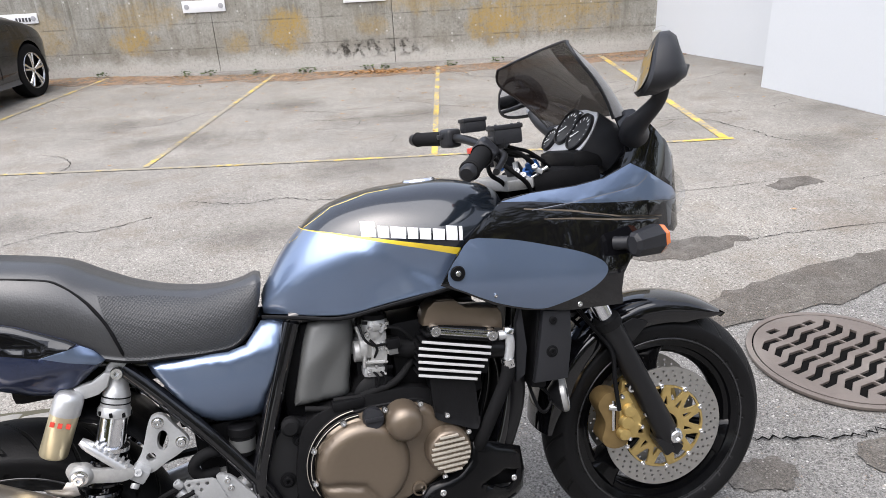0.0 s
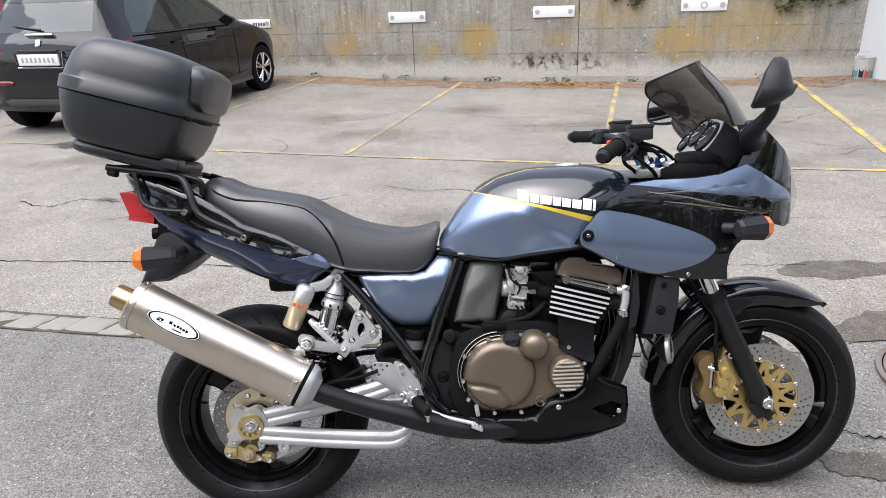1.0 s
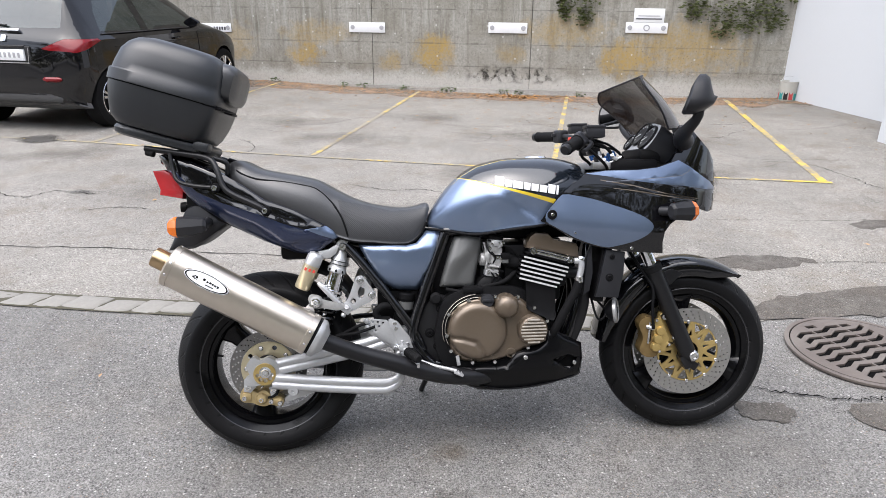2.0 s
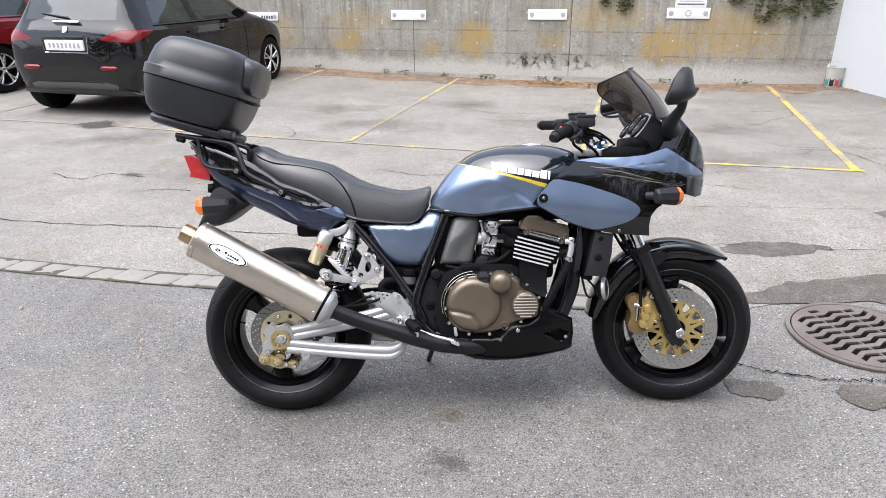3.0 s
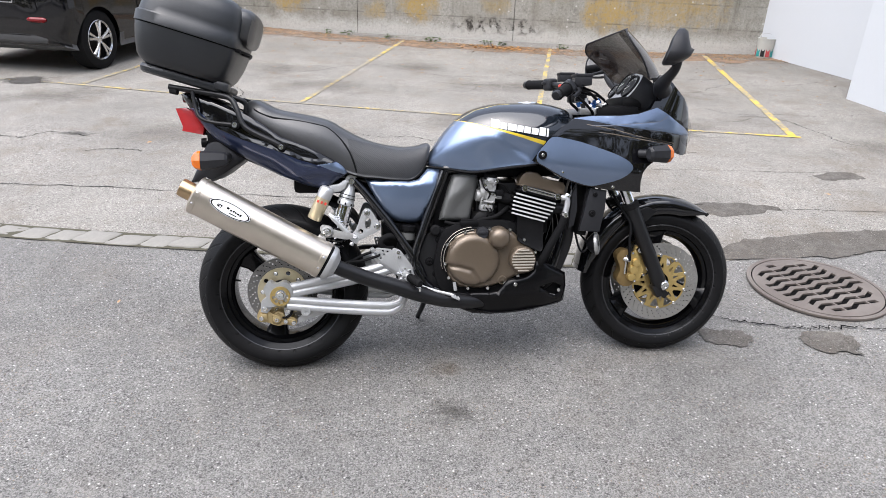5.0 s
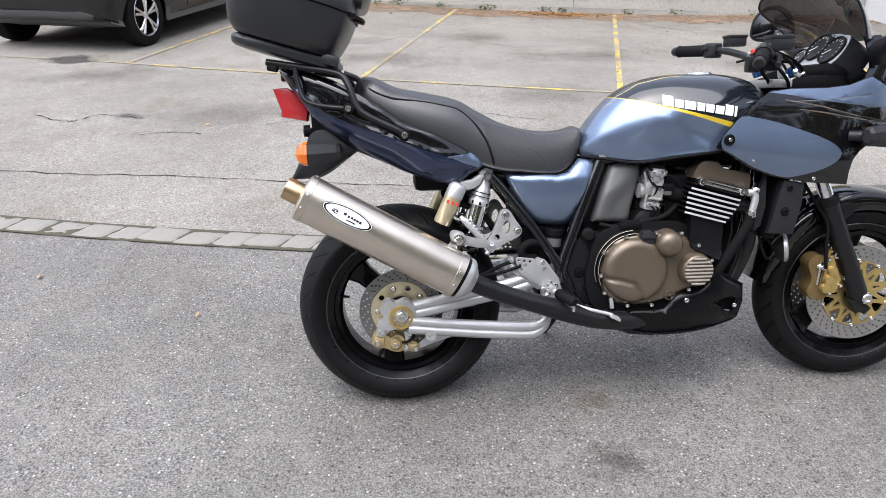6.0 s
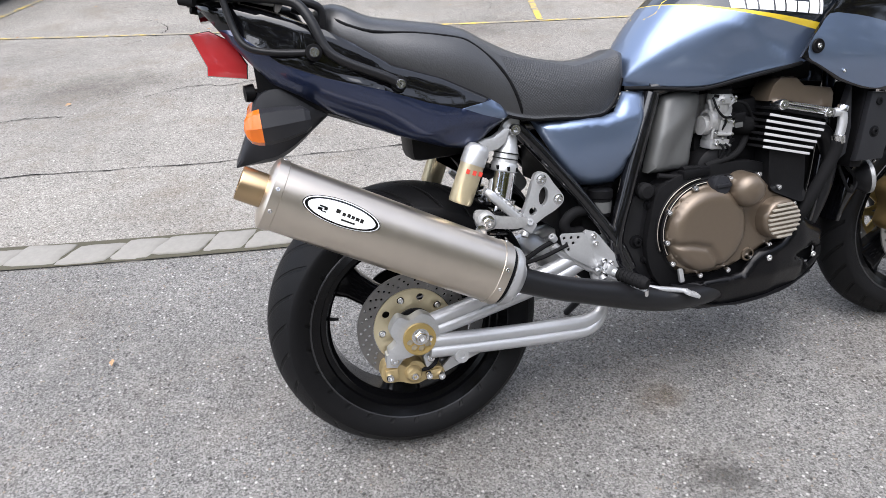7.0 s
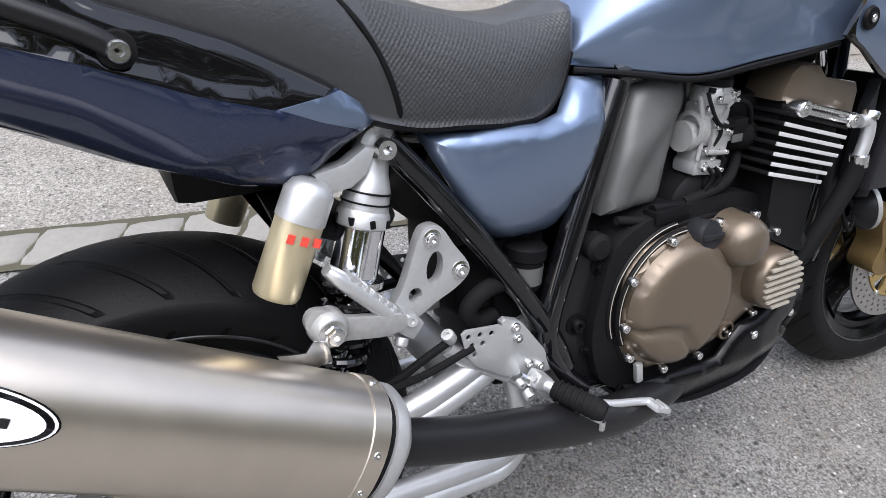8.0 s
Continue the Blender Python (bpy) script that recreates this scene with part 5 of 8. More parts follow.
def tail_y(x, z, d):
    w = interp(x, [(-0.33, 0.072), (-0.3, 0.092), (-0.25, 0.115), (-0.15, 0.14), (0.0, 0.15), (0.15, 0.15), (0.26, 0.135)])
    c = (interp(x - 0.03, CREASE) + interp(x, CREASE) + interp(x + 0.03, CREASE)) / 3
    sd = c - z
    root = math.sqrt(sd * sd + 0.025 ** 2)
    under = 0.85 - 0.45 * min(1, max(0, (x + 0.02) / 0.1))
    y = w - under * 0.5 * (sd + root) - 0.02 * 0.5 * (root - sd) + 0.006
    # the black upper part turns in towards the seat; a fold runs along the lower front
    above = z - (interp(x - 0.04, SPLIT) + interp(x, SPLIT) + interp(x + 0.04, SPLIT)) / 3
    y -= 0.7 * min(max(0, above - 0.004), 0.009)
    if x > 0.02:
        fold = interp(x, [(0.02, 0.71), (0.067, 0.722), (0.11, 0.733), (0.146, 0.738), (0.225, 0.734), (0.26, 0.734)])
        f = min(1, max(0, (fold - z) / 0.012))
        y -= 0.007 * f * f * (3 - 2 * f) * min(1, (x - 0.02) / 0.08)
    return -max(0.03, y - 0.008 * (1 - min(1, d / 0.01)) ** 2)


tail_out = [(-0.324, 1.014), (-0.298, 1.019), (-0.258, 1.01), (-0.216, 0.993), (-0.152, 0.966), (-0.1, 0.945), (-0.045, 0.912), (0.017, 0.868), (0.114, 0.832), (0.194, 0.79), (0.232, 0.764), (0.249, 0.741), (0.233, 0.727), (0.21, 0.712), (0.18, 0.69), (0.155, 0.684), (0.107, 0.694), (0.01, 0.731), (-0.054, 0.762), (-0.098, 0.785), (-0.163, 0.83), (-0.21, 0.858), (-0.248, 0.905), (-0.274, 0.94), (-0.302, 0.982)]
blackz = SPLIT + [(0.3, 1.1), (-0.4, 1.1), (-0.32, 0.97)]
tipz = [(0.146, 0.769), (0.193, 0.775), (0.23, 0.78), (0.262, 0.75), (0.247, 0.738), (0.233, 0.735), (0.19, 0.75)]
tail = part("tail_unit", mirrored(sheet(tail_out, tail_y, 0.012, (), 0.005, zones=[(blackz, 1), (tipz, 2)])), [DBLUE, BLACK, BLUE], moto, "dark blue tail panel with gloss black upper part", 50)
part("tail_top", hull([[(x, 0, z - 0.03), (x, -w * 0.9, z - 0.025), (x, -w, z - 0.005), (x, -w * 0.6, z + 0.004), (x, 0, z + 0.006)] for x, z, w in ((-0.322, 1.014, 0.05), (-0.29, 1.016, 0.072), (-0.25, 1.009, 0.09), (-0.18, 0.984, 0.1), (-0.1, 0.945, 0.105))], 4, 4), BLACK, tail, "gloss black tail top")
part("under_tail", hull([[(x, 0, zb), (x, -w, zb + 0.005), (x, -w, zt), (x, 0, zt)] for x, zb, zt, w in ((-0.24, 0.84, 0.93, 0.07), (-0.1, 0.78, 0.88, 0.1), (0.05, 0.72, 0.82, 0.11), (0.2, 0.69, 0.76, 0.1))], 4, 2), DARK, tail)
tl = part("tail_light", slab([(-0.346, 0.965), (-0.309, 0.968), (-0.272, 0.945), (-0.25, 0.9), (-0.255, 0.872), (-0.328, 0.886), (-0.325, 0.903)], -0.066, 0.066, (), 0.007), REDLENS, moto, "red tail light")
mud = part("rear_mudguard", hull([[(x, 0, zb), (x, -w, zb + 0.004), (x, -w, zt - 0.004), (x, 0, zt)] for x, zb, zt, w in ((-0.308, 0.70, 0.712, 0.055), (-0.29, 0.704, 0.745, 0.065), (-0.268, 0.708, 0.785, 0.07), (-0.25, 0.712, 0.83, 0.075), (-0.225, 0.716, 0.85, 0.08), (-0.19, 0.732, 0.85, 0.085), (-0.15, 0.758, 0.83, 0.085), (-0.115, 0.78, 0.8, 0.08))], 4, 3), PLASTIC, moto, "black plastic rear mudguard")
part("plate_stem", tube([(-0.255, -0.05, 0.845), (-0.2, -0.05, 0.84)], 0.009, 10, 1), DARK, mud)
part("plate_light", turned([(0.0001, 0.02), (0.016, 0.018), (0.018, 0)], 16, (-0.248, -0.05, 0.845), (-1, -0.2, 0), close=False), DARK, mud)
for s in (-1, 1):
    ind = part("rear_indicator", skin([[(x, s * (0.175 + 0.0) + 0.022 * math.cos(q) * k, 0.787 + 0.033 * k * math.copysign(abs(math.sin(q)) ** 0.7, math.sin(q)) + dz) for q in np.linspace(0, 2 * math.pi, 8, endpoint=False)] for x, k, dz in ((-0.243, 1.0, 0), (-0.235, 1.02, 0), (-0.2, 0.95, 0.002), (-0.165, 0.72, 0.004), (-0.155, 0.5, 0.004))]), PLASTIC, moto, "black rear indicator body", 15)
    part("lens", skin([[(x, s * 0.175 + 0.022 * math.cos(q) * k, 0.787 + 0.033 * k * math.copysign(abs(math.sin(q)) ** 0.7, math.sin(q))) for q in np.linspace(0, 2 * math.pi, 8, endpoint=False)] for x, k in ((-0.244, 1.0), (-0.255, 0.96), (-0.266, 0.8), (-0.273, 0.5), (-0.276, 0.15))]), ORANGE, ind, "amber indicator lens", 15)
    part("stem", tube([(-0.18, s * 0.16, 0.79), (-0.17, s * 0.11, 0.795), (-0.17, s * 0.06, 0.80)], 0.016, 12, 2), PLASTIC, ind)

# -- rack and top case --
rk = part("luggage_rack", mirrored(tube([(0.024, -0.158, 0.832), (0.0, -0.158, 0.848), (-0.075, -0.155, 0.885), (-0.105, -0.15, 0.912), (-0.122, -0.14, 0.96), (-0.14, -0.128, 0.992), (-0.17, -0.12, 1.006), (-0.25, -0.115, 1.02), (-0.35, -0.11, 1.036)], 0.0095, 12)), SATIN, moto, "black tubular luggage rack")
part("strut", mirrored(tube([(-0.128, -0.143, 0.907), (-0.2, -0.14, 0.915), (-0.245, -0.135, 0.93), (-0.262, -0.125, 0.965), (-0.272, -0.118, 1.02)], 0.0065, 10)), SATIN, rk)
for x, z in ((-0.17, 1.007), (-0.25, 1.021), (-0.34, 1.035)):
    part("cross_bar", tube([(x, -0.115, z), (x, 0.115, z)], 0.008, 10, 1), SATIN, rk)
part("support", mirrored(tube([(-0.1, -0.1, 0.95), (-0.1, -0.105, 0.985), (-0.14, -0.11, 1.003)], 0.008, 10)), SATIN, rk)
for s in (-1, 1):
    for x, z in ((0.024, 0.832), (-0.128, 0.907)):
        part("bolt", knob((x, s * 0.16, z), (0, s, 0), 0.0095, 0.013), STEEL, rk, "bright steel bolt")
        part("washer", turned([(0.006, 0.008), (0.0145, 0.008), (0.016, 0.0), (0.006, 0)], 24, (x, s * 0.15, z), (0, s, 0)), RUBBER, rk)
    part("clip", tube([(-0.345, s * 0.11, 1.022), (-0.32, s * 0.12, 1.016)], 0.009, 10, 1), RUBBER, rk)
CASE = Matrix.Translation((-0.44, 0, 1.252)) @ Matrix.Rotation(radians(16.4), 4, "Y")


def case_ring(a, z, half, front):
    """One level of the case in plan: long rounded sides, narrower towards the rider."""
    out = []
    for t, f in ((0, 0.6), (0.03, 0.8), (0.13, 0.94), (0.3, 1.0), (0.55, 0.985), (0.74, 0.94), (0.88, 0.86), (0.965, 0.74), (1.0, 0.52)):
        x = a + (front - a) * t
        out.append((x, -half * f, z))
    pts = crom(out, 3)
    return [tuple(p) for p in pts] + [(p[0], -p[1], p[2]) for p in pts[::-1]]


def case_shell(levels):
    return skin([case_ring(*lv) for lv in levels])


box_lid = [(0.0, 0.002, 0.212, 0.345), (0.0, 0.034, 0.212, 0.346), (0.007, 0.039, 0.208, 0.343), (0.01, 0.06, 0.207, 0.342), (0.02, 0.1, 0.203, 0.338), (0.036, 0.126, 0.194, 0.33), (0.058, 0.145, 0.176, 0.316), (0.09, 0.157, 0.14, 0.29), (0.125, 0.162, 0.09, 0.25), (0.16, 0.164, 0.03, 0.2)]
box_low = [(0.06, -0.125, 0.155, 0.3), (0.045, -0.12, 0.168, 0.312), (0.026, -0.1, 0.182, 0.325), (0.014, -0.06, 0.196, 0.337), (0.006, -0.02, 0.205, 0.344), (0.004, -0.002, 0.207, 0.345)]
case = part("top_case", case_shell(box_low), CASEMAT, moto, "black plastic top case")
case.matrix_basis = CASE
part("lid", case_shell(box_lid), CASEMAT, case, "domed lid with a stepped rim")
part("seal", case_shell([(0.006, -0.003, 0.204, 0.351), (0.006, 0.003, 0.204, 0.351)]), DARK, case)
part("backrest", skin([[(x, y * w, z) for y, z in [(math.copysign(abs(math.cos(q)) ** 0.5, math.cos(q)), zc + hz * math.copysign(abs(math.sin(q)) ** 0.5, math.sin(q))) for q in np.linspace(0, 2 * math.pi, 40, endpoint=False)]] for x, w, zc, hz in ((0.26, 0.125, 0.08, 0.055), (0.31, 0.13, 0.085, 0.062), (0.342, 0.132, 0.085, 0.063), (0.362, 0.122, 0.083, 0.057), (0.371, 0.098, 0.082, 0.045), (0.374, 0.05, 0.082, 0.025))]), VINYL, case, "padded black backrest")
part("latch", merge(box(0.362, -0.05, -0.002, 0.03, 0.05, 0.012, 0.004), box(0.345, -0.135, 0.0, 0.02, 0.02, 0.012, 0.003), tube([(0.345, -0.145, 0.0), (0.37, -0.1, 0.0), (0.376, -0.05, 0.0)], 0.004, 8)), DARK, case, "black latch")
part("base_plate", case_shell([(0.05, -0.158, 0.13, 0.325), (0.04, -0.152, 0.142, 0.335), (0.036, -0.138, 0.146, 0.34), (0.04, -0.128, 0.142, 0.337), (0.05, -0.124, 0.13, 0.33)]), CASEMAT, case, "black mounting plate")
part("release", box(0.315, -0.1, -0.13, 0.05, 0.06, 0.03, 0.008), CASEMAT, case)

# -- side covers, frame --
sc_out = [(0.308, 0.72), (0.374, 0.713), (0.469, 0.705), (0.504, 0.712), (0.54, 0.75), (0.589, 0.746), (0.577, 0.705), (0.564, 0.664), (0.536, 0.603), (0.52, 0.562), (0.508, 0.55), (0.47, 0.548), (0.42, 0.558), (0.387, 0.583), (0.354, 0.637), (0.322, 0.691)]


def side_y(x, z, d):
    y = 0.118 + 0.012 * math.sin(min(1, max(0, (x - 0.3) / 0.28)) * math.pi)
    y -= 0.6 * max(0, z - 0.7) + 3.2 * max(0, 0.655 - z) ** 2 + 0.012 * max(0, 1 - d / 0.014) ** 2
    return -y


part("side_cover", mirrored(sheet(sc_out, side_y, 0.012, (), 0.01)), BLUE, moto, "blue side panel below the seat", 50)
fr = part("frame", mirrored(merge(tube([(0.60, -0.095, 0.74), (0.565, -0.103, 0.65), (0.522, -0.11, 0.53), (0.487, -0.115, 0.415), (0.51, -0.118, 0.345), (0.55, -0.118, 0.3)], 0.0185, 14),
                                  tube([(0.27, -0.105, 0.712), (0.33, -0.108, 0.64), (0.41, -0.112, 0.535), (0.49, -0.116, 0.415), (0.52, -0.118, 0.35)], 0.0155, 14),
                                  tube([(0.55, -0.1, 0.3), (0.75, -0.1, 0.275), (0.95, -0.1, 0.29), (1.02, -0.1, 0.38), (1.07, -0.09, 0.55), (1.12, -0.05, 0.78)], 0.017, 12),
                                  tube([(0.6, -0.085, 0.745), (0.8, -0.09, 0.78), (1.0, -0.06, 0.84), (1.14, -0.03, 0.88)], 0.018, 12),
                                  tube([(-0.15, -0.085, 0.88), (0.1, -0.085, 0.78), (0.27, -0.085, 0.715), (0.45, -0.07, 0.7), (0.6, -0.06, 0.735)], 0.0135, 12))), BLACK, moto, "gloss black tubular steel frame", 60)
part("gusset", mirrored(slab([(0.505, 0.44), (0.53, 0.5), (0.565, 0.54), (0.60, 0.53), (0.61, 0.42), (0.60, 0.31), (0.56, 0.29), (0.52, 0.34), (0.5, 0.39)], -0.085, -0.11, (), 0.006)), SATIN, fr, "black pivot plate")
for x, z, r in ((0.543, 0.407, 0.017), (0.565, 0.36, 0.012), (0.578, 0.49, 0.014), (0.60, 0.33, 0.01)):
    for s in (-1, 1):
        part("bolt", merge(knob((x, s * 0.109, z), (0, s, 0), r * 0.62, 0.012, 16), turned([(r * 0.6, 0.004), (r, 0.003), (r, 0)], 20, (x, s * 0.109, z), (0, s, 0), close=False)), DARK, fr)
part("plug", turned([(0.0001, 0.014), (0.014, 0.013), (0.02, 0.006), (0.02, -0.01)], 20, (0.565, -0.118, 0.525), (0, -1, 0), close=False), RUBBER, fr)
# unseen dark blocks, added so no light shows through the frame
for nm, bb in (("seat_gap_block", box(0.43, 0, 0.63, 0.16, 0.19, 0.14, 0.01)), ("low_seat_gap_block", box(0.44, 0, 0.5, 0.14, 0.15, 0.1, 0.01)), ("pivot_gap_block", box(0.48, 0, 0.4, 0.12, 0.17, 0.16, 0.02)), ("tail_gap_block", box(0.2, 0, 0.7, 0.3, 0.12, 0.08, 0.02))):
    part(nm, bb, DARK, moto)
fb = part("fluid_reservoir", turned([(0.0001, -0.03), (0.024, -0.03), (0.026, -0.025), (0.026, 0.012), (0.029, 0.014), (0.029, 0.03), (0.024, 0.034), (0.0001, 0.034)], 24, (0.465, -0.09, 0.51), (0.1, 0, 1), close=False), DARK, moto, "black rear brake fluid reservoir")
part("label", turned([(0.0262, -0.02), (0.0268, -0.02), (0.0268, 0.005), (0.0262, 0.005)], 24, (0.465, -0.09, 0.51), (0.1, 0, 1)), GREY, fb, "pale level window")

# -- air box cover, carburettors --
ab = [(0.634, 0.731), (0.668, 0.737), (0.727, 0.728), (0.726, 0.69), (0.712, 0.63), (0.703, 0.589), (0.699, 0.555), (0.64, 0.556), (0.581, 0.562), (0.586, 0.584), (0.6, 0.63), (0.618, 0.69)]


def ab_y(x, z, d):
    y = 0.118 - 0.014 * max(0, 1 - d / 0.014) ** 2
    ridge = 0.635 + 0.55 * (x - 0.60)
    hollow = max(0, 0.86 * (ridge - z) + 0.5 * (x - 0.69) + 0.02) if x > 0.6 else 0
    return -(y - (0.28 * max(0, z - ridge) if z > ridge else 0) - 0.1 * max(0, x - 0.66) - 0.3 * min(hollow, 0.05) * min(1, max(0, (x - 0.6) / 0.05)))


part("air_box_cover", mirrored(sheet(ab, ab_y, 0.01, (), 0.025)), GREY, moto, "matt grey air box side cover", 45)
# more added dark blocks against light leaking past air box, tank and cylinders
for nm, bb in (("airbox_gap_block", box(0.66, 0, 0.645, 0.1, 0.16, 0.17, 0.015)), ("airbox_gap_block", box(0.62, 0, 0.6, 0.12, 0.15, 0.24, 0.02)), ("tank_gap_block", box(0.84, 0, 0.745, 0.42, 0.14, 0.06, 0.02)), ("cylinder_gap_block", box(0.9, 0, 0.6, 0.2, 0.2, 0.2, 0.02)), ("starter_gap_block", box(0.8, 0, 0.57, 0.16, 0.15, 0.12, 0.02))):
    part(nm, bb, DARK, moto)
for k, y in enumerate((-0.1, -0.034, 0.034, 0.1)):
    cb = part("carburettor", merge(box(0.765, y, 0.665, 0.05, 0.042, 0.06, 0.008, (0, 8, 0)), turned([(0.0001, 0.042), (0.02, 0.04), (0.025, 0.034), (0.025, 0.0), (0.022, -0.01)], 20, (0.768, y, 0.685), (0.1, 0, 1), close=False), box(0.758, y, 0.618, 0.046, 0.038, 0.03, 0.007, (0, 8, 0)), box(0.755, y, 0.6, 0.028, 0.026, 0.02, 0.005, (0, 8, 0)), tube([(0.74, y, 0.65), (0.72, y, 0.652)], 0.022, 16, 1), tube([(0.73, y - 0.018, 0.71), (0.74, y - 0.022, 0.66), (0.735, y - 0.022, 0.62)], 0.0035, 8)), CARB, moto, "dull cast alloy carburettor")
    part("cap", merge(turned([(0.0001, 0.014), (0.02, 0.013), (0.024, 0.008), (0.027, 0.006), (0.027, -0.004), (0.02, -0.006)], 22, (0.772, y, 0.722), (0.1, 0, 1), close=False), *[knob((0.772 + 0.022 * math.cos(a), y + 0.022 * math.sin(a), 0.727), (0.1, 0, 1), 0.0035, 0.006, 8) for a in (-2.4, -0.8, 0.8, 2.4)]), ENGINE, cb, "black vacuum cap")
    part("float_bowl", box(0.757, y, 0.605, 0.05, 0.044, 0.024, 0.008, (0, 8, 0)), CAST, cb, "pale float bowl")
    part("intake_rubber", tube([(0.788, y, 0.655), (0.83, y, 0.64), (0.86, y, 0.635)], [0.021, 0.024, 0.022], 16, 3), RUBBER, cb)
    if k == 0:
        part("throttle_plate", merge(box(0.798, y - 0.023, 0.648, 0.024, 0.012, 0.014, 0.002), knob((0.775, y - 0.021, 0.66), (0, -1, 0), 0.009, 0.008), knob((0.752, y - 0.018, 0.63), (0, -1, 0), 0.006, 0.006), knob((0.75, y - 0.018, 0.69), (0, -1, 0), 0.006, 0.006)), STEEL, cb, "bright linkage and screws")
        rc = random.Random(4)
        for j in range(16):
            cx, cz = 0.735 + 0.062 * rc.random(), 0.6 + 0.125 * rc.random()
            if j % 4 == 0:
                part("hose", tube([(cx, y - 0.024, cz), (cx + 0.012, y - 0.03, cz - 0.02), (cx + 0.004, y - 0.026, cz - 0.04)], 0.003, 6), DARK, cb)
            elif j % 4 == 1:
                part("screw", knob((cx, y - 0.02, cz), (0, -1, 0), 0.0045, 0.009, 10), STEEL, cb)
            elif j % 4 == 2:
                # dark box on the surface paints a shaded recess
                part("recess", box(cx, y - 0.0215, cz, 0.012, 0.004, 0.007, 0.001, (0, rc.uniform(-20, 20), 0)), DARK, cb)
            else:
                part("lever", box(cx, y - 0.025, cz, 0.018, 0.004, 0.006, 0.001, (0, rc.uniform(-60, 60), 0)), CAST, cb)
        part("top_cover", merge(turned([(0.0001, 0.012), (0.024, 0.011), (0.028, 0.006), (0.0285, -0.012), (0.024, -0.014)], 24, (0.772, y, 0.708), (0.1, 0, 1), close=False), box(0.772, y - 0.026, 0.703, 0.016, 0.008, 0.012, 0.002), box(0.795, y - 0.01, 0.703, 0.012, 0.012, 0.012, 0.002)), CARB, cb, "dull alloy slide housing")
        part("venturi", merge(turned([(0.016, -0.004), (0.026, -0.002), (0.0265, 0.012), (0.02, 0.014)], 24, (0.744, y - 0.004, 0.66), (-1, 0, 0.1)), box(0.77, y - 0.024, 0.645, 0.034, 0.008, 0.03, 0.003, (0, 8, 0)), box(0.758, y - 0.024, 0.612, 0.04, 0.008, 0.012, 0.002, (0, 8, 0)), tube([(0.74, y - 0.028, 0.632), (0.78, y - 0.028, 0.626)], 0.004, 8, 1)), CARB, cb, "dull alloy mixing body")
        for bx, bz in ((0.74, 0.634), (0.782, 0.627), (0.742, 0.607), (0.776, 0.602), (0.76, 0.665), (0.785, 0.655), (0.756, 0.705), (0.79, 0.7)):
            part("screw", knob((bx, y - 0.028, bz), (0, -1, 0), 0.0038, 0.005, 8), STEEL, cb)
        for pts in ([(0.735, y - 0.026, 0.715), (0.742, y - 0.036, 0.685), (0.76, y - 0.036, 0.668), (0.79, y - 0.032, 0.665)], [(0.758, y - 0.02, 0.592), (0.756, y - 0.022, 0.575), (0.77, y - 0.018, 0.56)]):
            part("hose", tube(pts, 0.0028, 6), DARK, cb)
        part("sensor", box(0.802, y - 0.025, 0.662, 0.03, 0.018, 0.022, 0.004), DARK, cb)
        part("tag", box(0.8, y - 0.031, 0.645, 0.02, 0.003, 0.012, 0.001), GREY, cb)
for pts, r in (([(0.72, -0.12, 0.56), (0.79, -0.125, 0.575), (0.83, -0.11, 0.6), (0.86, -0.08, 0.62)], 0.008), ([(0.6, -0.115, 0.555), (0.68, -0.12, 0.54), (0.72, -0.118, 0.546), (0.74, -0.11, 0.57)], 0.006), ([(0.79, -0.12, 0.7), (0.82, -0.125, 0.69), (0.845, -0.115, 0.66)], 0.004)):
    part("hose", tube(pts, r, 10), RUBBER, moto, "black rubber hose")

# -- engine --
eng = part("crankcase", slab([tuple(p) for p in crom([(0.57, 0.46), (0.6, 0.53), (0.7, 0.56), (0.82, 0.56), (0.9, 0.53), (0.96, 0.46), (0.96, 0.34), (0.88, 0.27), (0.72, 0.26), (0.6, 0.29), (0.56, 0.37)], 4, True)], -0.13, 0.15, (), 0.012), ENGINE, moto, "matt black crankcase")
cyl = part("cylinder_block", hull([[(x, 0, zb), (x, -0.148, zb + 0.002), (x, -0.152, zb + 0.02), (x, -0.152, zt - 0.01), (x, -0.14, zt), (x, 0, zt)] for x, zb, zt in ((0.868, 0.50, 0.585), (0.87, 0.48, 0.592), (0.92, 0.455, 0.585), (0.955, 0.44, 0.575), (0.965, 0.455, 0.565))], 3, 2), ENGINE, moto, "matt black cylinder block", 30)
HD = Vector((0.163, 0, -0.045)).normalized()
HU = Vector((0.045, 0, 0.163)).normalized()
part("head", moved(box(0, 0, 0, 0.152, 0.28, 0.105, 0.01), Matrix.Translation(Vector((0.942, 0, 0.625))) @ Matrix.Rotation(radians(15.4), 4, "Y")), ENGINE, cyl)
for k in range(7):
    c = Vector((0.936, 0, 0.644)) - HU * (0.0145 * k - 0.012) + HD * (-0.0045 * k * 0.4)
    ln = (0.150, 0.158, 0.164, 0.158, 0.15, 0.142, 0.134)[k]
    m = Matrix.Translation(c) @ Matrix.Rotation(radians(15.4), 4, "Y")
    f = part("fin", moved(box(0, 0, 0, ln, 0.322, 0.0062, 0.002), m), ENGINE, cyl, "black cooling fin")
    if k > 0:
        part("fin_edge", moved(box(-0.001, -0.1615, 0, ln - 0.002, 0.003, 0.0058, 0.001), m), BRIGHT, f, "bright machined fin edge")
        part("fin_edge", moved(box(-0.001, 0.1615, 0, ln - 0.002, 0.003, 0.0058, 0.001), m), BRIGHT, f, "bright machined fin edge")
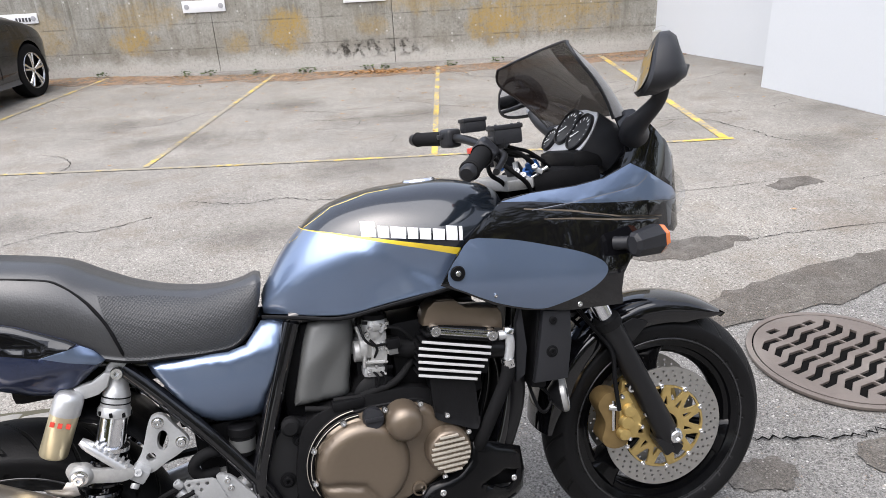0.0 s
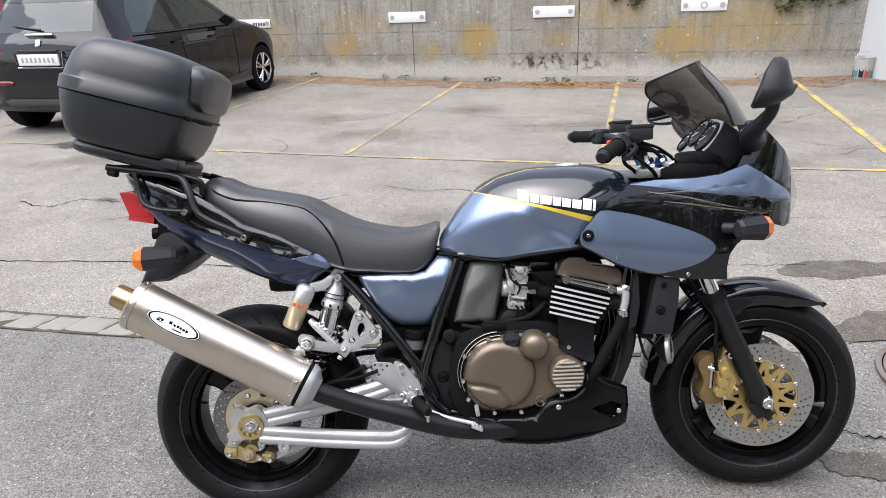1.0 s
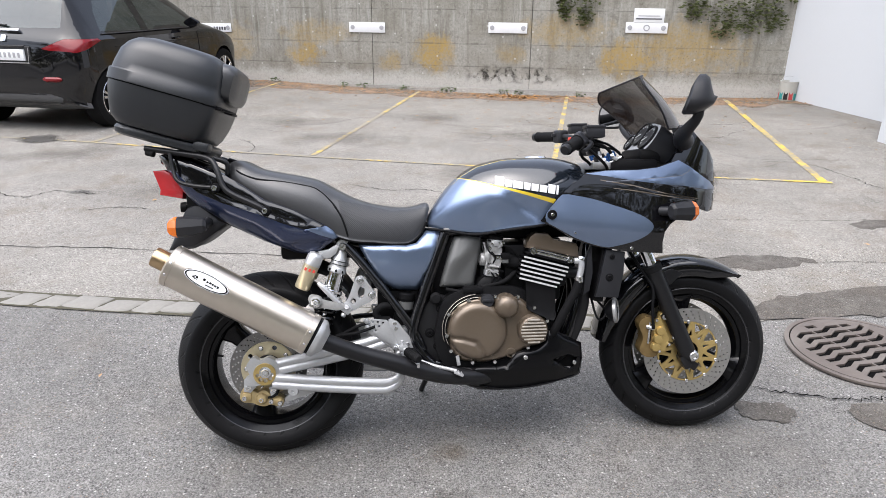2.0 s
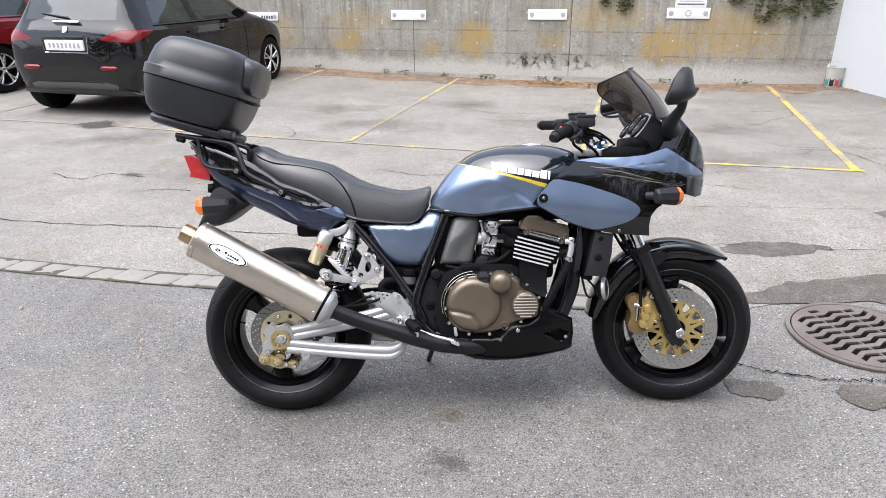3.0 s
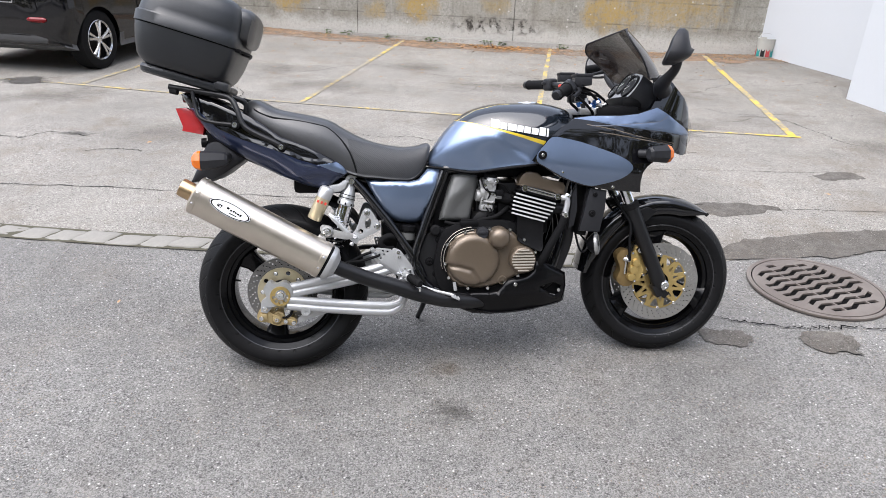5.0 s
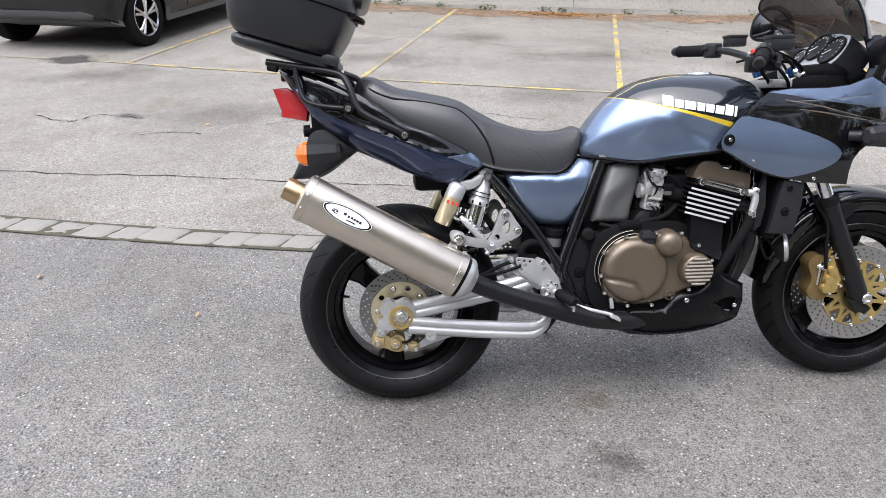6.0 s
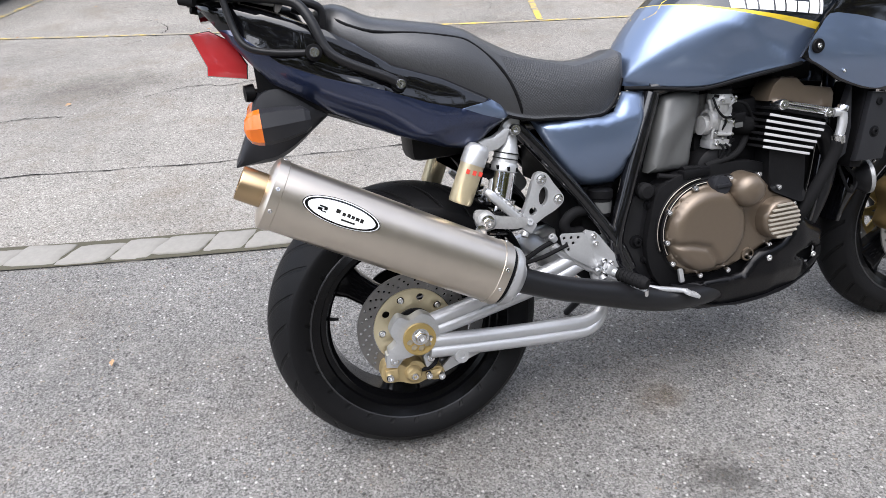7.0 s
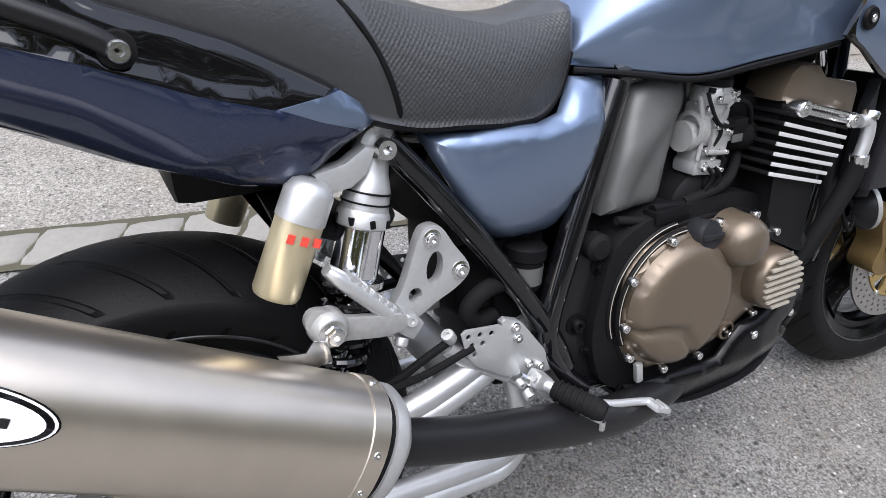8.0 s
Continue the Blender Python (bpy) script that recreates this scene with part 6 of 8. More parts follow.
for x, z in ((0.889, 0.681), (1.013, 0.648)):
    for s in (-1, 1):
        part("head_bolt", merge(turned([(0.006, 0.012), (0.0105, 0.012), (0.0125, 0.009), (0.0125, -0.02)], 20, (x, s * 0.158, z), (0, s, 0), close=False), knob((x, s * 0.162, z), (0, s, 0), 0.0062, 0.008)), STEEL, cyl, "bright union bolt")
part("oil_rail", mirrored(merge(tube([(0.889, -0.162, 0.678), (1.013, -0.162, 0.645)], 0.0042, 8, 1), tube([(0.892, -0.162, 0.687), (1.013, -0.162, 0.655)], 0.0035, 8, 1))), STEEL, cyl, "bright pipe")
hc_out = [(0.868, 0.69), (0.872, 0.706), (0.884, 0.728), (0.9, 0.738), (0.945, 0.734), (0.956, 0.722), (0.966, 0.714), (1.0, 0.708), (1.04, 0.7), (1.047, 0.686), (1.045, 0.652), (1.0, 0.663), (0.95, 0.675), (0.9, 0.686)]
part("head_cover", merge(slab(hc_out, -0.142, -0.075, (), 0.005), box(0.925, -0.105, 0.728, 0.045, 0.06, 0.02, 0.006, (0, 5, 0))), BRONZE, cyl, "bronze cam cover end")
part("head_cover", slab(hc_out, 0.075, 0.142, (), 0.005), BRONZE, cyl, "bronze cam cover end")
# added dark block in place of the head's far side
part("head_gap_block", box(0.955, 0, 0.69, 0.13, 0.15, 0.05, 0.01, (0, 15, 0)), DARK, cyl)
cov = [tuple(p) for p in crom([(0.6, 0.45), (0.607, 0.48), (0.634, 0.51), (0.677, 0.526), (0.73, 0.532), (0.785, 0.531), (0.84, 0.527), (0.893, 0.49), (0.937, 0.445), (0.947, 0.405), (0.935, 0.363), (0.872, 0.348), (0.82, 0.323), (0.748, 0.305), (0.682, 0.306), (0.638, 0.317), (0.609, 0.355), (0.597, 0.4)], 4, True)]
ec = part("engine_cover", sheet(cov, dome(-0.125, 0.026, 0.016), 0.011, (), 0.0), BRONZE, eng, "bronze engine side cover", 50)
part("gasket_rim", tube([(x, -0.127, z) for x, z in cov] + [(cov[0][0], -0.127, cov[0][1])], 0.006, 8, 1), ENGINE, ec)
clu = disc_ring(0.702, 0.418, 0.1, 56)


def clutch_y(x, z, d):
    y = -0.15 - 0.026 * math.sqrt(max(0, 1 - (1 - min(d / 0.03, 1)) ** 2))
    p, g = Vector((x, z)), 1.0
    way = [Vector(q) for q in ((0.59, 0.401), (0.65, 0.394), (0.695, 0.38), (0.715, 0.352), (0.732, 0.305))]
    for a, b in zip(way, way[1:]):
        t = max(0, min(1, (p - a).dot(b - a) / (b - a).length_squared))
        g = min(g, (p - (a + (b - a) * t)).length)
    return y + 0.009 * math.exp(-(g / 0.0075) ** 2)


part("clutch_cover", sheet(clu, clutch_y, 0.0055), BRONZE, ec, "round bronze clutch cover with a pressed groove", 60)
part("cover_boss", turned([(0.0001, 0.034), (0.022, 0.032), (0.034, 0.022), (0.0395, 0.008), (0.041, -0.03)], 36, (0.797, -0.165, 0.50), (0, -1, 0), close=False), BRONZE, ec, "domed bronze boss")
part("round_cover", turned([(0.0001, 0.02), (0.042, 0.02), (0.047, 0.016), (0.05, 0.004), (0.052, -0.03)], 44, (0.884, -0.165, 0.417), (0, -1, 0), close=False), BRONZE, ec, "round bronze cover")
for k in range(8):
    zz = 0.417 + (k - 3.5) * 0.0108
    hw = math.sqrt(max(0, 0.043 ** 2 - (zz - 0.417) ** 2))
    part("rib", box(0.884, -0.187, zz, 2 * hw, 0.007, 0.0048, 0.0012), RIBMETAL, ec, "pale machined rib")
part("oil_filler", merge(turned([(0.0001, 0.012), (0.02, 0.011), (0.023, 0.004), (0.023, -0.02)], 28, (0.735, -0.155, 0.518), (0, -1, 0.2), close=False), box(0.735, -0.168, 0.52, 0.038, 0.008, 0.008, 0.002)), PLASTIC, ec, "black oil filler cap")
for x, z in ((0.604, 0.476), (0.672, 0.521), (0.762, 0.531), (0.838, 0.528), (0.893, 0.489), (0.936, 0.442), (0.871, 0.352), (0.822, 0.327), (0.757, 0.309), (0.682, 0.31), (0.61, 0.352), (0.597, 0.405)):
    part("cover_bolt", knob((x, -0.148, z), (0, -1, 0), 0.0068, 0.01, 12), STEEL, ec, "bright cover bolt")
for k in range(3):
    R = 0.109 + 0.008 * k
    arc = [(0.702 + R * math.cos(a), -0.142 + 0.011 * k, 0.418 + R * math.sin(a)) for a in np.linspace(radians(88 + 4 * k), radians(205 - 6 * k), 26)]
    part("case_step", tube(arc, 0.0048, 8, 1), ENGINE, ec, "black stepped casing rim")
    # thin pale tube paints the highlight along the machined step
    part("step_edge", tube([(x - 0.001, y - 0.0042, z + 0.0015) for x, y, z in arc], 0.0009, 5, 1), RIBMETAL, ec, "bright machined edge with painted highlight")
part("sight_glass", turned([(0.012, 0.006), (0.016, 0.005), (0.017, 0)], 24, (0.812, -0.15, 0.338), (0, -1, 0), close=False), BRONZE, ec)
part("starter_housing", turned([(0.0001, 0.1), (0.04, 0.1), (0.052, 0.09), (0.055, 0.0), (0.055, -0.1)], 36, (0.755, -0.02, 0.545), (0, -1, 0), close=False), ENGINE, eng, "black starter housing")
for k in range(3):
    part("case_rib", tube([(0.617 - 0.006 * k, -0.118 + 0.004 * k, 0.49 + 0.006 * k), (0.645 - 0.004 * k, -0.118 + 0.004 * k, 0.52 + 0.008 * k), (0.7, -0.118 + 0.004 * k, 0.538 + 0.009 * k)], 0.0045, 8), ENGINE, eng)
part("clutch_lifter", merge(box(0.69, -0.12, 0.55, 0.07, 0.03, 0.02, 0.006), tube([(0.66, -0.12, 0.56), (0.74, -0.12, 0.555)], 0.008, 8, 1)), DARK, eng)

# -- cooling --
cp = part("coolant_pipe", tube([(1.026, -0.165, 0.645), (1.046, -0.168, 0.643), (1.048, -0.17, 0.62), (1.04, -0.17, 0.585)], 0.0105, 12, 4), CAST, moto, "silver coolant pipe")
part("banjo_bolt", knob((1.047, -0.168, 0.648), (0.3, 0, 1), 0.013, 0.012), STEEL, cp)
part("fitting", merge(turned([(0.011, 0.0), (0.0145, 0.002), (0.0145, 0.02), (0.011, 0.022)], 18, (1.041, -0.17, 0.572), (-0.1, 0, 1))), STEEL, cp)
part("coolant_hose", tube([(1.041, -0.17, 0.583), (1.03, -0.168, 0.545), (0.995, -0.16, 0.475), (0.965, -0.145, 0.41), (0.95, -0.12, 0.37)], 0.0145, 14), RUBBER, moto, "black coolant hose")
rad = part("radiator", merge(box(1.13, 0, 0.6, 0.035, 0.3, 0.2, 0.006, (0, 10, 0))), DARK, moto, "black radiator core")
part("radiator_shroud", mirrored(slab([(1.135, 0.68), (1.2, 0.67), (1.196, 0.6), (1.178, 0.515), (1.098, 0.52), (1.112, 0.575)], -0.145, -0.165, (), 0.005)), PLASTIC, rad, "black radiator side shroud")
part("bolt", merge(knob((1.146, -0.164, 0.585), (0, -1, 0), 0.009, 0.006), turned([(0.009, 0.002), (0.014, 0.001), (0.014, 0)], 20, (1.146, -0.164, 0.585), (0, -1, 0), close=False)), DARK, rad)
part("bolt", knob((1.155, -0.164, 0.655), (0, -1, 0), 0.009, 0.005), DARK, rad)
part("blade", slab([(1.075, 0.66), (1.09, 0.7), (1.094, 0.60), (1.083, 0.54), (1.06, 0.525)], -0.13, -0.15, (), 0.003), PLASTIC, rad)
hn = part("horn", turned([(0.0001, 0.015), (0.01, 0.016), (0.012, 0.012), (0.036, 0.012), (0.042, 0.008), (0.043, 0.0), (0.035, -0.012), (0.015, -0.03)], 32, (1.178, -0.115, 0.463), (0.9, -0.42, 0.1), close=False), SATIN, moto, "round black horn")
part("rim", turned([(0.034, 0.012), (0.036, 0.0145), (0.0425, 0.011), (0.044, 0.002), (0.041, 0.002)], 32, (1.178, -0.115, 0.463), (0.9, -0.42, 0.1)), CARB, hn, "dull silver horn rim")
part("bracket", tube([(1.1, -0.11, 0.51), (1.112, -0.13, 0.45), (1.13, -0.13, 0.435), (1.15, -0.12, 0.46), (1.12, -0.115, 0.5)], 0.004, 8), DARK, hn)
for k, y in enumerate((-0.105, -0.035, 0.035, 0.105)):
    part("exhaust_header", tube([(1.015, y, 0.6), (1.06, y, 0.585), (1.075, y, 0.5), (1.05, y * 0.9, 0.4), (1.0, y * 0.7, 0.3), (0.9, y * 0.5 - 0.02, 0.262), (0.7, y * 0.4 - 0.05, 0.26)], 0.02, 14), SATIN, moto, "black exhaust header")

# -- belly pan --
bp_out = [(0.612, 0.298), (0.638, 0.291), (0.691, 0.294), (0.762, 0.294), (0.794, 0.297), (0.81, 0.317), (0.834, 0.342), (0.87, 0.349), (0.905, 0.354), (0.93, 0.373), (0.938, 0.409), (0.959, 0.412), (1.031, 0.371), (1.07, 0.35), (1.074, 0.294), (1.074, 0.233), (1.05, 0.222), (0.922, 0.207), (0.778, 0.198), (0.707, 0.203), (0.672, 0.217), (0.646, 0.23), (0.611, 0.243)]
vent = [tuple(p) for p in [(0.955, 0.305), (0.98, 0.312), (1.02, 0.314), (1.052, 0.3), (1.045, 0.276), (1.03, 0.262), (1.005, 0.272), (0.985, 0.292)]]


def pan_y(x, z, d):
    w = interp(x, [(0.6, 0.15), (0.75, 0.168), (0.88, 0.17), (0.98, 0.15), (1.08, 0.105)])
    return -(w - 0.5 * max(0, 0.285 - z) - 0.12 * max(0, z - 0.34) - 0.01 * max(0, 1 - d / 0.012) ** 2)


pan = part("belly_pan", mirrored(sheet(bp_out, pan_y, 0.012, (vent,), 0.006)), mat("worn_gloss_black", (0.003, 0.003, 0.0035), 0.22, scale=50, var=0.3, dust=0.004, spec=0.2), moto, "gloss black belly pan with a cut-out", 50)
part("pan_floor", hull([[(x, 0, zb), (x, -w, zb + 0.004), (x, -w, zb + 0.012), (x, 0, zb + 0.008)] for x, zb, w in ((0.64, 0.236, 0.12), (0.78, 0.2, 0.125), (0.92, 0.208, 0.125), (1.05, 0.224, 0.085))], 4, 2), SATIN, pan)
part("vent_lining", slab([(0.95, 0.31), (1.06, 0.31), (1.05, 0.26), (0.98, 0.27)], -0.07, -0.09, (), 0.002), DARK, pan)
for x, z, y in ((0.859, 0.324, -0.168), (0.652, 0.265, -0.148), (1.043, 0.283, -0.105)):
    for s in (-1, 1):
        part("bolt", knob((x, s * -y, z), (0, s, 0), 0.0075, 0.006, 12), STEEL, pan, "bright screw")

# -- exhaust --
MA, MB = Vector((-0.262, -0.232, 0.682)), Vector((0.170, -0.228, 0.437))
MD = (MB - MA).normalized()
MU = Vector((0, 1, 0)).cross(MD).normalized() * -1
if MU.z < 0:
    MU = -MU


def can_ring(t, ru, ry, n=40):
    c = MA.lerp(MB, t)
    out = []
    for q in np.linspace(0, 2 * math.pi, n, endpoint=False):
        cu, cy = math.cos(q), math.sin(q)
        out.append(c + MU * ru * math.copysign(abs(cu) ** 0.88, cu) + Vector((0, 1, 0)) * ry * math.copysign(abs(cy) ** 0.88, cy))
    return out


mf = part("silencer", skin([can_ring(t, 0.0645, 0.06) for t in (0.03, 0.5, 0.975)]), TITAN, moto, "satin titanium silencer", 50)
part("rear_cap", skin([can_ring(t, r, r * 0.925) for t, r in ((0.002, 0.045), (0.007, 0.055), (0.014, 0.0625), (0.02, 0.0665), (0.055, 0.0665), (0.057, 0.0648))]), TITAN, mf, "steel end cap with rivets")
part("front_band", skin([can_ring(t, r, r * 0.925) for t, r in ((0.945, 0.0648), (0.947, 0.0662), (0.985, 0.0662), (0.987, 0.062))]), TITAN, mf, "riveted band")
part("front_gap", skin([can_ring(t, r, r * 0.925) for t, r in ((0.975, 0.06), (1.012, 0.0585))]), DARK, mf)
part("front_cone", skin([can_ring(t, r, r * 0.925) for t, r in ((1.004, 0.056), (1.007, 0.0622), (1.03, 0.0618), (1.045, 0.057), (1.06, 0.045), (1.08, 0.034))]), CAST, mf, "polished steel cone")
for t in (0.037, 0.965):
    for q in np.linspace(0, 2 * math.pi, 10, endpoint=False):
        c = MA.lerp(MB, t) + MU * 0.0662 * math.cos(q) + Vector((0, 0.0615 * math.sin(q), 0))
        nrm = (MU * math.cos(q) + Vector((0, math.sin(q), 0))).normalized()
        part("rivet", knob(c - nrm * 0.001, nrm, 0.0042, 0.0028, 10, 0.3), STEEL, mf)
tp = MA + MD * 0.004
part("tail_pipe", turned([(0.027, -0.047), (0.0305, -0.048), (0.0315, -0.044), (0.0315, 0.02), (0.027, 0.02)], 36, tp, MD), BRASS, mf, "heat-tinted brassy outlet")
part("bore", turned([(0.0001, -0.01), (0.027, -0.01), (0.0272, 0.0), (0.0001, 0.0)], 30, tp, MD, close=False), DARK, mf)


def oval_badge(ku, kd, lift):
    c = MA.lerp(MB, 0.275) + MU * 0.017
    rows = []
    for rr in (0.0, 0.2, 0.4, 0.6, 0.8, 1.0):
        row = []
        for q in np.linspace(0, 2 * math.pi, 40, endpoint=False):
            p = c + MD * kd * rr * math.cos(q) + MU * ku * rr * math.sin(q)
            u = (p - MA).dot(MU)
            cu = min(0.99, abs(u) / 0.0645) ** (1 / 0.88)
            y = -(0.06 * (max(0.0, 1 - cu * cu)) ** 0.44 + lift)
            row.append(Vector((p.x, MA.lerp(MB, 0.275).y + y, p.z)))
        rows.append(row)
    return skin(rows, True, False)


part("badge_border", oval_badge(0.0236, 0.073, 0.001), BLACK, mf, "black oval badge border")
part("badge", oval_badge(0.0226, 0.0712, 0.0016), WHITE, mf, "pale oval maker's badge")
part("badge_ring", oval_badge(0.0212, 0.0688, 0.0022), BLACK, mf)
part("badge_face", oval_badge(0.0182, 0.0634, 0.0028), WHITE, mf)
for k, (du, dv, lu, lv) in enumerate(((-0.036, 0.002, 0.012, 0.003), (-0.04, -0.003, 0.008, 0.005), (-0.03, 0.0, 0.006, 0.006), (-0.033, -0.006, 0.01, 0.002), (-0.008, 0.002, 0.008, 0.009), (0.0035, 0.0005, 0.006, 0.006), (0.0125, 0.001, 0.006, 0.007), (0.0205, 0.0005, 0.006, 0.006), (0.029, 0.0, 0.007, 0.006), (0.0375, -0.0005, 0.006, 0.008), (0.014, -0.0095, 0.026, 0.003))):
    c = MA.lerp(MB, 0.275) + MU * (0.017 + dv) + MD * du
    u = (c - MA).dot(MU)
    y = -(0.06 * (1 - (min(0.99, abs(u) / 0.0645)) ** (2 / 0.88)) ** 0.44 + 0.0034)
    b = box(0, 0, 0, lu, 0.0016, lv, 0)
    m = Matrix((MD, Vector((0, 1, 0)), MU)).transposed().to_4x4()
    m.translation = Vector((c.x, -0.23 + y, c.z))
    part("badge_mark", moved(b, m), BLACK, mf)
part("link_pipe", tube([(0.19, -0.227, 0.425), (0.215, -0.222, 0.412), (0.31, -0.208, 0.37), (0.413, -0.195, 0.334), (0.5, -0.182, 0.302), (0.6, -0.165, 0.272), (0.72, -0.13, 0.255), (0.8, -0.08, 0.25)], [0.026, 0.0265, 0.027, 0.029, 0.03, 0.0285, 0.028, 0.03], 20), SATIN, moto, "satin black exhaust link pipe")

# -- swing arm and rear brake --
sw = new("swing_arm")
sw.parent = moto
tagged(sw, "silver braced swing arm")
for s in (-1, 1):
    for dz in (0.012, -0.012):
        part("arm_tube", tube([(0.02, s * 0.13, 0.312 + dz), (0.15, s * 0.128, 0.336 + dz), (0.3, s * 0.122, 0.366 + dz), (0.4, s * 0.108, 0.392 + dz), (0.47, s * 0.085, 0.405 + dz)], 0.0165, 14, 3), ALU, sw)
        part("brace_tube", tube([(0.02, s * 0.14, 0.272 + dz), (0.2, s * 0.138, 0.252 + dz), (0.36, s * 0.135, 0.238 + dz), (0.405, s * 0.134, 0.24 + dz * 0.9), (0.435, s * 0.128, 0.258 + dz * 0.5), (0.445, s * 0.118, 0.3), (0.44, s * 0.1, 0.36)], 0.0155, 14, 4), ALU, sw, "silver lower brace tube")
    part("axle_plate", slab([tuple(p) for p in crom([(-0.062, 0.322), (-0.05, 0.345), (-0.036, 0.354), (-0.016, 0.343), (0.012, 0.352), (0.036, 0.336), (0.044, 0.31), (0.04, 0.285), (0.018, 0.266), (-0.012, 0.262), (-0.04, 0.258), (-0.066, 0.262), (-0.07, 0.28), (-0.052, 0.296)], 4, True)], s * 0.115, s * 0.147, (), 0.006), CAST, sw, "silver axle plate")
    ad = part("adjuster", merge(slab(disc_ring(-0.002, 0.299, 0.036, 40), s * 0.148, s * 0.156, [disc_ring(-0.002 + 0.022 * math.cos(a), 0.299 + 0.022 * math.sin(a), 0.0075, 12) for a in (radians(190), radians(232), radians(275), radians(318), radians(355))], 0.002)), GOLD, sw, "gold eccentric chain adjuster")
    part("axle", merge(knob((0.0, s * 0.154, 0.305), (0, s, 0), 0.0135, 0.014, 6, 0.5), turned([(0.006, 0.004), (0.019, 0.003), (0.019, 0)], 24, (0.0, s * 0.153, 0.305), (0, s, 0), close=False)), STEEL, ad)
    part("bobbin", turned([(0.0001, 0.007), (0.0055, 0.007), (0.0065, 0.012), (0.0155, 0.012), (0.0185, 0.003), (0.012, 0.0), (0.012, -0.03)], 24, (0.087, s * 0.143, 0.238), (0, s, 0), close=False), CAST, sw, "silver paddock stand bobbin")
part("cross_brace", tube([(0.36, -0.12, 0.38), (0.36, 0.12, 0.38)], 0.03, 16, 1), ALU, sw)
rc = part("rear_caliper", merge(slab([tuple(p) for p in crom([(-0.09, 0.226), (-0.078, 0.243), (-0.05, 0.237), (-0.034, 0.226), (-0.018, 0.236), (0.0, 0.23), (0.012, 0.214), (0.03, 0.214), (0.048, 0.204), (0.047, 0.182), (0.03, 0.18), (0.008, 0.186), (-0.01, 0.181), (-0.03, 0.184), (-0.052, 0.194), (-0.078, 0.197), (-0.09, 0.208)], 4, True)], -0.075, -0.122, (), 0.007), turned([(0.0001, 0.014), (0.014, 0.013), (0.019, 0.006), (0.02, 0.0)], 24, (-0.02, -0.121, 0.208), (0, -1, 0), close=False), box(0.03, -0.122, 0.198, 0.03, 0.012, 0.02, 0.005), box(-0.068, -0.122, 0.217, 0.03, 0.014, 0.026, 0.006)), SOILGOLD, moto, "pale gold rear brake caliper below the axle")
for x, z in ((-0.074, 0.214), (-0.02, 0.206), (0.012, 0.2), (0.04, 0.193)):
    part("bolt", knob((x, -0.128, z), (0, -1, 0), 0.0085, 0.012, 12), STEEL, rc)
part("bracket", slab([(-0.075, 0.265), (-0.045, 0.275), (-0.035, 0.25), (-0.055, 0.23), (-0.078, 0.235)], -0.1, -0.128, (), 0.004), CAST, rc, "cast caliper bracket")
part("bracket", slab([(0.005, 0.245), (0.025, 0.262), (0.04, 0.24), (0.03, 0.215), (0.01, 0.215)], -0.1, -0.128, (), 0.004), CAST, rc, "cast caliper bracket")
for x, z in ((-0.06, 0.25), (0.022, 0.24)):
    part("bolt", knob((x, -0.127, z), (0, -1, 0), 0.0095, 0.008, 12), STEEL, rc)
part("torque_arm", slab([(0.05, 0.2), (0.09, 0.235), (0.18, 0.245), (0.25, 0.26), (0.25, 0.245), (0.18, 0.225), (0.1, 0.2), (0.055, 0.185)], -0.098, -0.106, (), 0.002), ALU, rc)
part("brake_hose", tube([(-0.02, -0.11, 0.205), (0.03, -0.13, 0.225), (0.06, -0.12, 0.3), (0.2, -0.13, 0.4), (0.3, -0.13, 0.42), (0.36, -0.135, 0.44)], 0.005, 8), RUBBER, moto, "black brake hose")
part("chain", tube([(0.0, 0.1, 0.385), (0.3, 0.1, 0.43), (0.55, 0.1, 0.44)], 0.009, 6, 1), DARK, moto, "drive chain")
part("sprocket", turned([(0.04, 0.0), (0.085, 0.0), (0.085, 0.006), (0.04, 0.006)], 44, (0, 0.097, 0), (0, 1, 0)), DARK, rw)

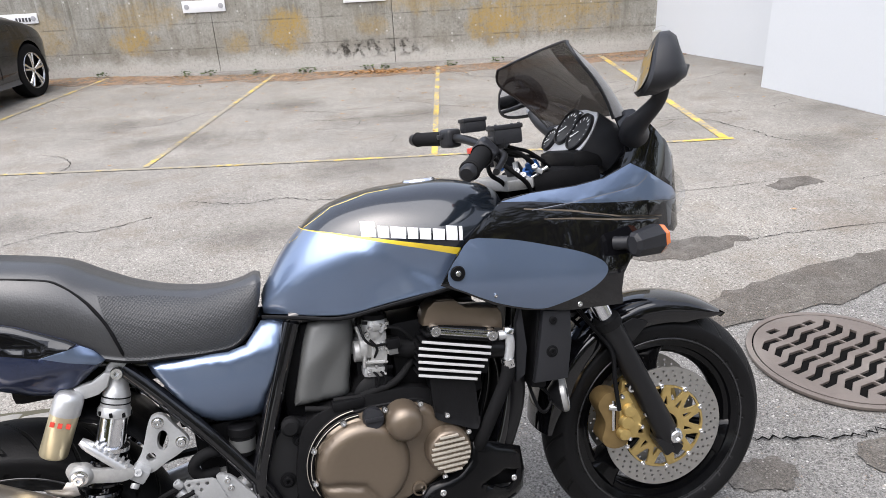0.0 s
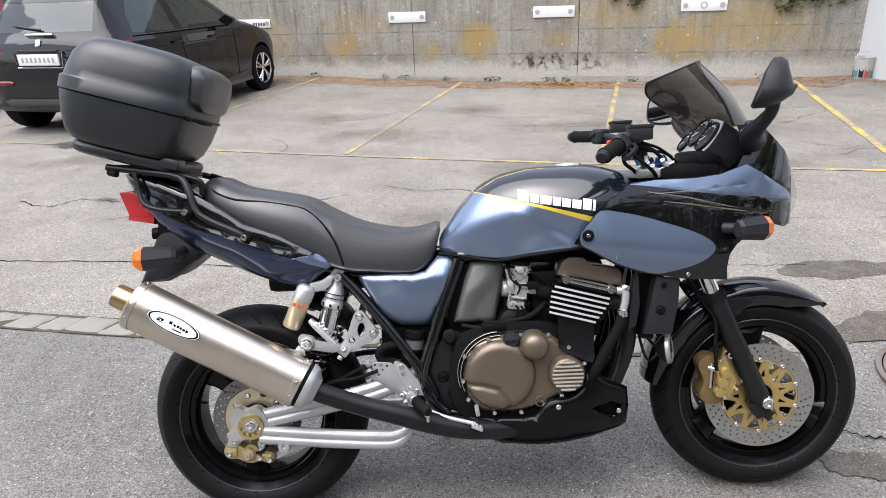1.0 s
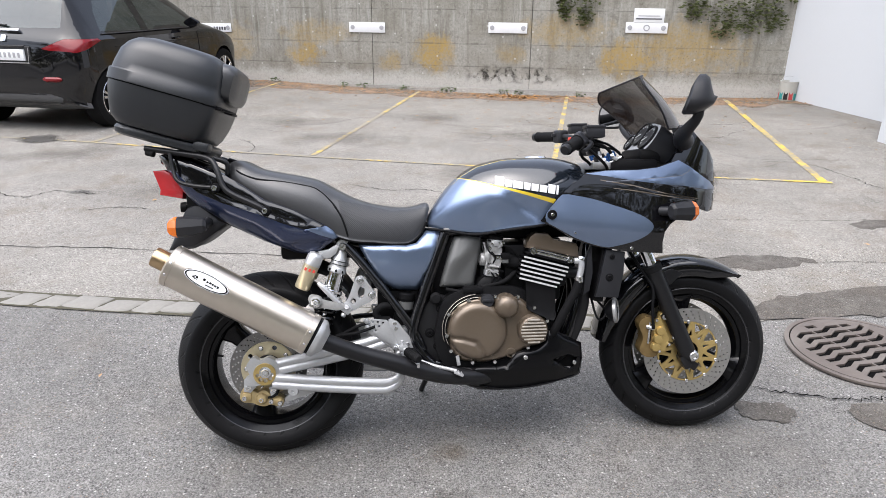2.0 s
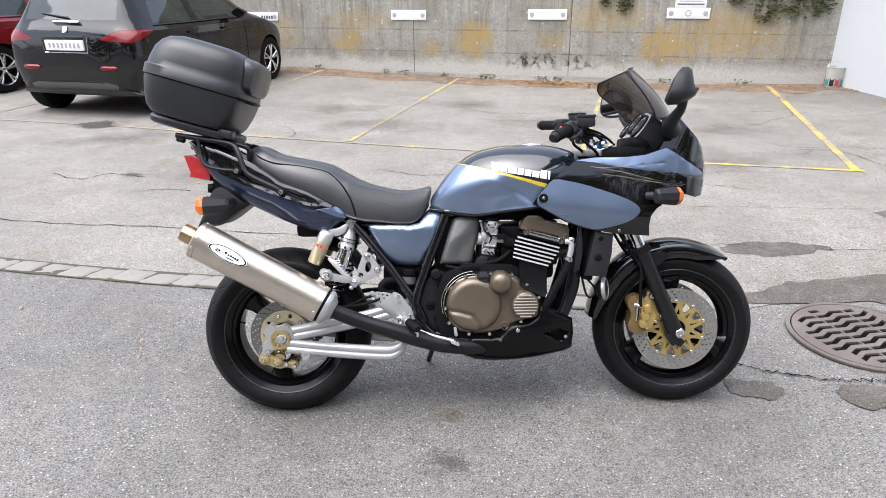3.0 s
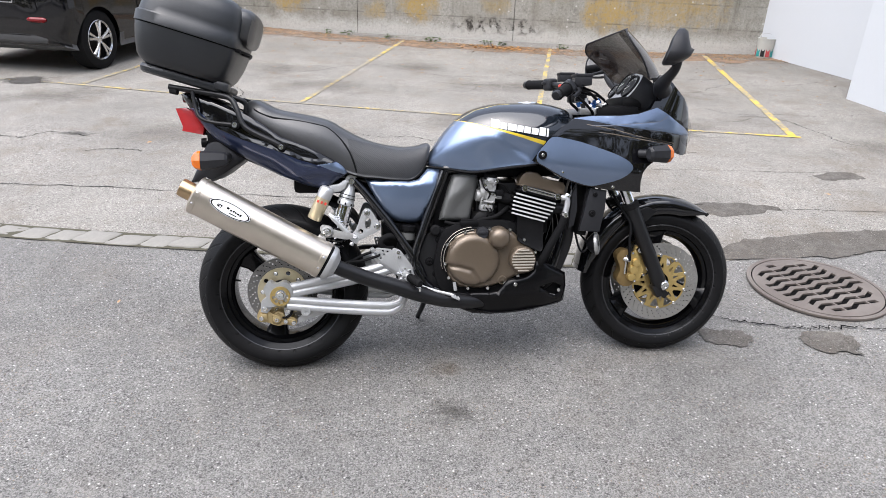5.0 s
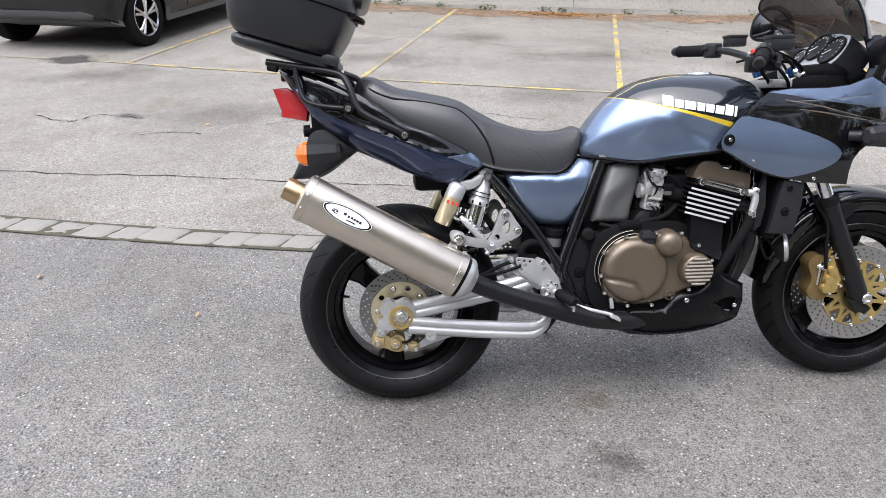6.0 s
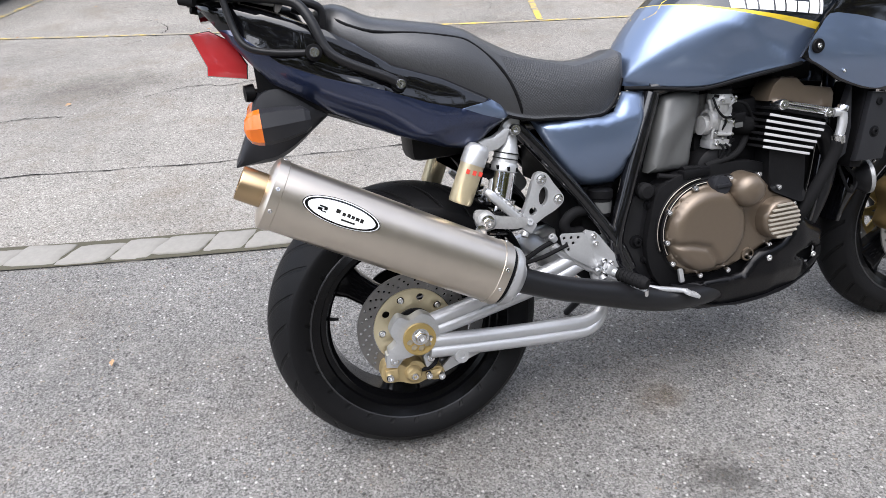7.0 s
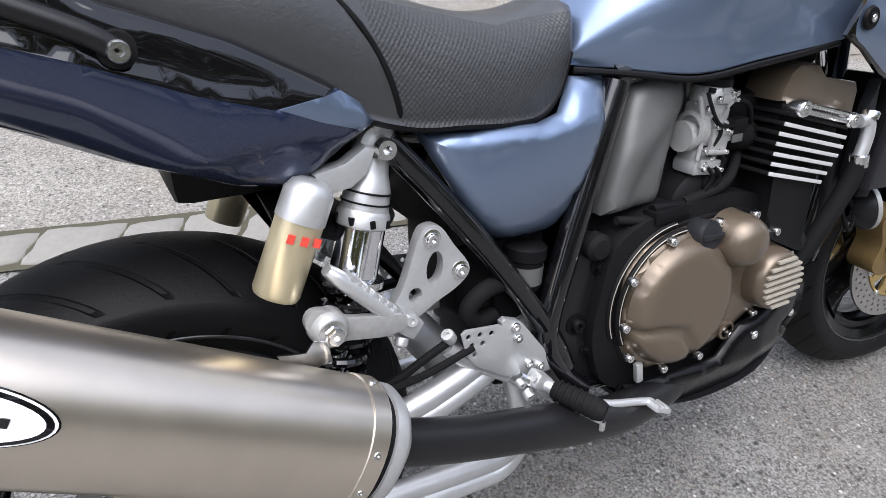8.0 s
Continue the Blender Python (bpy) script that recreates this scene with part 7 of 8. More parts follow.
# -- shocks --
for s in (-1, 1):
    a, b = Vector((0.262, s * 0.095, 0.708)), Vector((0.165, s * 0.118, 0.375))
    ax = (b - a).normalized()
    sh = part("shock_absorber", merge(turned([(0.008, -0.013), (0.0225, -0.013), (0.0245, -0.009), (0.0245, 0.009), (0.0225, 0.013), (0.008, 0.013)], 28, a, (0, 1, 0)), tube([a + ax * 0.014, a + ax * 0.03, a + ax * 0.05, a + ax * 0.075], [0.018, 0.02, 0.026, 0.0275], 24, 2)), CAST, moto, "twin shock absorber with a remote reservoir")
    part("mount_bolt", merge(knob(a + Vector((0, s * 0.012, 0)), (0, s, 0), 0.0125, 0.022, 20, 0.4)), STEEL, sh, "domed bright bolt")
    part("preload_collar", tube([a + ax * 0.072, a + ax * 0.077, a + ax * 0.09, a + ax * 0.092], [0.0275, 0.0305, 0.0305, 0.028], 28, 1), CAST, sh)
    # slightly proud dark rings and blocks paint the shade of grooves and slots
    for d0 in (0.052, 0.064):
        part("adjuster_groove", turned([(0.0262, -0.0012), (0.0285, -0.0008), (0.0285, 0.0008), (0.0262, 0.0012)], 28, a + ax * d0, ax), DARK, sh)
    for q in range(8):
        n1 = ax.orthogonal().normalized()
        n1.rotate(Matrix.Rotation(q * math.pi / 4, 3, ax))
        part("collar_slot", moved(box(0, 0, 0, 0.006, 0.006, 0.009, 0.001), Matrix.Translation(a + ax * 0.084 + n1 * 0.0295)), DARK, sh)
    part("body", tube([a + ax * 0.09, a + ax * 0.15], 0.0275, 28, 1), CHROME, sh, "chromed damper body")
    part("spring_seat", tube([a + ax * 0.148, a + ax * 0.15, a + ax * 0.158, a + ax * 0.161], [0.029, 0.036, 0.036, 0.032], 28, 1), STEEL, sh)
    up = ax.orthogonal().normalized()
    sd = ax.cross(up)
    coil = [a + ax * (0.162 + 0.15 * t) + (up * math.cos(2 * math.pi * 7 * t) + sd * math.sin(2 * math.pi * 7 * t)) * 0.029 for t in np.linspace(0, 1, 120)]
    part("spring", tube(coil, 0.0058, 8, 1), BLACK, sh, "black coil spring")
    part("rod", tube([a + ax * 0.15, a + ax * 0.33], 0.009, 14, 1), CHROME, sh)
    part("lower_eye", merge(turned([(0.007, -0.014), (0.019, -0.014), (0.019, 0.014), (0.007, 0.014)], 24, b, (0, 1, 0)), tube([b - ax * 0.015, b - ax * 0.04], 0.026, 20, 1)), SATIN, sh)
    r0, r1 = Vector((0.176, s * 0.128, 0.684)), Vector((0.125, s * 0.128, 0.574))
    rd = (r1 - r0).normalized()
    part("reservoir", tube([r0 + rd * 0.035, r0 + rd * 0.116, r0 + rd * 0.121], [0.0255, 0.0255, 0.0235], 30, 1), PALEGOLD, sh, "pale gold remote reservoir")
    part("reservoir_cap", tube([r0 - rd * 0.008, r0 - rd * 0.004, r0 + rd * 0.006, r0 + rd * 0.036], [0.012, 0.021, 0.0262, 0.0266], 30, 1), CAST, sh, "silver reservoir cap")
    part("bridge", slab([(0.18, 0.694), (0.195, 0.668), (0.222, 0.672), (0.24, 0.684), (0.252, 0.71), (0.24, 0.715), (0.215, 0.7)], s * 0.1, s * 0.124, (), 0.006), CAST, sh)
    for k in range(3):
        p = r0 + rd * 0.05
        part("mark", box(p.x - 0.012 + 0.013 * k, s * 0.1545 - s * 0.0022 * abs(k - 1), p.z - 0.002 - 0.005 * (k - 1), 0.0075, 0.0016, 0.0095, 0, (0, 25, 0)), RED, sh, "red decal block")

# -- rider and pillion foot controls --
for s in (-1, 1):
    oval = [(0.318 + 0.0105 * math.cos(a) + 0.004 * math.sin(a), 0.554 + 0.0205 * math.sin(a) - 0.003 * math.cos(a)) for a in np.linspace(0, 2 * math.pi, 20, endpoint=False)]
    hang = [tuple(p) for p in crom([(0.299, 0.598), (0.311, 0.608), (0.328, 0.604), (0.345, 0.578), (0.364, 0.55), (0.363, 0.534), (0.345, 0.52), (0.316, 0.507), (0.29, 0.493), (0.266, 0.495), (0.258, 0.512), (0.272, 0.532), (0.283, 0.556)], 3, True)]
    bk = part("footrest_hanger", slab(hang, s * 0.102, s * 0.118, [disc_ring(0.291, 0.525, 0.009, 14), oval], 0.004), CAST, moto, "silver pillion footrest hanger")
    for x, z in ((0.315, 0.592), (0.352, 0.543)):
        part("bolt", merge(knob((x, s * 0.117, z), (0, s, 0), 0.0085, 0.008, 14), turned([(0.008, 0.003), (0.012, 0.002), (0.012, 0)], 18, (x, s * 0.117, z), (0, s, 0), close=False)), STEEL, bk)
    pg = part("pillion_footrest", hull([[(x, 0, -h), (x, -w, -h * 0.6), (x, -w, h * 0.6), (x, 0, h)] for x, w, h in ((0, 0.01, 0.01), (0.02, 0.013, 0.01), (0.075, 0.0135, 0.0095), (0.092, 0.007, 0.007))], 3, 3), CAST, bk, "ribbed folding footrest")
    for k in range(7):
        part("rib", box(0.014 + 0.0095 * k, 0, 0.0095, 0.0045, 0.024, 0.006, 0.001), CAST, pg)
    pg.matrix_basis = Matrix.Translation((0.256, s * 0.138, 0.512)) @ Matrix.Rotation(radians(180 + 47), 4, "Y") @ Matrix.Rotation(radians(180), 4, "X") @ Matrix.Diagonal((1.22, 1, 1, 1))
    part("pivot", merge(box(0.268, s * 0.13, 0.503, 0.034, 0.034, 0.026, 0.005, (0, 40, 0)), knob((0.27, s * 0.145, 0.51), (0, s, 0.3), 0.008, 0.008), knob((0.26, s * 0.142, 0.488), (-0.4, s * 0.4, -0.8), 0.008, 0.01)), CAST, bk)
    if s < 0:
        hb = part("silencer_hanger", merge(slab([tuple(p) for p in crom([(0.147, 0.545), (0.156, 0.556), (0.176, 0.552), (0.195, 0.538), (0.23, 0.53), (0.26, 0.524), (0.264, 0.508), (0.24, 0.502), (0.205, 0.508), (0.188, 0.511), (0.172, 0.508), (0.158, 0.516), (0.15, 0.53)], 3, True)], -0.14, -0.152, (), 0.004), turned([(0.0001, 0.012), (0.016, 0.012), (0.021, 0.006), (0.022, -0.012)], 28, (0.172, -0.15, 0.531), (0, -1, 0), close=False)), CARB, bk, "dull cast silencer bracket")
        part("bolt", merge(knob((0.172, -0.162, 0.531), (0, -1, 0), 0.0105, 0.014, 6, 0.4), turned([(0.009, 0.003), (0.015, 0.002), (0.015, 0)], 24, (0.172, -0.162, 0.531), (0, -1, 0), close=False)), STEEL, hb)
        part("strap", slab([(0.15, 0.53), (0.165, 0.525), (0.168, 0.5), (0.15, 0.498), (0.115, 0.515), (0.11, 0.525), (0.14, 0.518)], -0.162, -0.166, (), 0.001), STEEL, hb)
    hp = part("heel_plate", slab([(0.343, 0.462), (0.349, 0.467), (0.398, 0.461), (0.405, 0.456), (0.433, 0.378), (0.428, 0.374), (0.408, 0.379), (0.363, 0.41), (0.351, 0.427)], s * 0.131, s * 0.135, [disc_ring(x, z, 0.0036, 8) for x, z in ((0.353, 0.456), (0.37, 0.4545), (0.387, 0.452), (0.358, 0.4425), (0.374, 0.441), (0.362, 0.428))], 0.0015), CAST, moto, "drilled silver heel plate")
    part("inner_plate", slab([(0.405, 0.459), (0.412, 0.463), (0.432, 0.455), (0.44, 0.447), (0.499, 0.366), (0.494, 0.36), (0.44, 0.362), (0.405, 0.376), (0.41, 0.41)], s * 0.118, s * 0.13, (), 0.003), CAST, hp)
    for x, z in ((0.426, 0.447), (0.43, 0.43), (0.449, 0.384), (0.467, 0.375)):
        part("bolt", merge(knob((x, s * 0.128, z), (0, s, 0), 0.0068, 0.007, 14), turned([(0.007, 0.002), (0.0095, 0.001), (0.0095, 0)], 16, (x, s * 0.128, z), (0, s, 0), close=False)), STEEL, hp)
    pa, pb = Vector((0.462, s * 0.168, 0.362)), Vector((0.497, s * 0.228, 0.349))
    pdir = (pb - pa).normalized()
    ft = part("footrest", tube([pa - pdir * 0.03, pa, pb], [0.008, 0.009, 0.009], 12, 1), CAST, moto, "folding rider footrest")
    part("rubber", tube([pa, pa + pdir * 0.006, pa.lerp(pb, 0.5), pb - pdir * 0.006, pb + pdir * 0.004], [0.0105, 0.0135, 0.0145, 0.015, 0.0115], 14, 2), RUBBER, ft, "ribbed black rubber")
    for k in range(7):
        c = pa.lerp(pb, 0.12 + 0.125 * k)
        part("rib", turned([(0.0135, -0.0022), (0.0158, -0.0012), (0.0158, 0.0012), (0.0135, 0.0022)], 14, c, pdir), RUBBER, ft)
    part("peg_plate", tube([pa + Vector((0, 0, -0.013)), pb + Vector((0, 0, -0.015))], 0.005, 8, 1), CAST, ft)
    part("feeler", knob(pb + Vector((0.0, 0, -0.014)), (0, 0, -1), 0.005, 0.014), STEEL, ft)
    part("joint", merge(box(0.452, s * 0.15, 0.368, 0.026, 0.026, 0.022, 0.005, (0, 35, 0)), tube([(0.44, s * 0.155, 0.378), (0.466, s * 0.158, 0.352)], 0.0055, 8, 1), knob((0.436, s * 0.145, 0.352), (0, s, -0.4), 0.008, 0.012), knob((0.425, s * 0.142, 0.37), (0, s, -0.2), 0.006, 0.01)), CAST, ft)
pd = part("brake_pedal", tube([(0.45, -0.145, 0.352), (0.49, -0.165, 0.332), (0.545, -0.182, 0.314), (0.6, -0.186, 0.3), (0.625, -0.188, 0.293)], [0.008, 0.0075, 0.0065, 0.0058, 0.006], 10), CAST, moto, "silver rear brake pedal")
part("pad", merge(box(0.63, -0.198, 0.288, 0.032, 0.026, 0.008, 0.002, (0, 25, 0)), *[box(0.63 + 0.011 * i * math.cos(0.44), -0.198, 0.293 - 0.011 * i * math.sin(0.44), 0.004, 0.024, 0.004, 0.0005, (0, 25, 0)) for i in (-1, 0, 1)]), CAST, pd, "knurled tip")
part("pedal_spring", tube([(0.43, -0.14, 0.375), (0.45, -0.15, 0.36), (0.47, -0.15, 0.35)], 0.006, 8), STEEL, pd)
part("stop", box(0.634, -0.15, 0.318, 0.012, 0.01, 0.034, 0.003, (0, -8, 0)), CAST, moto)
part("rear_master_cylinder", merge(tube([(0.33, -0.118, 0.44), (0.35, -0.12, 0.42), (0.42, -0.12, 0.37)], 0.011, 12, 2), knob((0.335, -0.12, 0.452), (-0.5, -0.3, 0.8), 0.009, 0.014), tube([(0.42, -0.118, 0.372), (0.44, -0.118, 0.352)], 0.008, 10, 1)), CAST, moto, "silver rear master cylinder")
part("hydraulic_line", tube([(0.335, -0.12, 0.45), (0.3, -0.125, 0.44), (0.25, -0.12, 0.415), (0.2, -0.1, 0.4)], 0.0055, 8), RUBBER, moto)
part("breather_hose", tube([(0.44, -0.1, 0.5), (0.39, -0.115, 0.505), (0.365, -0.115, 0.485), (0.375, -0.11, 0.46), (0.41, -0.1, 0.455)], 0.012, 12), RUBBER, moto, "looped black hose")
part("rear_hugger", hull([[(x, 0, z), (x, -0.09, z - 0.01), (x, -0.1, z - 0.03), (x, -0.095, z - 0.02), (x, 0, z + 0.006)] for x, z in ((0.14, 0.66), (0.2, 0.64), (0.26, 0.6), (0.3, 0.54))], 3, 2), DARK, moto, "black inner mudguard")
part("side_stand", tube([(0.56, 0.13, 0.28), (0.55, 0.2, 0.17), (0.53, 0.285, 0.085)], [0.014, 0.011, 0.01], 12, 3), SATIN, moto, "black side stand")

# ---- parked cars ----
CARGLASS = glass_mat("dark_car_glass", (0.012, 0.02, 0.018), 0.88, 0.015)
# laminated panes mirror the sky from several faces
for key, value in (("Specular IOR Level", 0.6), ("Coat Weight", 0.7), ("Coat IOR", 1.5)):
    CARGLASS.node_tree.nodes["Principled BSDF"].inputs[key].default_value = value
CARBLACK = mat("black_car_paint", (0.004, 0.004, 0.005), 0.04, 0.0, rvar=0.02, scale=400, spec=0.5, coat=0.15)
CARLAMP = mat("dark_red_lamp", (0.15, 0.006, 0.009), 0.1, coat=0.2, spec=0.3, scale=60)
CARRED = mat("red_car_paint", (0.2, 0.012, 0.014), 0.16, 0.2, coat=1.0, rvar=0.03, scale=400)
CARTRIM = mat("black_car_trim", (0.018, 0.018, 0.019), 0.5)
CARGREY = mat("grey_bumper_plastic", (0.06, 0.06, 0.062), 0.55)
PLATEW = mat("white_number_plate", (0.75, 0.76, 0.76), 0.4)


def separated(bm, slot):
    """The faces of one material slot as a mesh of their own."""
    b2 = bm.copy()
    bmesh.ops.delete(b2, geom=[f for f in b2.faces if f.material_index != slot], context="FACES")
    for f in b2.faces:
        f.material_index = 0
    return b2


def car(paint, m, label):
    c = thing("car", label, "car", m, group="parked cars")
    st = []
    for x, zb, ys, yw, zs, ye, ze, zr in ((0.0, 0.40, 0.58, 0.62, 0.74, 0.5, 0.80, 0.83), (0.05, 0.3, 0.7, 0.77, 0.84, 0.64, 0.92, 0.955), (0.16, 0.25, 0.79, 0.845, 0.92, 0.66, 1.03, 1.07), (0.3, 0.22, 0.83, 0.865, 0.96, 0.61, 1.22, 1.27), (0.42, 0.2, 0.84, 0.87, 0.965, 0.565, 1.36, 1.41),
                                          (0.6, 0.2, 0.845, 0.872, 0.965, 0.555, 1.415, 1.46), (1.2, 0.2, 0.845, 0.87, 0.955, 0.56, 1.435, 1.48), (1.9, 0.2, 0.845, 0.865, 0.945, 0.565, 1.41, 1.455), (2.4, 0.2, 0.845, 0.862, 0.935, 0.6, 1.26, 1.31), (2.85, 0.2, 0.84, 0.86, 0.925, 0.67, 1.02, 1.06), (3.3, 0.2, 0.82, 0.84, 0.84, 0.66, 0.91, 0.96),
                                          (3.65, 0.22, 0.74, 0.77, 0.72, 0.58, 0.79, 0.84), (3.87, 0.26, 0.6, 0.62, 0.6, 0.45, 0.66, 0.68), (3.95, 0.34, 0.45, 0.46, 0.5, 0.35, 0.54, 0.55)):
        if x < 0.6:
            x += 0.14 * (1 - x / 0.6)
        st.append([(x, 0, zb), (x, -ys * 0.93, zb), (x, -ys, zb + 0.06), (x, -yw, 0.58), (x, -yw * 0.985, zs - 0.06), (x, -yw * 0.95, zs), (x, -(ye + 0.02), ze - 0.03), (x, -ye * 0.9, ze), (x, -ye * 0.5, zr - 0.012), (x, 0, zr)])
    bm = hull(st, 5, 3)
    side_w = [[(0.62, 1.01), (0.7, 1.2), (0.86, 1.385), (1.35, 1.395), (1.35, 0.985)], [(1.42, 0.985), (1.42, 1.395), (1.85, 1.375), (2.3, 1.17), (2.55, 0.99), (2.5, 0.97)]]
    arches = [disc_ring(0.63, 0.31, 0.35, 26), disc_ring(3.17, 0.31, 0.35, 26)]
    for pc, pn in (((0, -0.5, 0), (0, 1, 0)), ((0, 0.5, 0), (0, 1, 0)), ((0, 0, 1.06), (0, 0, 1)), ((0, 0, 1.34), (0, 0, 1)), ((0, 0.6, 1.06), (0, 1, 0.14)), ((0, -0.6, 1.06), (0, 1, -0.14)), ((0, 0.43, 0.865), (0, -0.4, 1)), ((0, -0.43, 0.865), (0, 0.4, 1)), ((0, 0.43, 0.865), (0, 0.2, 1)), ((0, -0.43, 0.865), (0, -0.2, 1))):
        bmesh.ops.bisect_plane(bm, geom=bm.verts[:] + bm.edges[:] + bm.faces[:], plane_co=pc, plane_no=pn, dist=1e-5)
    cut_zones(bm, [(w, 1) for w in side_w] + [([(0.08, 0.88), (0.2, 0.825), (0.3, 0.85), (0.53, 0.925), (0.51, 0.95), (0.3, 0.955), (0.2, 0.96), (0.14, 0.93)], 5)] + [(a, 4) for a in arches])
    for f in bm.faces:
        p = f.calc_center_median()
        if f.material_index == 1 and abs(p.y) < 0.5:
            f.material_index = 0
        ay = abs(p.y) - 0.43
        if f.material_index == 5 and (ay < 0 or p.z > 0.865 + 0.4 * ay or p.z < 0.865 - 0.2 * ay):
            f.material_index = 0
        if f.material_index == 4 and abs(p.y) < 0.45:
            f.material_index = 0
        if p.x < 0.52 and 1.06 < p.z < 1.34 and abs(p.y) < 0.6 - 0.14 * (p.z - 1.06) and f.normal.x < -0.3:
            f.material_index = 2
        if 2.3 < p.x < 2.84 and p.z > 1.02 and abs(p.y) < 0.6 and f.normal.z > 0.3:
            f.material_index = 3
    wins = [(separated(bm, k), n) for k, n in ((1, "side_window"), (2, "rear_window"), (3, "windscreen"), (5, "tail_lamp"))]
    bmesh.ops.delete(bm, geom=[f for f in bm.faces if f.material_index in (1, 2, 3, 4, 5)], context="FACES")
    for f in bm.faces:
        if f.calc_center_median().z < 0.3:
            f.material_index = 1
        else:
            f.material_index = 0
    skin_tree = BVHTree.FromBMesh(bm)
    body = part("body", bm, [paint, CARGREY], c, "", 35)
    for b, n in wins:
        bmesh.ops.translate(b, vec=(0, 0, -0.002), verts=b.verts)
        for s in (-1, 1) if n in ("side_window", "tail_lamp") else (0,):
            h = b.copy()
            if s:
                bmesh.ops.delete(h, geom=[f for f in h.faces if f.calc_center_median().y * s < 0], context="FACES")
            part(n, h, CARLAMP if n == "tail_lamp" else CARGLASS, c, "red wrap-around tail lamp" if n == "tail_lamp" else "dark glass", 35)
    part("floor_pan", box(1.95, 0, 0.55, 3.6, 1.1, 0.5, 0.05), CARTRIM, c)
    for wx in (0.63, 3.17):
        for s in (-1, 1):
            wh = part("wheel", turned([(0.2, -0.09), (0.27, -0.1), (0.305, -0.085), (0.312, -0.05), (0.312, 0.05), (0.305, 0.085), (0.27, 0.1), (0.2, 0.09)], 40, (wx, s * 0.755, 0.312), (0, 1, 0)), RUBBER, c, "black tyre")
            part("rim", turned([(0.0001, 0.055), (0.03, 0.06), (0.19, 0.03), (0.205, 0.085), (0.21, 0.09), (0.21, 0.0), (0.0001, 0.0)], 40, (wx, s * 0.755, 0.312), (0, s, 0), close=False), DARK, wh)
            for k in range(5):
                for dd in (-0.16, 0.16):
                    a = 2 * math.pi * k / 5 + 0.3
                    p0 = Vector((wx + 0.04 * math.cos(a), s * 0.835, 0.312 + 0.04 * math.sin(a)))
                    p1 = Vector((wx + 0.197 * math.cos(a + dd), s * 0.84, 0.312 + 0.197 * math.sin(a + dd)))
                    part("spoke", tube([p0, p0.lerp(p1, 0.5) + Vector((0, s * 0.006, 0)), p1], [0.016, 0.014, 0.018], 8, 2), STEEL, wh, "silver alloy spoke")
            part("rim_edge", turned([(0.195, 0.082), (0.207, 0.095), (0.213, 0.09), (0.205, 0.08)], 40, (wx, s * 0.755, 0.312), (0, s, 0)), STEEL, wh)
            part("hub_cap", turned([(0.0001, 0.09), (0.03, 0.088), (0.042, 0.078), (0.042, 0.05)], 20, (wx, s * 0.755, 0.312), (0, s, 0), close=False), STEEL, wh)
    for s in (-1, 1):
        part("reflector", tube(drape(skin_tree, [(0, s * y, 0.56) for y in np.linspace(0.4, 0.62, 8)], -1.0, 0, 0.002), [0.01] + [0.027] * 6 + [0.01], 8, 1), CARLAMP, c, "red bumper reflector")
        mr = part("door_mirror", hull([[(x, 0, -h), (x, -w, 0), (x, 0, h)] for x, w, h in ((0, 0.1, 0.065), (0.04, 0.11, 0.07), (0.1, 0.08, 0.05), (0.13, 0.02, 0.015))], 3, 4), paint, c, "body-coloured door mirror")
        mr.matrix_basis = Matrix.Translation((2.2, s * 0.95, 1.02))
        part("handle", box(1.25, s * 0.872, 0.86, 0.17, 0.03, 0.025, 0.008), paint, c)
        part("handle", box(2.0, s * 0.868, 0.85, 0.17, 0.03, 0.025, 0.008), paint, c)
        part("window_strip", tube([(0.6, s * 0.826, 0.985), (1.4, s * 0.83, 0.972), (2.5, s * 0.82, 0.955)], 0.006, 6), CARTRIM, c)
    plate = part("number_plate", box(0.13, 0, 0.8, 0.03, 0.5, 0.11, 0.006), PLATEW, c, "white number plate with plain dark bars")
    for k in range(8):
        part("bar", box(0.1142, -0.19 + 0.054 * k, 0.8, 0.004, 0.026, 0.05, 0), SIGNG, plate)
    part("plate_recess", merge(box(0.152, 0, 0.8, 0.03, 0.62, 0.17, 0.012), box(0.15, 0, 0.885, 0.05, 0.5, 0.02, 0.006)), CARTRIM, c, "black number plate recess")
    part("recess_lip", tube([(0.135, -0.3, 0.872), (0.132, -0.28, 0.722), (0.128, 0.28, 0.722), (0.135, 0.3, 0.872)], 0.006, 6, 1), CHROME, c, "bright lip round the plate recess")
    part("emblem", box(0.175, 0, 0.96, 0.014, 0.06, 0.07, 0.006, (0, 25, 0)), CHROME, c, "plain chrome emblem")
    part("tailgate_strip", box(0.225, 0, 1.03, 0.05, 0.34, 0.022, 0.005, (0, 40, 0)), CHROME, c, "chrome tailgate strip")
    part("rear_wiper", tube([(0.25, 0.0, 1.085), (0.262, 0.15, 1.1), (0.285, 0.36, 1.125)], 0.009, 8), CARTRIM, c)
    part("lower_bumper", hull([[(x, 0, zb), (x, -w, zb), (x, -w * 1.02, zt), (x, 0, zt)] for x, w, zb, zt in ((0.14, 0.45, 0.35, 0.41), (0.165, 0.56, 0.32, 0.41), (0.25, 0.6, 0.3, 0.37))], 3, 2), CARGREY, c, "dark grey lower bumper")
    seams = [(drape(skin_tree, [(0, y, 0.71 + 0.11 * (abs(y) / 0.55) ** 2) for y in np.linspace(-0.58, 0.58, 21)], -1.0, 0, 0.001), "bumper_joint")]
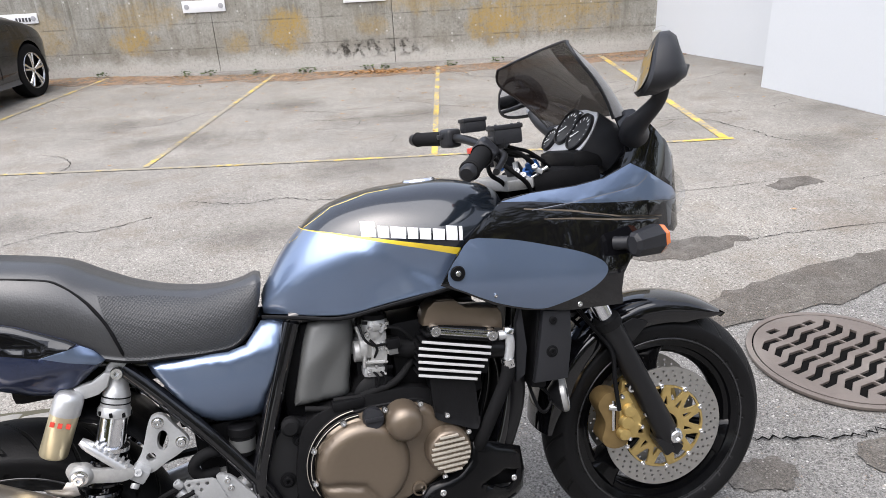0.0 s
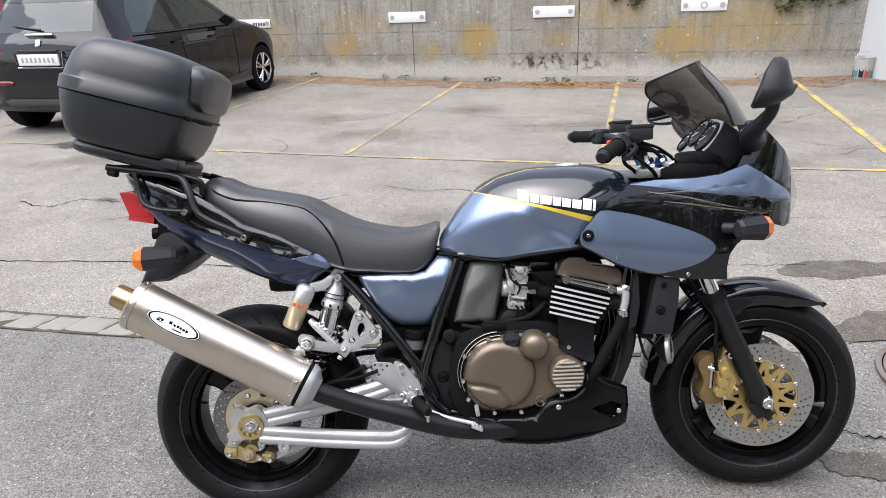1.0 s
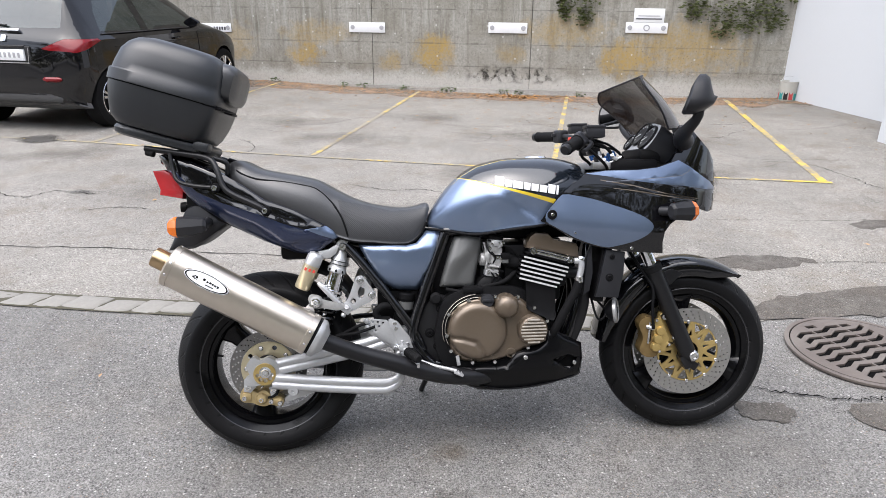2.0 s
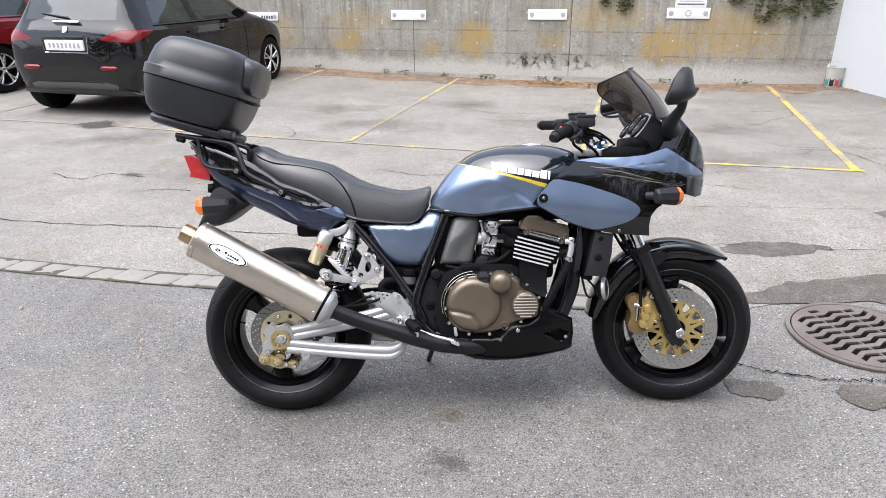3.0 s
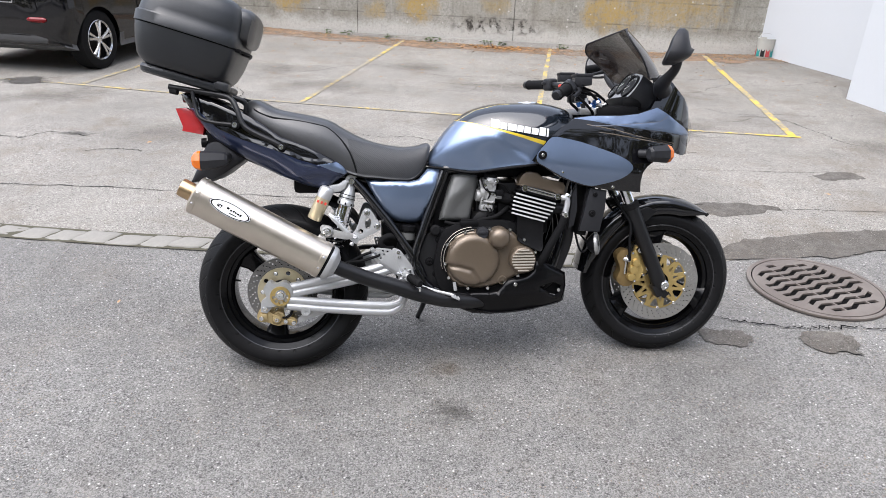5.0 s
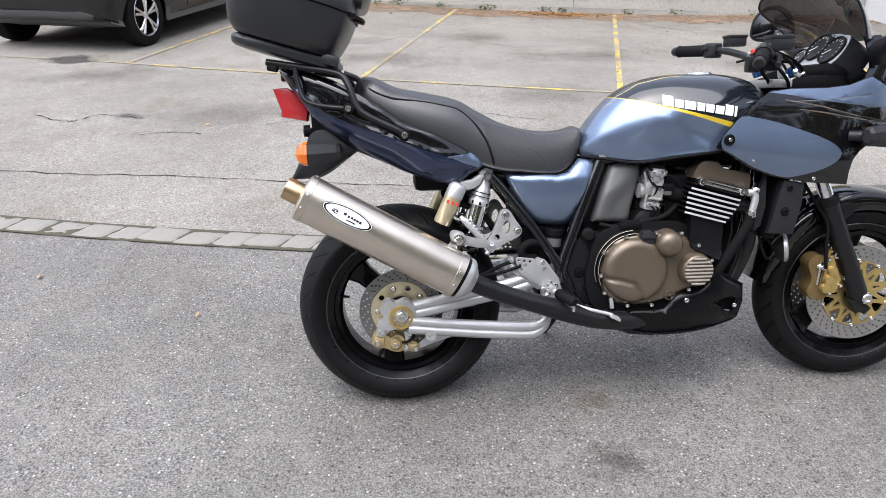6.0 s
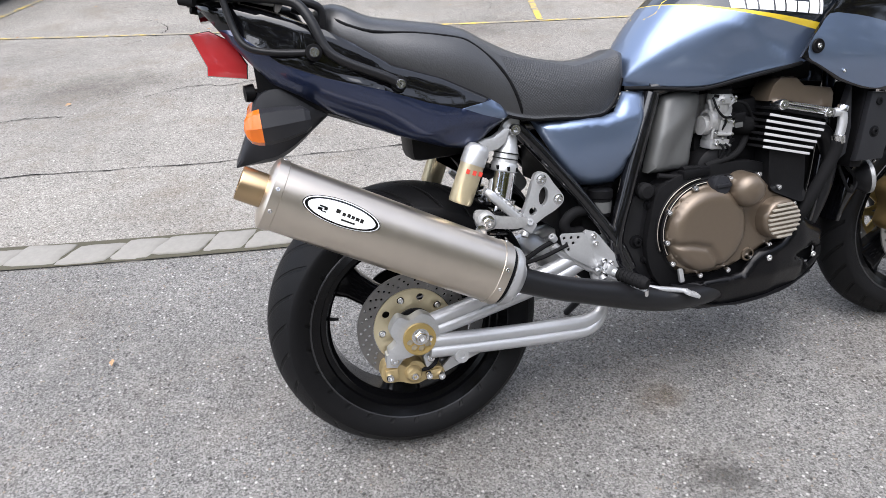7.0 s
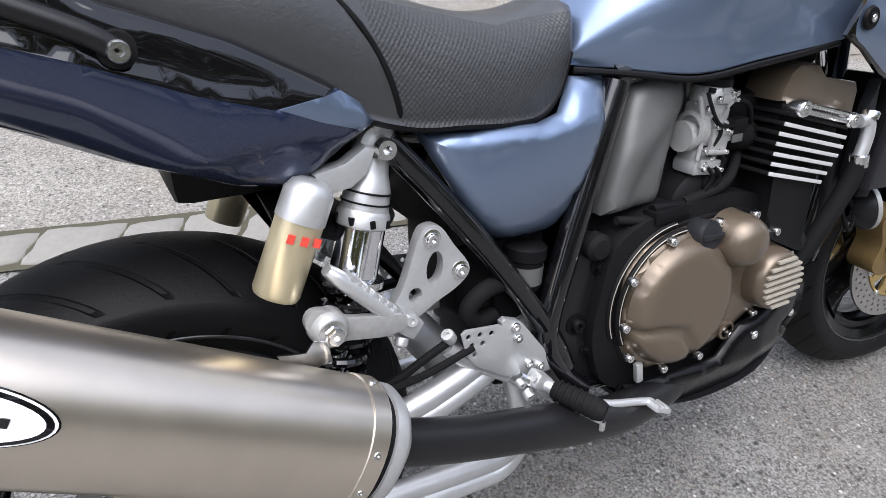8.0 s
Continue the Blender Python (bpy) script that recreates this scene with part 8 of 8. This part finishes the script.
    for s in (-1, 1):
        seams.append((drape(skin_tree, [(x + 0.04 * math.sin(z * 5), 0, z) for x in (1.39,) for z in np.linspace(0.3, 0.95, 12)], s * 1.5, 1, 0.001), "door_joint"))
        seams.append((drape(skin_tree, [(2.5, 0, z) for z in np.linspace(0.3, 0.9, 12)], s * 1.5, 1, 0.001), "door_joint"))
        seams.append((drape(skin_tree, [(x, 0, 0.83 + 0.02 * (1.5 - x)) for x in np.linspace(0.75, 2.9, 16)], s * 1.5, 1, 0.001), "body_crease"))
    for pts, nm in seams:
        if len(pts) > 2:
            part(nm, tube(pts, 0.0045, 6, 1), DARK if "joint" in nm else paint, c)
    for s in (-1, 1):
        part("lamp_strip", tube([(0.178, s * 0.505, 0.87), (0.255, s * 0.665, 0.885), (0.4, s * 0.805, 0.915)], 0.007, 6), PLATEW, c, "pale strip across the tail lamp")
    return c


def parked(u, v, turn=0.0):
    p = at_uv(u, v)
    q = at_uv(u, v + 2.5)
    return Matrix.Translation(p) @ Matrix.Rotation(LOT + radians(90 + turn), 4, "Z") @ Matrix.Rotation(-math.atan2(q.z - p.z, 2.5), 4, "Y")


car(CARBLACK, parked(-7.9, 0.033, 0.8), "black five-door hatchback with alloy wheels, parked nose to the wall")
car(CARRED, parked(-11.0, 0.75), "dark red hatchback parked beside the black car")

# ---- manhole cover ----
IRON = mat("worn_cast_iron", (0.125, 0.105, 0.093), 0.55, 0.35, scale=60, var=0.2, bump=0.3, bscale=150, dust=0.3)
# near-black paint for the shade down in slots and cracks
GAPBLACK = mat("gap_shade_black", (0.004, 0.004, 0.004), 0.95, spec=0.05)
FLAT = Matrix(((1, 0, 0, 0), (0, 0, 1, 0), (0, -1, 0, 0), (0, 0, 0, 1)))
MC = Vector((2.497, 0.36))
mz = gz(MC.x, MC.y)
mh = thing("manhole_cover", "round cast-iron manhole cover with slanting slots, set in the tarmac", "manhole cover", Matrix.Translation((MC.x, MC.y, mz + 0.0015)))
slots = []
for col in range(-2, 5):
    for row in range(-12, 13):
        o = Vector((2.235, 0.425)) - MC + Vector((0.172, 0.004)) * col + Vector((0.014, -0.049)) * row
        mid = [o, o + Vector((0.05, 0.009)), o + Vector((0.092, 0.046)), o + Vector((0.15, 0.052))]
        inside_pts = [p for p in mid if p.length < 0.262]
        if len(inside_pts) < 2:
            continue
        keep = inside_pts
        wv = Vector((-0.004, 0.0115))
        slots.append([tuple(p + wv) for p in keep[::-1]] + [tuple(p - wv) for p in keep])
part("cover", moved(slab(disc_ring(0, 0, 0.292, 64), -0.012, 0.0, slots, 0.0015), FLAT), IRON, mh, "slotted iron cover", 30)
part("frame_ring", moved(slab(disc_ring(0, 0, 0.318, 64), -0.012, 0.0, [disc_ring(0, 0, 0.297, 64)], 0.002), FLAT), IRON, mh, "iron frame ring", 30)
# shallow black disc paints the darkness of deep slots
part("slot_shade", moved(slab(disc_ring(0, 0, 0.3, 48), -0.002, 0.0, (), 0), FLAT), GAPBLACK, mh)

# ---- setts: a strip of small granite blocks along the road edge ----
SETT = mat("grey_granite_sett", (0.185, 0.177, 0.16), 0.85, scale=70, var=0.22, bump=0.4, bscale=120, big=2.0)
JOINT = mat("dark_joint_soil", (0.05, 0.046, 0.03), 0.95, scale=80, var=0.3)
kerb = thing("kerb", "strip of worn granite setts between road and car park", "kerb", None, kind="structure")
rng = random.Random(5)
joint = []
for x in np.arange(-7.5, 1.81, 0.15):
    joint.append((x, kerb_y(x)))
bed = [(x, y - 0.083) for x, y in joint] + [(x, y + 0.083) for x, y in joint[::-1]]
part("bed", flat_on_ground(bed, 0.006, 0.12), JOINT, kerb, "dark joint soil")
x = -6.5
while x < 1.75:
    ln = rng.choice((0.12, 0.14, 0.16, 0.18)) * rng.uniform(0.88, 1.12)
    y = kerb_y(x + ln / 2)
    sl = (kerb_y(x + ln) - kerb_y(x)) / ln
    a = math.atan(sl)
    hw = 0.066 + rng.uniform(-0.006, 0.006)
    lean = 0.022 + rng.uniform(-0.004, 0.004)
    e = [rng.uniform(0.0, 0.006) for _ in range(8)]
    pts = crom([(-ln / 2 + e[0], -hw + e[1]), (rng.uniform(-0.01, 0.01), -hw + rng.uniform(-0.006, 0.004)), (ln / 2 - e[2], -hw + e[3]), (ln / 2 - rng.uniform(0.0, 0.006), rng.uniform(-0.02, 0.02)), (ln / 2 - e[4], hw - e[5]), (rng.uniform(-0.01, 0.01), hw + rng.uniform(-0.006, 0.004)), (-ln / 2 + e[6], hw - e[7]), (-ln / 2 + rng.uniform(0.0, 0.006), rng.uniform(-0.02, 0.02))], 2, True)
    pts = [(p[0] + lean * p[1] / hw, p[1]) for p in pts]
    rows = [[(p[0], p[1], -0.02) for p in pts], [(p[0], p[1], 0.004) for p in pts], [(p[0] * 0.955, p[1] * 0.93, 0.0085) for p in pts], [(p[0] * 0.5, p[1] * 0.5, 0.0105 + rng.uniform(-0.002, 0.002)) for p in pts]]
    sob = part("sett", skin(rows), SETT, kerb, "", 60)
    sob.matrix_basis = Matrix.Translation((x + ln / 2, y + rng.uniform(-0.008, 0.008), gz(x + ln / 2, y) + rng.uniform(-0.003, 0.001))) @ Matrix.Rotation(a + rng.uniform(-0.06, 0.06), 4, "Z") @ Matrix.Rotation(rng.uniform(-0.05, 0.05), 4, "X")
    x += ln * math.cos(a) + 0.003

# ---- stains, cracks and smears on the tarmac ----
def stain_mat(name, color, c, r, squash=0.7, soft=0.5, dense=0.85):
    """A spill with its own ragged outline that soaks out into the tarmac."""
    m = mat(name, color, 0.7, scale=90, var=0.35, bump=0.3)
    nt = m.node_tree
    vec = nt.nodes.new("ShaderNodeTexCoord").outputs["Object"]
    mp = nt.nodes.new("ShaderNodeMapping")
    mp.vector_type = "POINT"
    mp.inputs["Location"].default_value = (-c[0] / r, -c[1] / (r * squash), 0)
    mp.inputs["Scale"].default_value = (1 / r, 1 / (r * squash), 0)
    nt.links.new(vec, mp.inputs["Vector"])
    ln = nt.nodes.new("ShaderNodeVectorMath")
    ln.operation = "LENGTH"
    nt.links.new(mp.outputs[0], ln.inputs[0])
    n1 = noise_node(nt, vec, 1.6 / r, 6, 0.7)
    n2 = noise_node(nt, vec, 60.0, 3, 0.7)
    f = calc(nt, "ADD", calc(nt, "SUBTRACT", calc(nt, "MULTIPLY", n1, 2.2), ln.outputs["Value"]), calc(nt, "MULTIPLY", n2, 0.5))
    nt.links.new(ranged(nt, f, 0.55, 0.55 + soft, 0.0, dense), nt.nodes["Principled BSDF"].inputs["Alpha"])
    return m


def blotch(name, cx, cy, r, color, label, squash=0.7, soft=0.5, dense=0.85, lift=0.0075):
    pts = [(cx + 1.3 * r * math.cos(a), cy + 1.3 * r * squash * math.sin(a)) for a in np.linspace(0, 2 * math.pi, 24, endpoint=False)]
    return solo(name, flat_on_ground(pts, lift, 0.1), stain_mat("spill_on_tarmac", color, (cx, cy), r, squash, soft, dense), label, "stain", "structure", smooth=0)


OILC, DIRTC = (0.045, 0.042, 0.038), (0.13, 0.105, 0.075)
blotch("oil_stain", 0.596, -0.433, 0.12, OILC, "small dark oil stain on the tarmac", 0.8, 0.8, 0.7)
blotch("oil_stain", 0.605, -0.175, 0.09, DIRTC, "small brown smear on the tarmac", 0.7, 0.8, 0.6)
blotch("oil_stain", -1.9, 3.15, 0.16, OILC, "faint dark mark on the parking bay", 0.6, 0.9, 0.6, 0.0105)
blotch("oil_stain", -3.09, 5.09, 0.36, OILC, "dark oily patch behind the parked car", 0.7, 0.5, 0.85, 0.0105)
for k, (x, y, r) in enumerate(((1.2, 3.6, 0.8), (3.1, 3.4, 0.9), (4.6, 2.6, 0.7), (-2.6, 4.4, 0.9), (2.0, 5.2, 1.0), (0.0, 5.0, 0.9), (4.8, 1.5, 0.6), (3.6, 4.6, 0.7), (0.6, 2.5, 0.7), (-1.2, 3.2, 0.8), (-0.6, 6.0, 0.8), (1.0, 6.3, 0.7), (5.4, 3.4, 0.7))):
    blotch("dirt_stain", x, y, r, (0.14, 0.126, 0.11), "soiled dark area on the worn tarmac", 0.55, 0.9, 0.5, 0.0082 + 0.0002 * k)


def crack(pts, w, seed, label="dark crack in the tarmac"):
    rr = random.Random(seed)
    c = crom(pts, 10)
    bm = bmesh.new()
    prev = None
    for i, p in enumerate(c):
        d = c[min(i + 1, len(c) - 1)] - c[max(i - 1, 0)]
        nrm = np.array((-d[1], d[0])) / max(1e-6, np.linalg.norm(d))
        k = w * rr.uniform(0.2, 1.0)
        off = rr.uniform(-1, 1) * w * 1.5
        row = [bm.verts.new((*(p + nrm * (off + s * k / 2)), gz(p[0], p[1]) + 0.0078)) for s in (-1, 1)]
        if prev:
            bm.faces.new((prev[0], row[0], row[1], prev[1]))
        prev = row
    for f in bm.faces:
        f.normal_update()
        if f.normal.z < 0:
            f.normal_flip()
    solo("crack", bm, GAPBLACK, label, "crack", "structure", smooth=0)


crack([(1.72, 0.2), (1.84, 0.165), (1.98, 0.09), (2.16, 0.02), (2.3, 0.0), (2.46, -0.012), (2.8, -0.08)], 0.011, 1)
crack([(1.9, 1.53), (2.1, 1.5), (2.45, 1.46)], 0.006, 2)
crack([(2.9, 1.36), (3.2, 1.34), (3.9, 1.22), (4.6, 1.1)], 0.006, 3)
crack([(-3.2, 2.35), (-2.2, 2.05), (-1.2, 1.9), (-0.4, 1.75), (0.5, 1.62), (1.2, 1.58)], 0.009, 4)
crack([(-2.6, 3.2), (-2.3, 3.05), (-2.1, 3.2), (-1.8, 3.1)], 0.012, 5)
crack([(-1.7, 2.7), (-1.5, 2.75), (-1.3, 2.7)], 0.01, 6)
crack([(-0.9, 2.9), (-0.6, 3.0), (-0.4, 2.93), (-0.1, 3.05)], 0.009, 7)
crack([(2.3, 2.2), (2.8, 2.15), (3.6, 2.05)], 0.006, 8)
rk = random.Random(77)
for k in range(34):
    u, v, a = rk.uniform(-7.0, 0.8), rk.uniform(-1.4, 4.2), rk.uniform(-0.5, 0.5)
    pts = [at_uv(u, v)]
    for j in range(rk.randint(3, 6)):
        a += rk.uniform(-0.7, 0.7)
        u, v = u + 0.22 * math.cos(a), v + 0.22 * math.sin(a)
        pts.append(at_uv(min(u, 1.0), min(v, 4.4)))
    crack([(p.x, p.y) for p in pts], rk.uniform(0.004, 0.011), 100 + k)
crack([(3.4, 5.5), (3.8, 5.7), (4.4, 5.5), (4.8, 5.6)], 0.012, 9)


# ---- bucket against the wall ----
bk = thing("paint_bucket", "white paint bucket with a red and green label, by the wall", "bucket", Matrix.Translation(at_uv(0.8, 4.27)) @ Matrix.Scale(0.86, 4))
part("tub", turned([(0.0001, 0.004), (0.118, 0.004), (0.122, 0.0), (0.125, 0.01), (0.138, 0.3), (0.145, 0.302), (0.145, 0.312), (0.136, 0.312), (0.118, 0.012), (0.0001, 0.012)], 40, (0, 0, 0), (0, 0, 1), close=False), mat("soiled_white_plastic", (0.45, 0.44, 0.4), 0.5, scale=15, var=0.12, dust=0.25), bk)
for k in range(7):
    a = radians(-200 + k * 34)
    part("label_patch", moved(slab([(-0.03, 0.0), (0.03, 0.0), (0.03, 0.12), (-0.03, 0.12)], 0.0, 0.002, (), 0), Matrix.Rotation(a + radians(90), 4, "Z") @ Matrix.Translation((0, -0.1335, 0.03)) @ Matrix.Rotation(radians(-2.6), 4, "X")), (mat("red_label", (0.42, 0.06, 0.06), 0.5), mat("teal_label", (0.03, 0.26, 0.25), 0.5), DIALBLACK)[k % 3], bk)
part("handle", tube([(-0.142, 0, 0.29), (-0.1, 0.02, 0.36), (0, 0.03, 0.385), (0.1, 0.02, 0.36), (0.142, 0, 0.29)], 0.003, 6), STEEL, bk, "wire handle")

# ---- leaf litter, weeds and hanging ivy along the wall ----
LEAF = mat("dry_brown_leaf", (0.2, 0.11, 0.05), 0.8, scale=20, var=0.4, color2=(0.4, 0.24, 0.1))
SOIL = mat("reddish_leaf_soil", (0.2, 0.135, 0.09), 0.95, scale=30, var=0.4, bump=0.5, big=4)
sn = SOIL.node_tree
svec = sn.nodes.new("ShaderNodeTexCoord").outputs["Object"]
sn.links.new(ranged(sn, calc(sn, "ADD", noise_node(sn, svec, 3.0, 6, 0.7), calc(sn, "MULTIPLY", noise_node(sn, svec, 40, 4, 0.7), 0.4)), 0.5, 0.78, 0.0, 0.85), sn.nodes["Principled BSDF"].inputs["Alpha"])
GREEN = mat("weed_green", (0.06, 0.085, 0.028), 0.7, scale=30, var=0.4)
IVY = mat("ivy_green", (0.045, 0.07, 0.016), 0.6, scale=30, var=0.4, color2=(0.11, 0.12, 0.03))


def leaf_quads(places, size, rr, up=True):
    bm = bmesh.new()
    for p in places:
        a, t = rr.uniform(0, 6.28), rr.uniform(-0.5, 0.5) if up else rr.uniform(-1.2, 1.2)
        s = size * rr.uniform(0.6, 1.3)
        m = Matrix.Translation(p) @ Matrix.Rotation(a, 4, "Z") @ Matrix.Rotation(t + (0 if up else 1.2), 4, "X")
        vs = [bm.verts.new(m @ Vector(q)) for q in ((-s, 0, 0), (-s * 0.2, -s * 0.5, s * 0.12), (s, 0, 0.02 * s), (-s * 0.2, s * 0.5, s * 0.12))]
        bm.faces.new(vs)
    return bm


rr = random.Random(11)
pl = []
for k in range(2200):
    u = rr.uniform(-8.5, 1.0)
    v = WALL_V - 0.03 - abs(rr.gauss(0, 0.3)) * (1.6 if rr.random() < 0.2 else 1)
    if rr.random() < 0.3 + 0.7 * (noise.noise((u * 1.4, 0, 3)) > -0.1):
        pl.append(at_uv(u, v, 0.012))
pile = [at_uv(rr.gauss(-2.95, 0.28), rr.gauss(4.15, 0.1), 0.014 + 0.01 * rr.random()) for k in range(420)]
solo("leaf_pile", leaf_quads(pile, 0.024, rr), mat("rusty_leaf", (0.3, 0.13, 0.04), 0.8, scale=20, var=0.4, color2=(0.45, 0.24, 0.08)), "heap of rusty fallen leaves near the wall", "leaves", "stuff", smooth=0)
solo("leaf_litter", leaf_quads(pl, 0.019, rr), LEAF, "dry brown leaves swept against the wall", "leaves", "stuff", smooth=0)
strip = [at_uv(u, WALL_V - 0.02) for u in np.arange(-9, 1.3, 0.25)] + [at_uv(u, WALL_V - 0.5 - 0.4 * (noise.noise((u * 2.1, 1, 0)) + 0.5)) for u in np.arange(1.0, -9.1, -0.12)]
solo("leaf_soil", flat_on_ground([(p.x, p.y) for p in strip], 0.0085, 0.15), SOIL, "reddish soil and crumbled leaves along the wall foot", "soil", "stuff", smooth=0)
for u in (-6.9, -5.75, -5.4, -4.75, -4.1, -4.0, -3.2, -2.95, -2.05, -1.4, -0.3):
    pts = []
    for k in range(26):
        a = rr.uniform(0, 6.28)
        pts.append(at_uv(u + rr.gauss(0, 0.05), WALL_V - 0.05 - abs(rr.gauss(0, 0.03)), 0.01 + rr.random() * 0.07))
    solo("weed", leaf_quads(pts, 0.02, rr, False), GREEN, "small green weed in the joint at the wall foot", "weed", "stuff", smooth=0)
for u, z0, wd in ((-2.35, 1.08, 0.1), (-2.05, 1.0, 0.12), (-0.15, 0.86, 0.2), (0.2, 0.93, 0.2), (-0.55, 1.1, 0.15), (0.5, 0.95, 0.15)):
    pts = []
    for k in range(int(260)):
        z = z0 + abs(rr.gauss(0, 0.35)) + 0.1 * rr.random()
        p = WALLM @ Vector((u + rr.gauss(0, wd * (0.35 + min(1.0, (z - z0) * 1.2))), -0.03 - 0.03 * rr.random(), z))
        pts.append(p)
    solo("ivy", leaf_quads(pts, 0.03, rr, False), IVY, "ivy trailing down the concrete wall", "ivy", "stuff", smooth=0)
scat = []
for k in range(520):
    u, v = rr.uniform(-8.0, 1.2), WALL_V - 0.5 - abs(rr.gauss(0, 1.5))
    if v > LINE_V - 0.8:
        scat.append(at_uv(u, v, 0.013))
solo("scattered_leaves", leaf_quads(scat, 0.017, rr), LEAF, "dry brown leaf scraps strewn over the parking bays", "leaves", "stuff", smooth=0)
PALELEAF = mat("pale_dry_leaf", (0.3, 0.19, 0.1), 0.8, scale=40, var=0.3)
for x, y, z in ((-0.77, 0.408, 0), (-1.5, 0.75, 0), (-1.3, 2.9, 0), (0.9, 2.6, 0), (1.6, 2.2, 0), (-0.7, 2.4, 0), (3.4, 1.6, 0)):
    solo("fallen_leaf", leaf_quads([Vector((x, y, gz(x, y) + 0.012))] * 1, 0.02, rr), PALELEAF, "small dry leaf on the tarmac", "leaf", smooth=0, group="fallen leaves")

# ---- trees across the road, behind the camera, which the mirrors and paint reflect ----
BARK = mat("tree_bark", (0.1, 0.08, 0.06), 0.9, scale=20, var=0.4, bump=0.6)
CROWN = mat("autumn_foliage", (0.06, 0.085, 0.02), 0.7, scale=2.0, var=0.3, color2=(0.2, 0.17, 0.03), big=0.6)


def tree(x, y, h, seed):
    r = random.Random(seed)
    t = thing("tree", "broad leafy tree turning yellow, across the road", "tree", Matrix.Translation((x, y, 0)), group="trees across the road")
    part("trunk", tube([(0, 0, -0.1), (0.1, 0.05, h * 0.25), (0.0, 0.1, h * 0.55), (0.1, 0, h * 0.8)], [0.26, 0.2, 0.13, 0.05], 10), BARK, t)
    bm = bmesh.new()
    for k in range(46):
        a, rad, z = r.uniform(0, 6.28), h * 0.3 * r.random() ** 0.5, h * r.uniform(0.14, 1.0)
        c = Vector((rad * math.cos(a), rad * math.sin(a), z))
        if k < 7:
            part("limb", tube([(0, 0, z * 0.6), c * 0.6 + Vector((0, 0, z * 0.3)), c], [0.07, 0.045, 0.015], 6, 3), BARK, t)
        for j in range(95):
            p = c + Vector((r.gauss(0, 1), r.gauss(0, 1), r.gauss(0, 0.7))) * h * 0.07
            s = 0.21 * r.uniform(0.6, 1.4)
            m = Matrix.Translation(p) @ Euler((r.uniform(0, 6), r.uniform(0, 6), r.uniform(0, 6))).to_matrix().to_4x4()
            bm.faces.new([bm.verts.new(m @ Vector(q)) for q in ((-s, 0, 0), (0, -s * 0.6, 0), (s, 0, 0), (0, s * 0.6, 0))])
    part("crown", bm, CROWN, t, "dense leafy crown", 0)


for k, (x, y, h) in enumerate(((-13, -13, 9.5), (-8.5, -14, 10.5), (-4, -13.5, 9.5), (0.5, -14, 10), (5, -13.5, 9.5), (9.5, -14, 10.5), (13.5, -11, 9.5), (-17, -7, 10), (17, -6, 9.5))):
    tree(x, y, h, 40 + k)
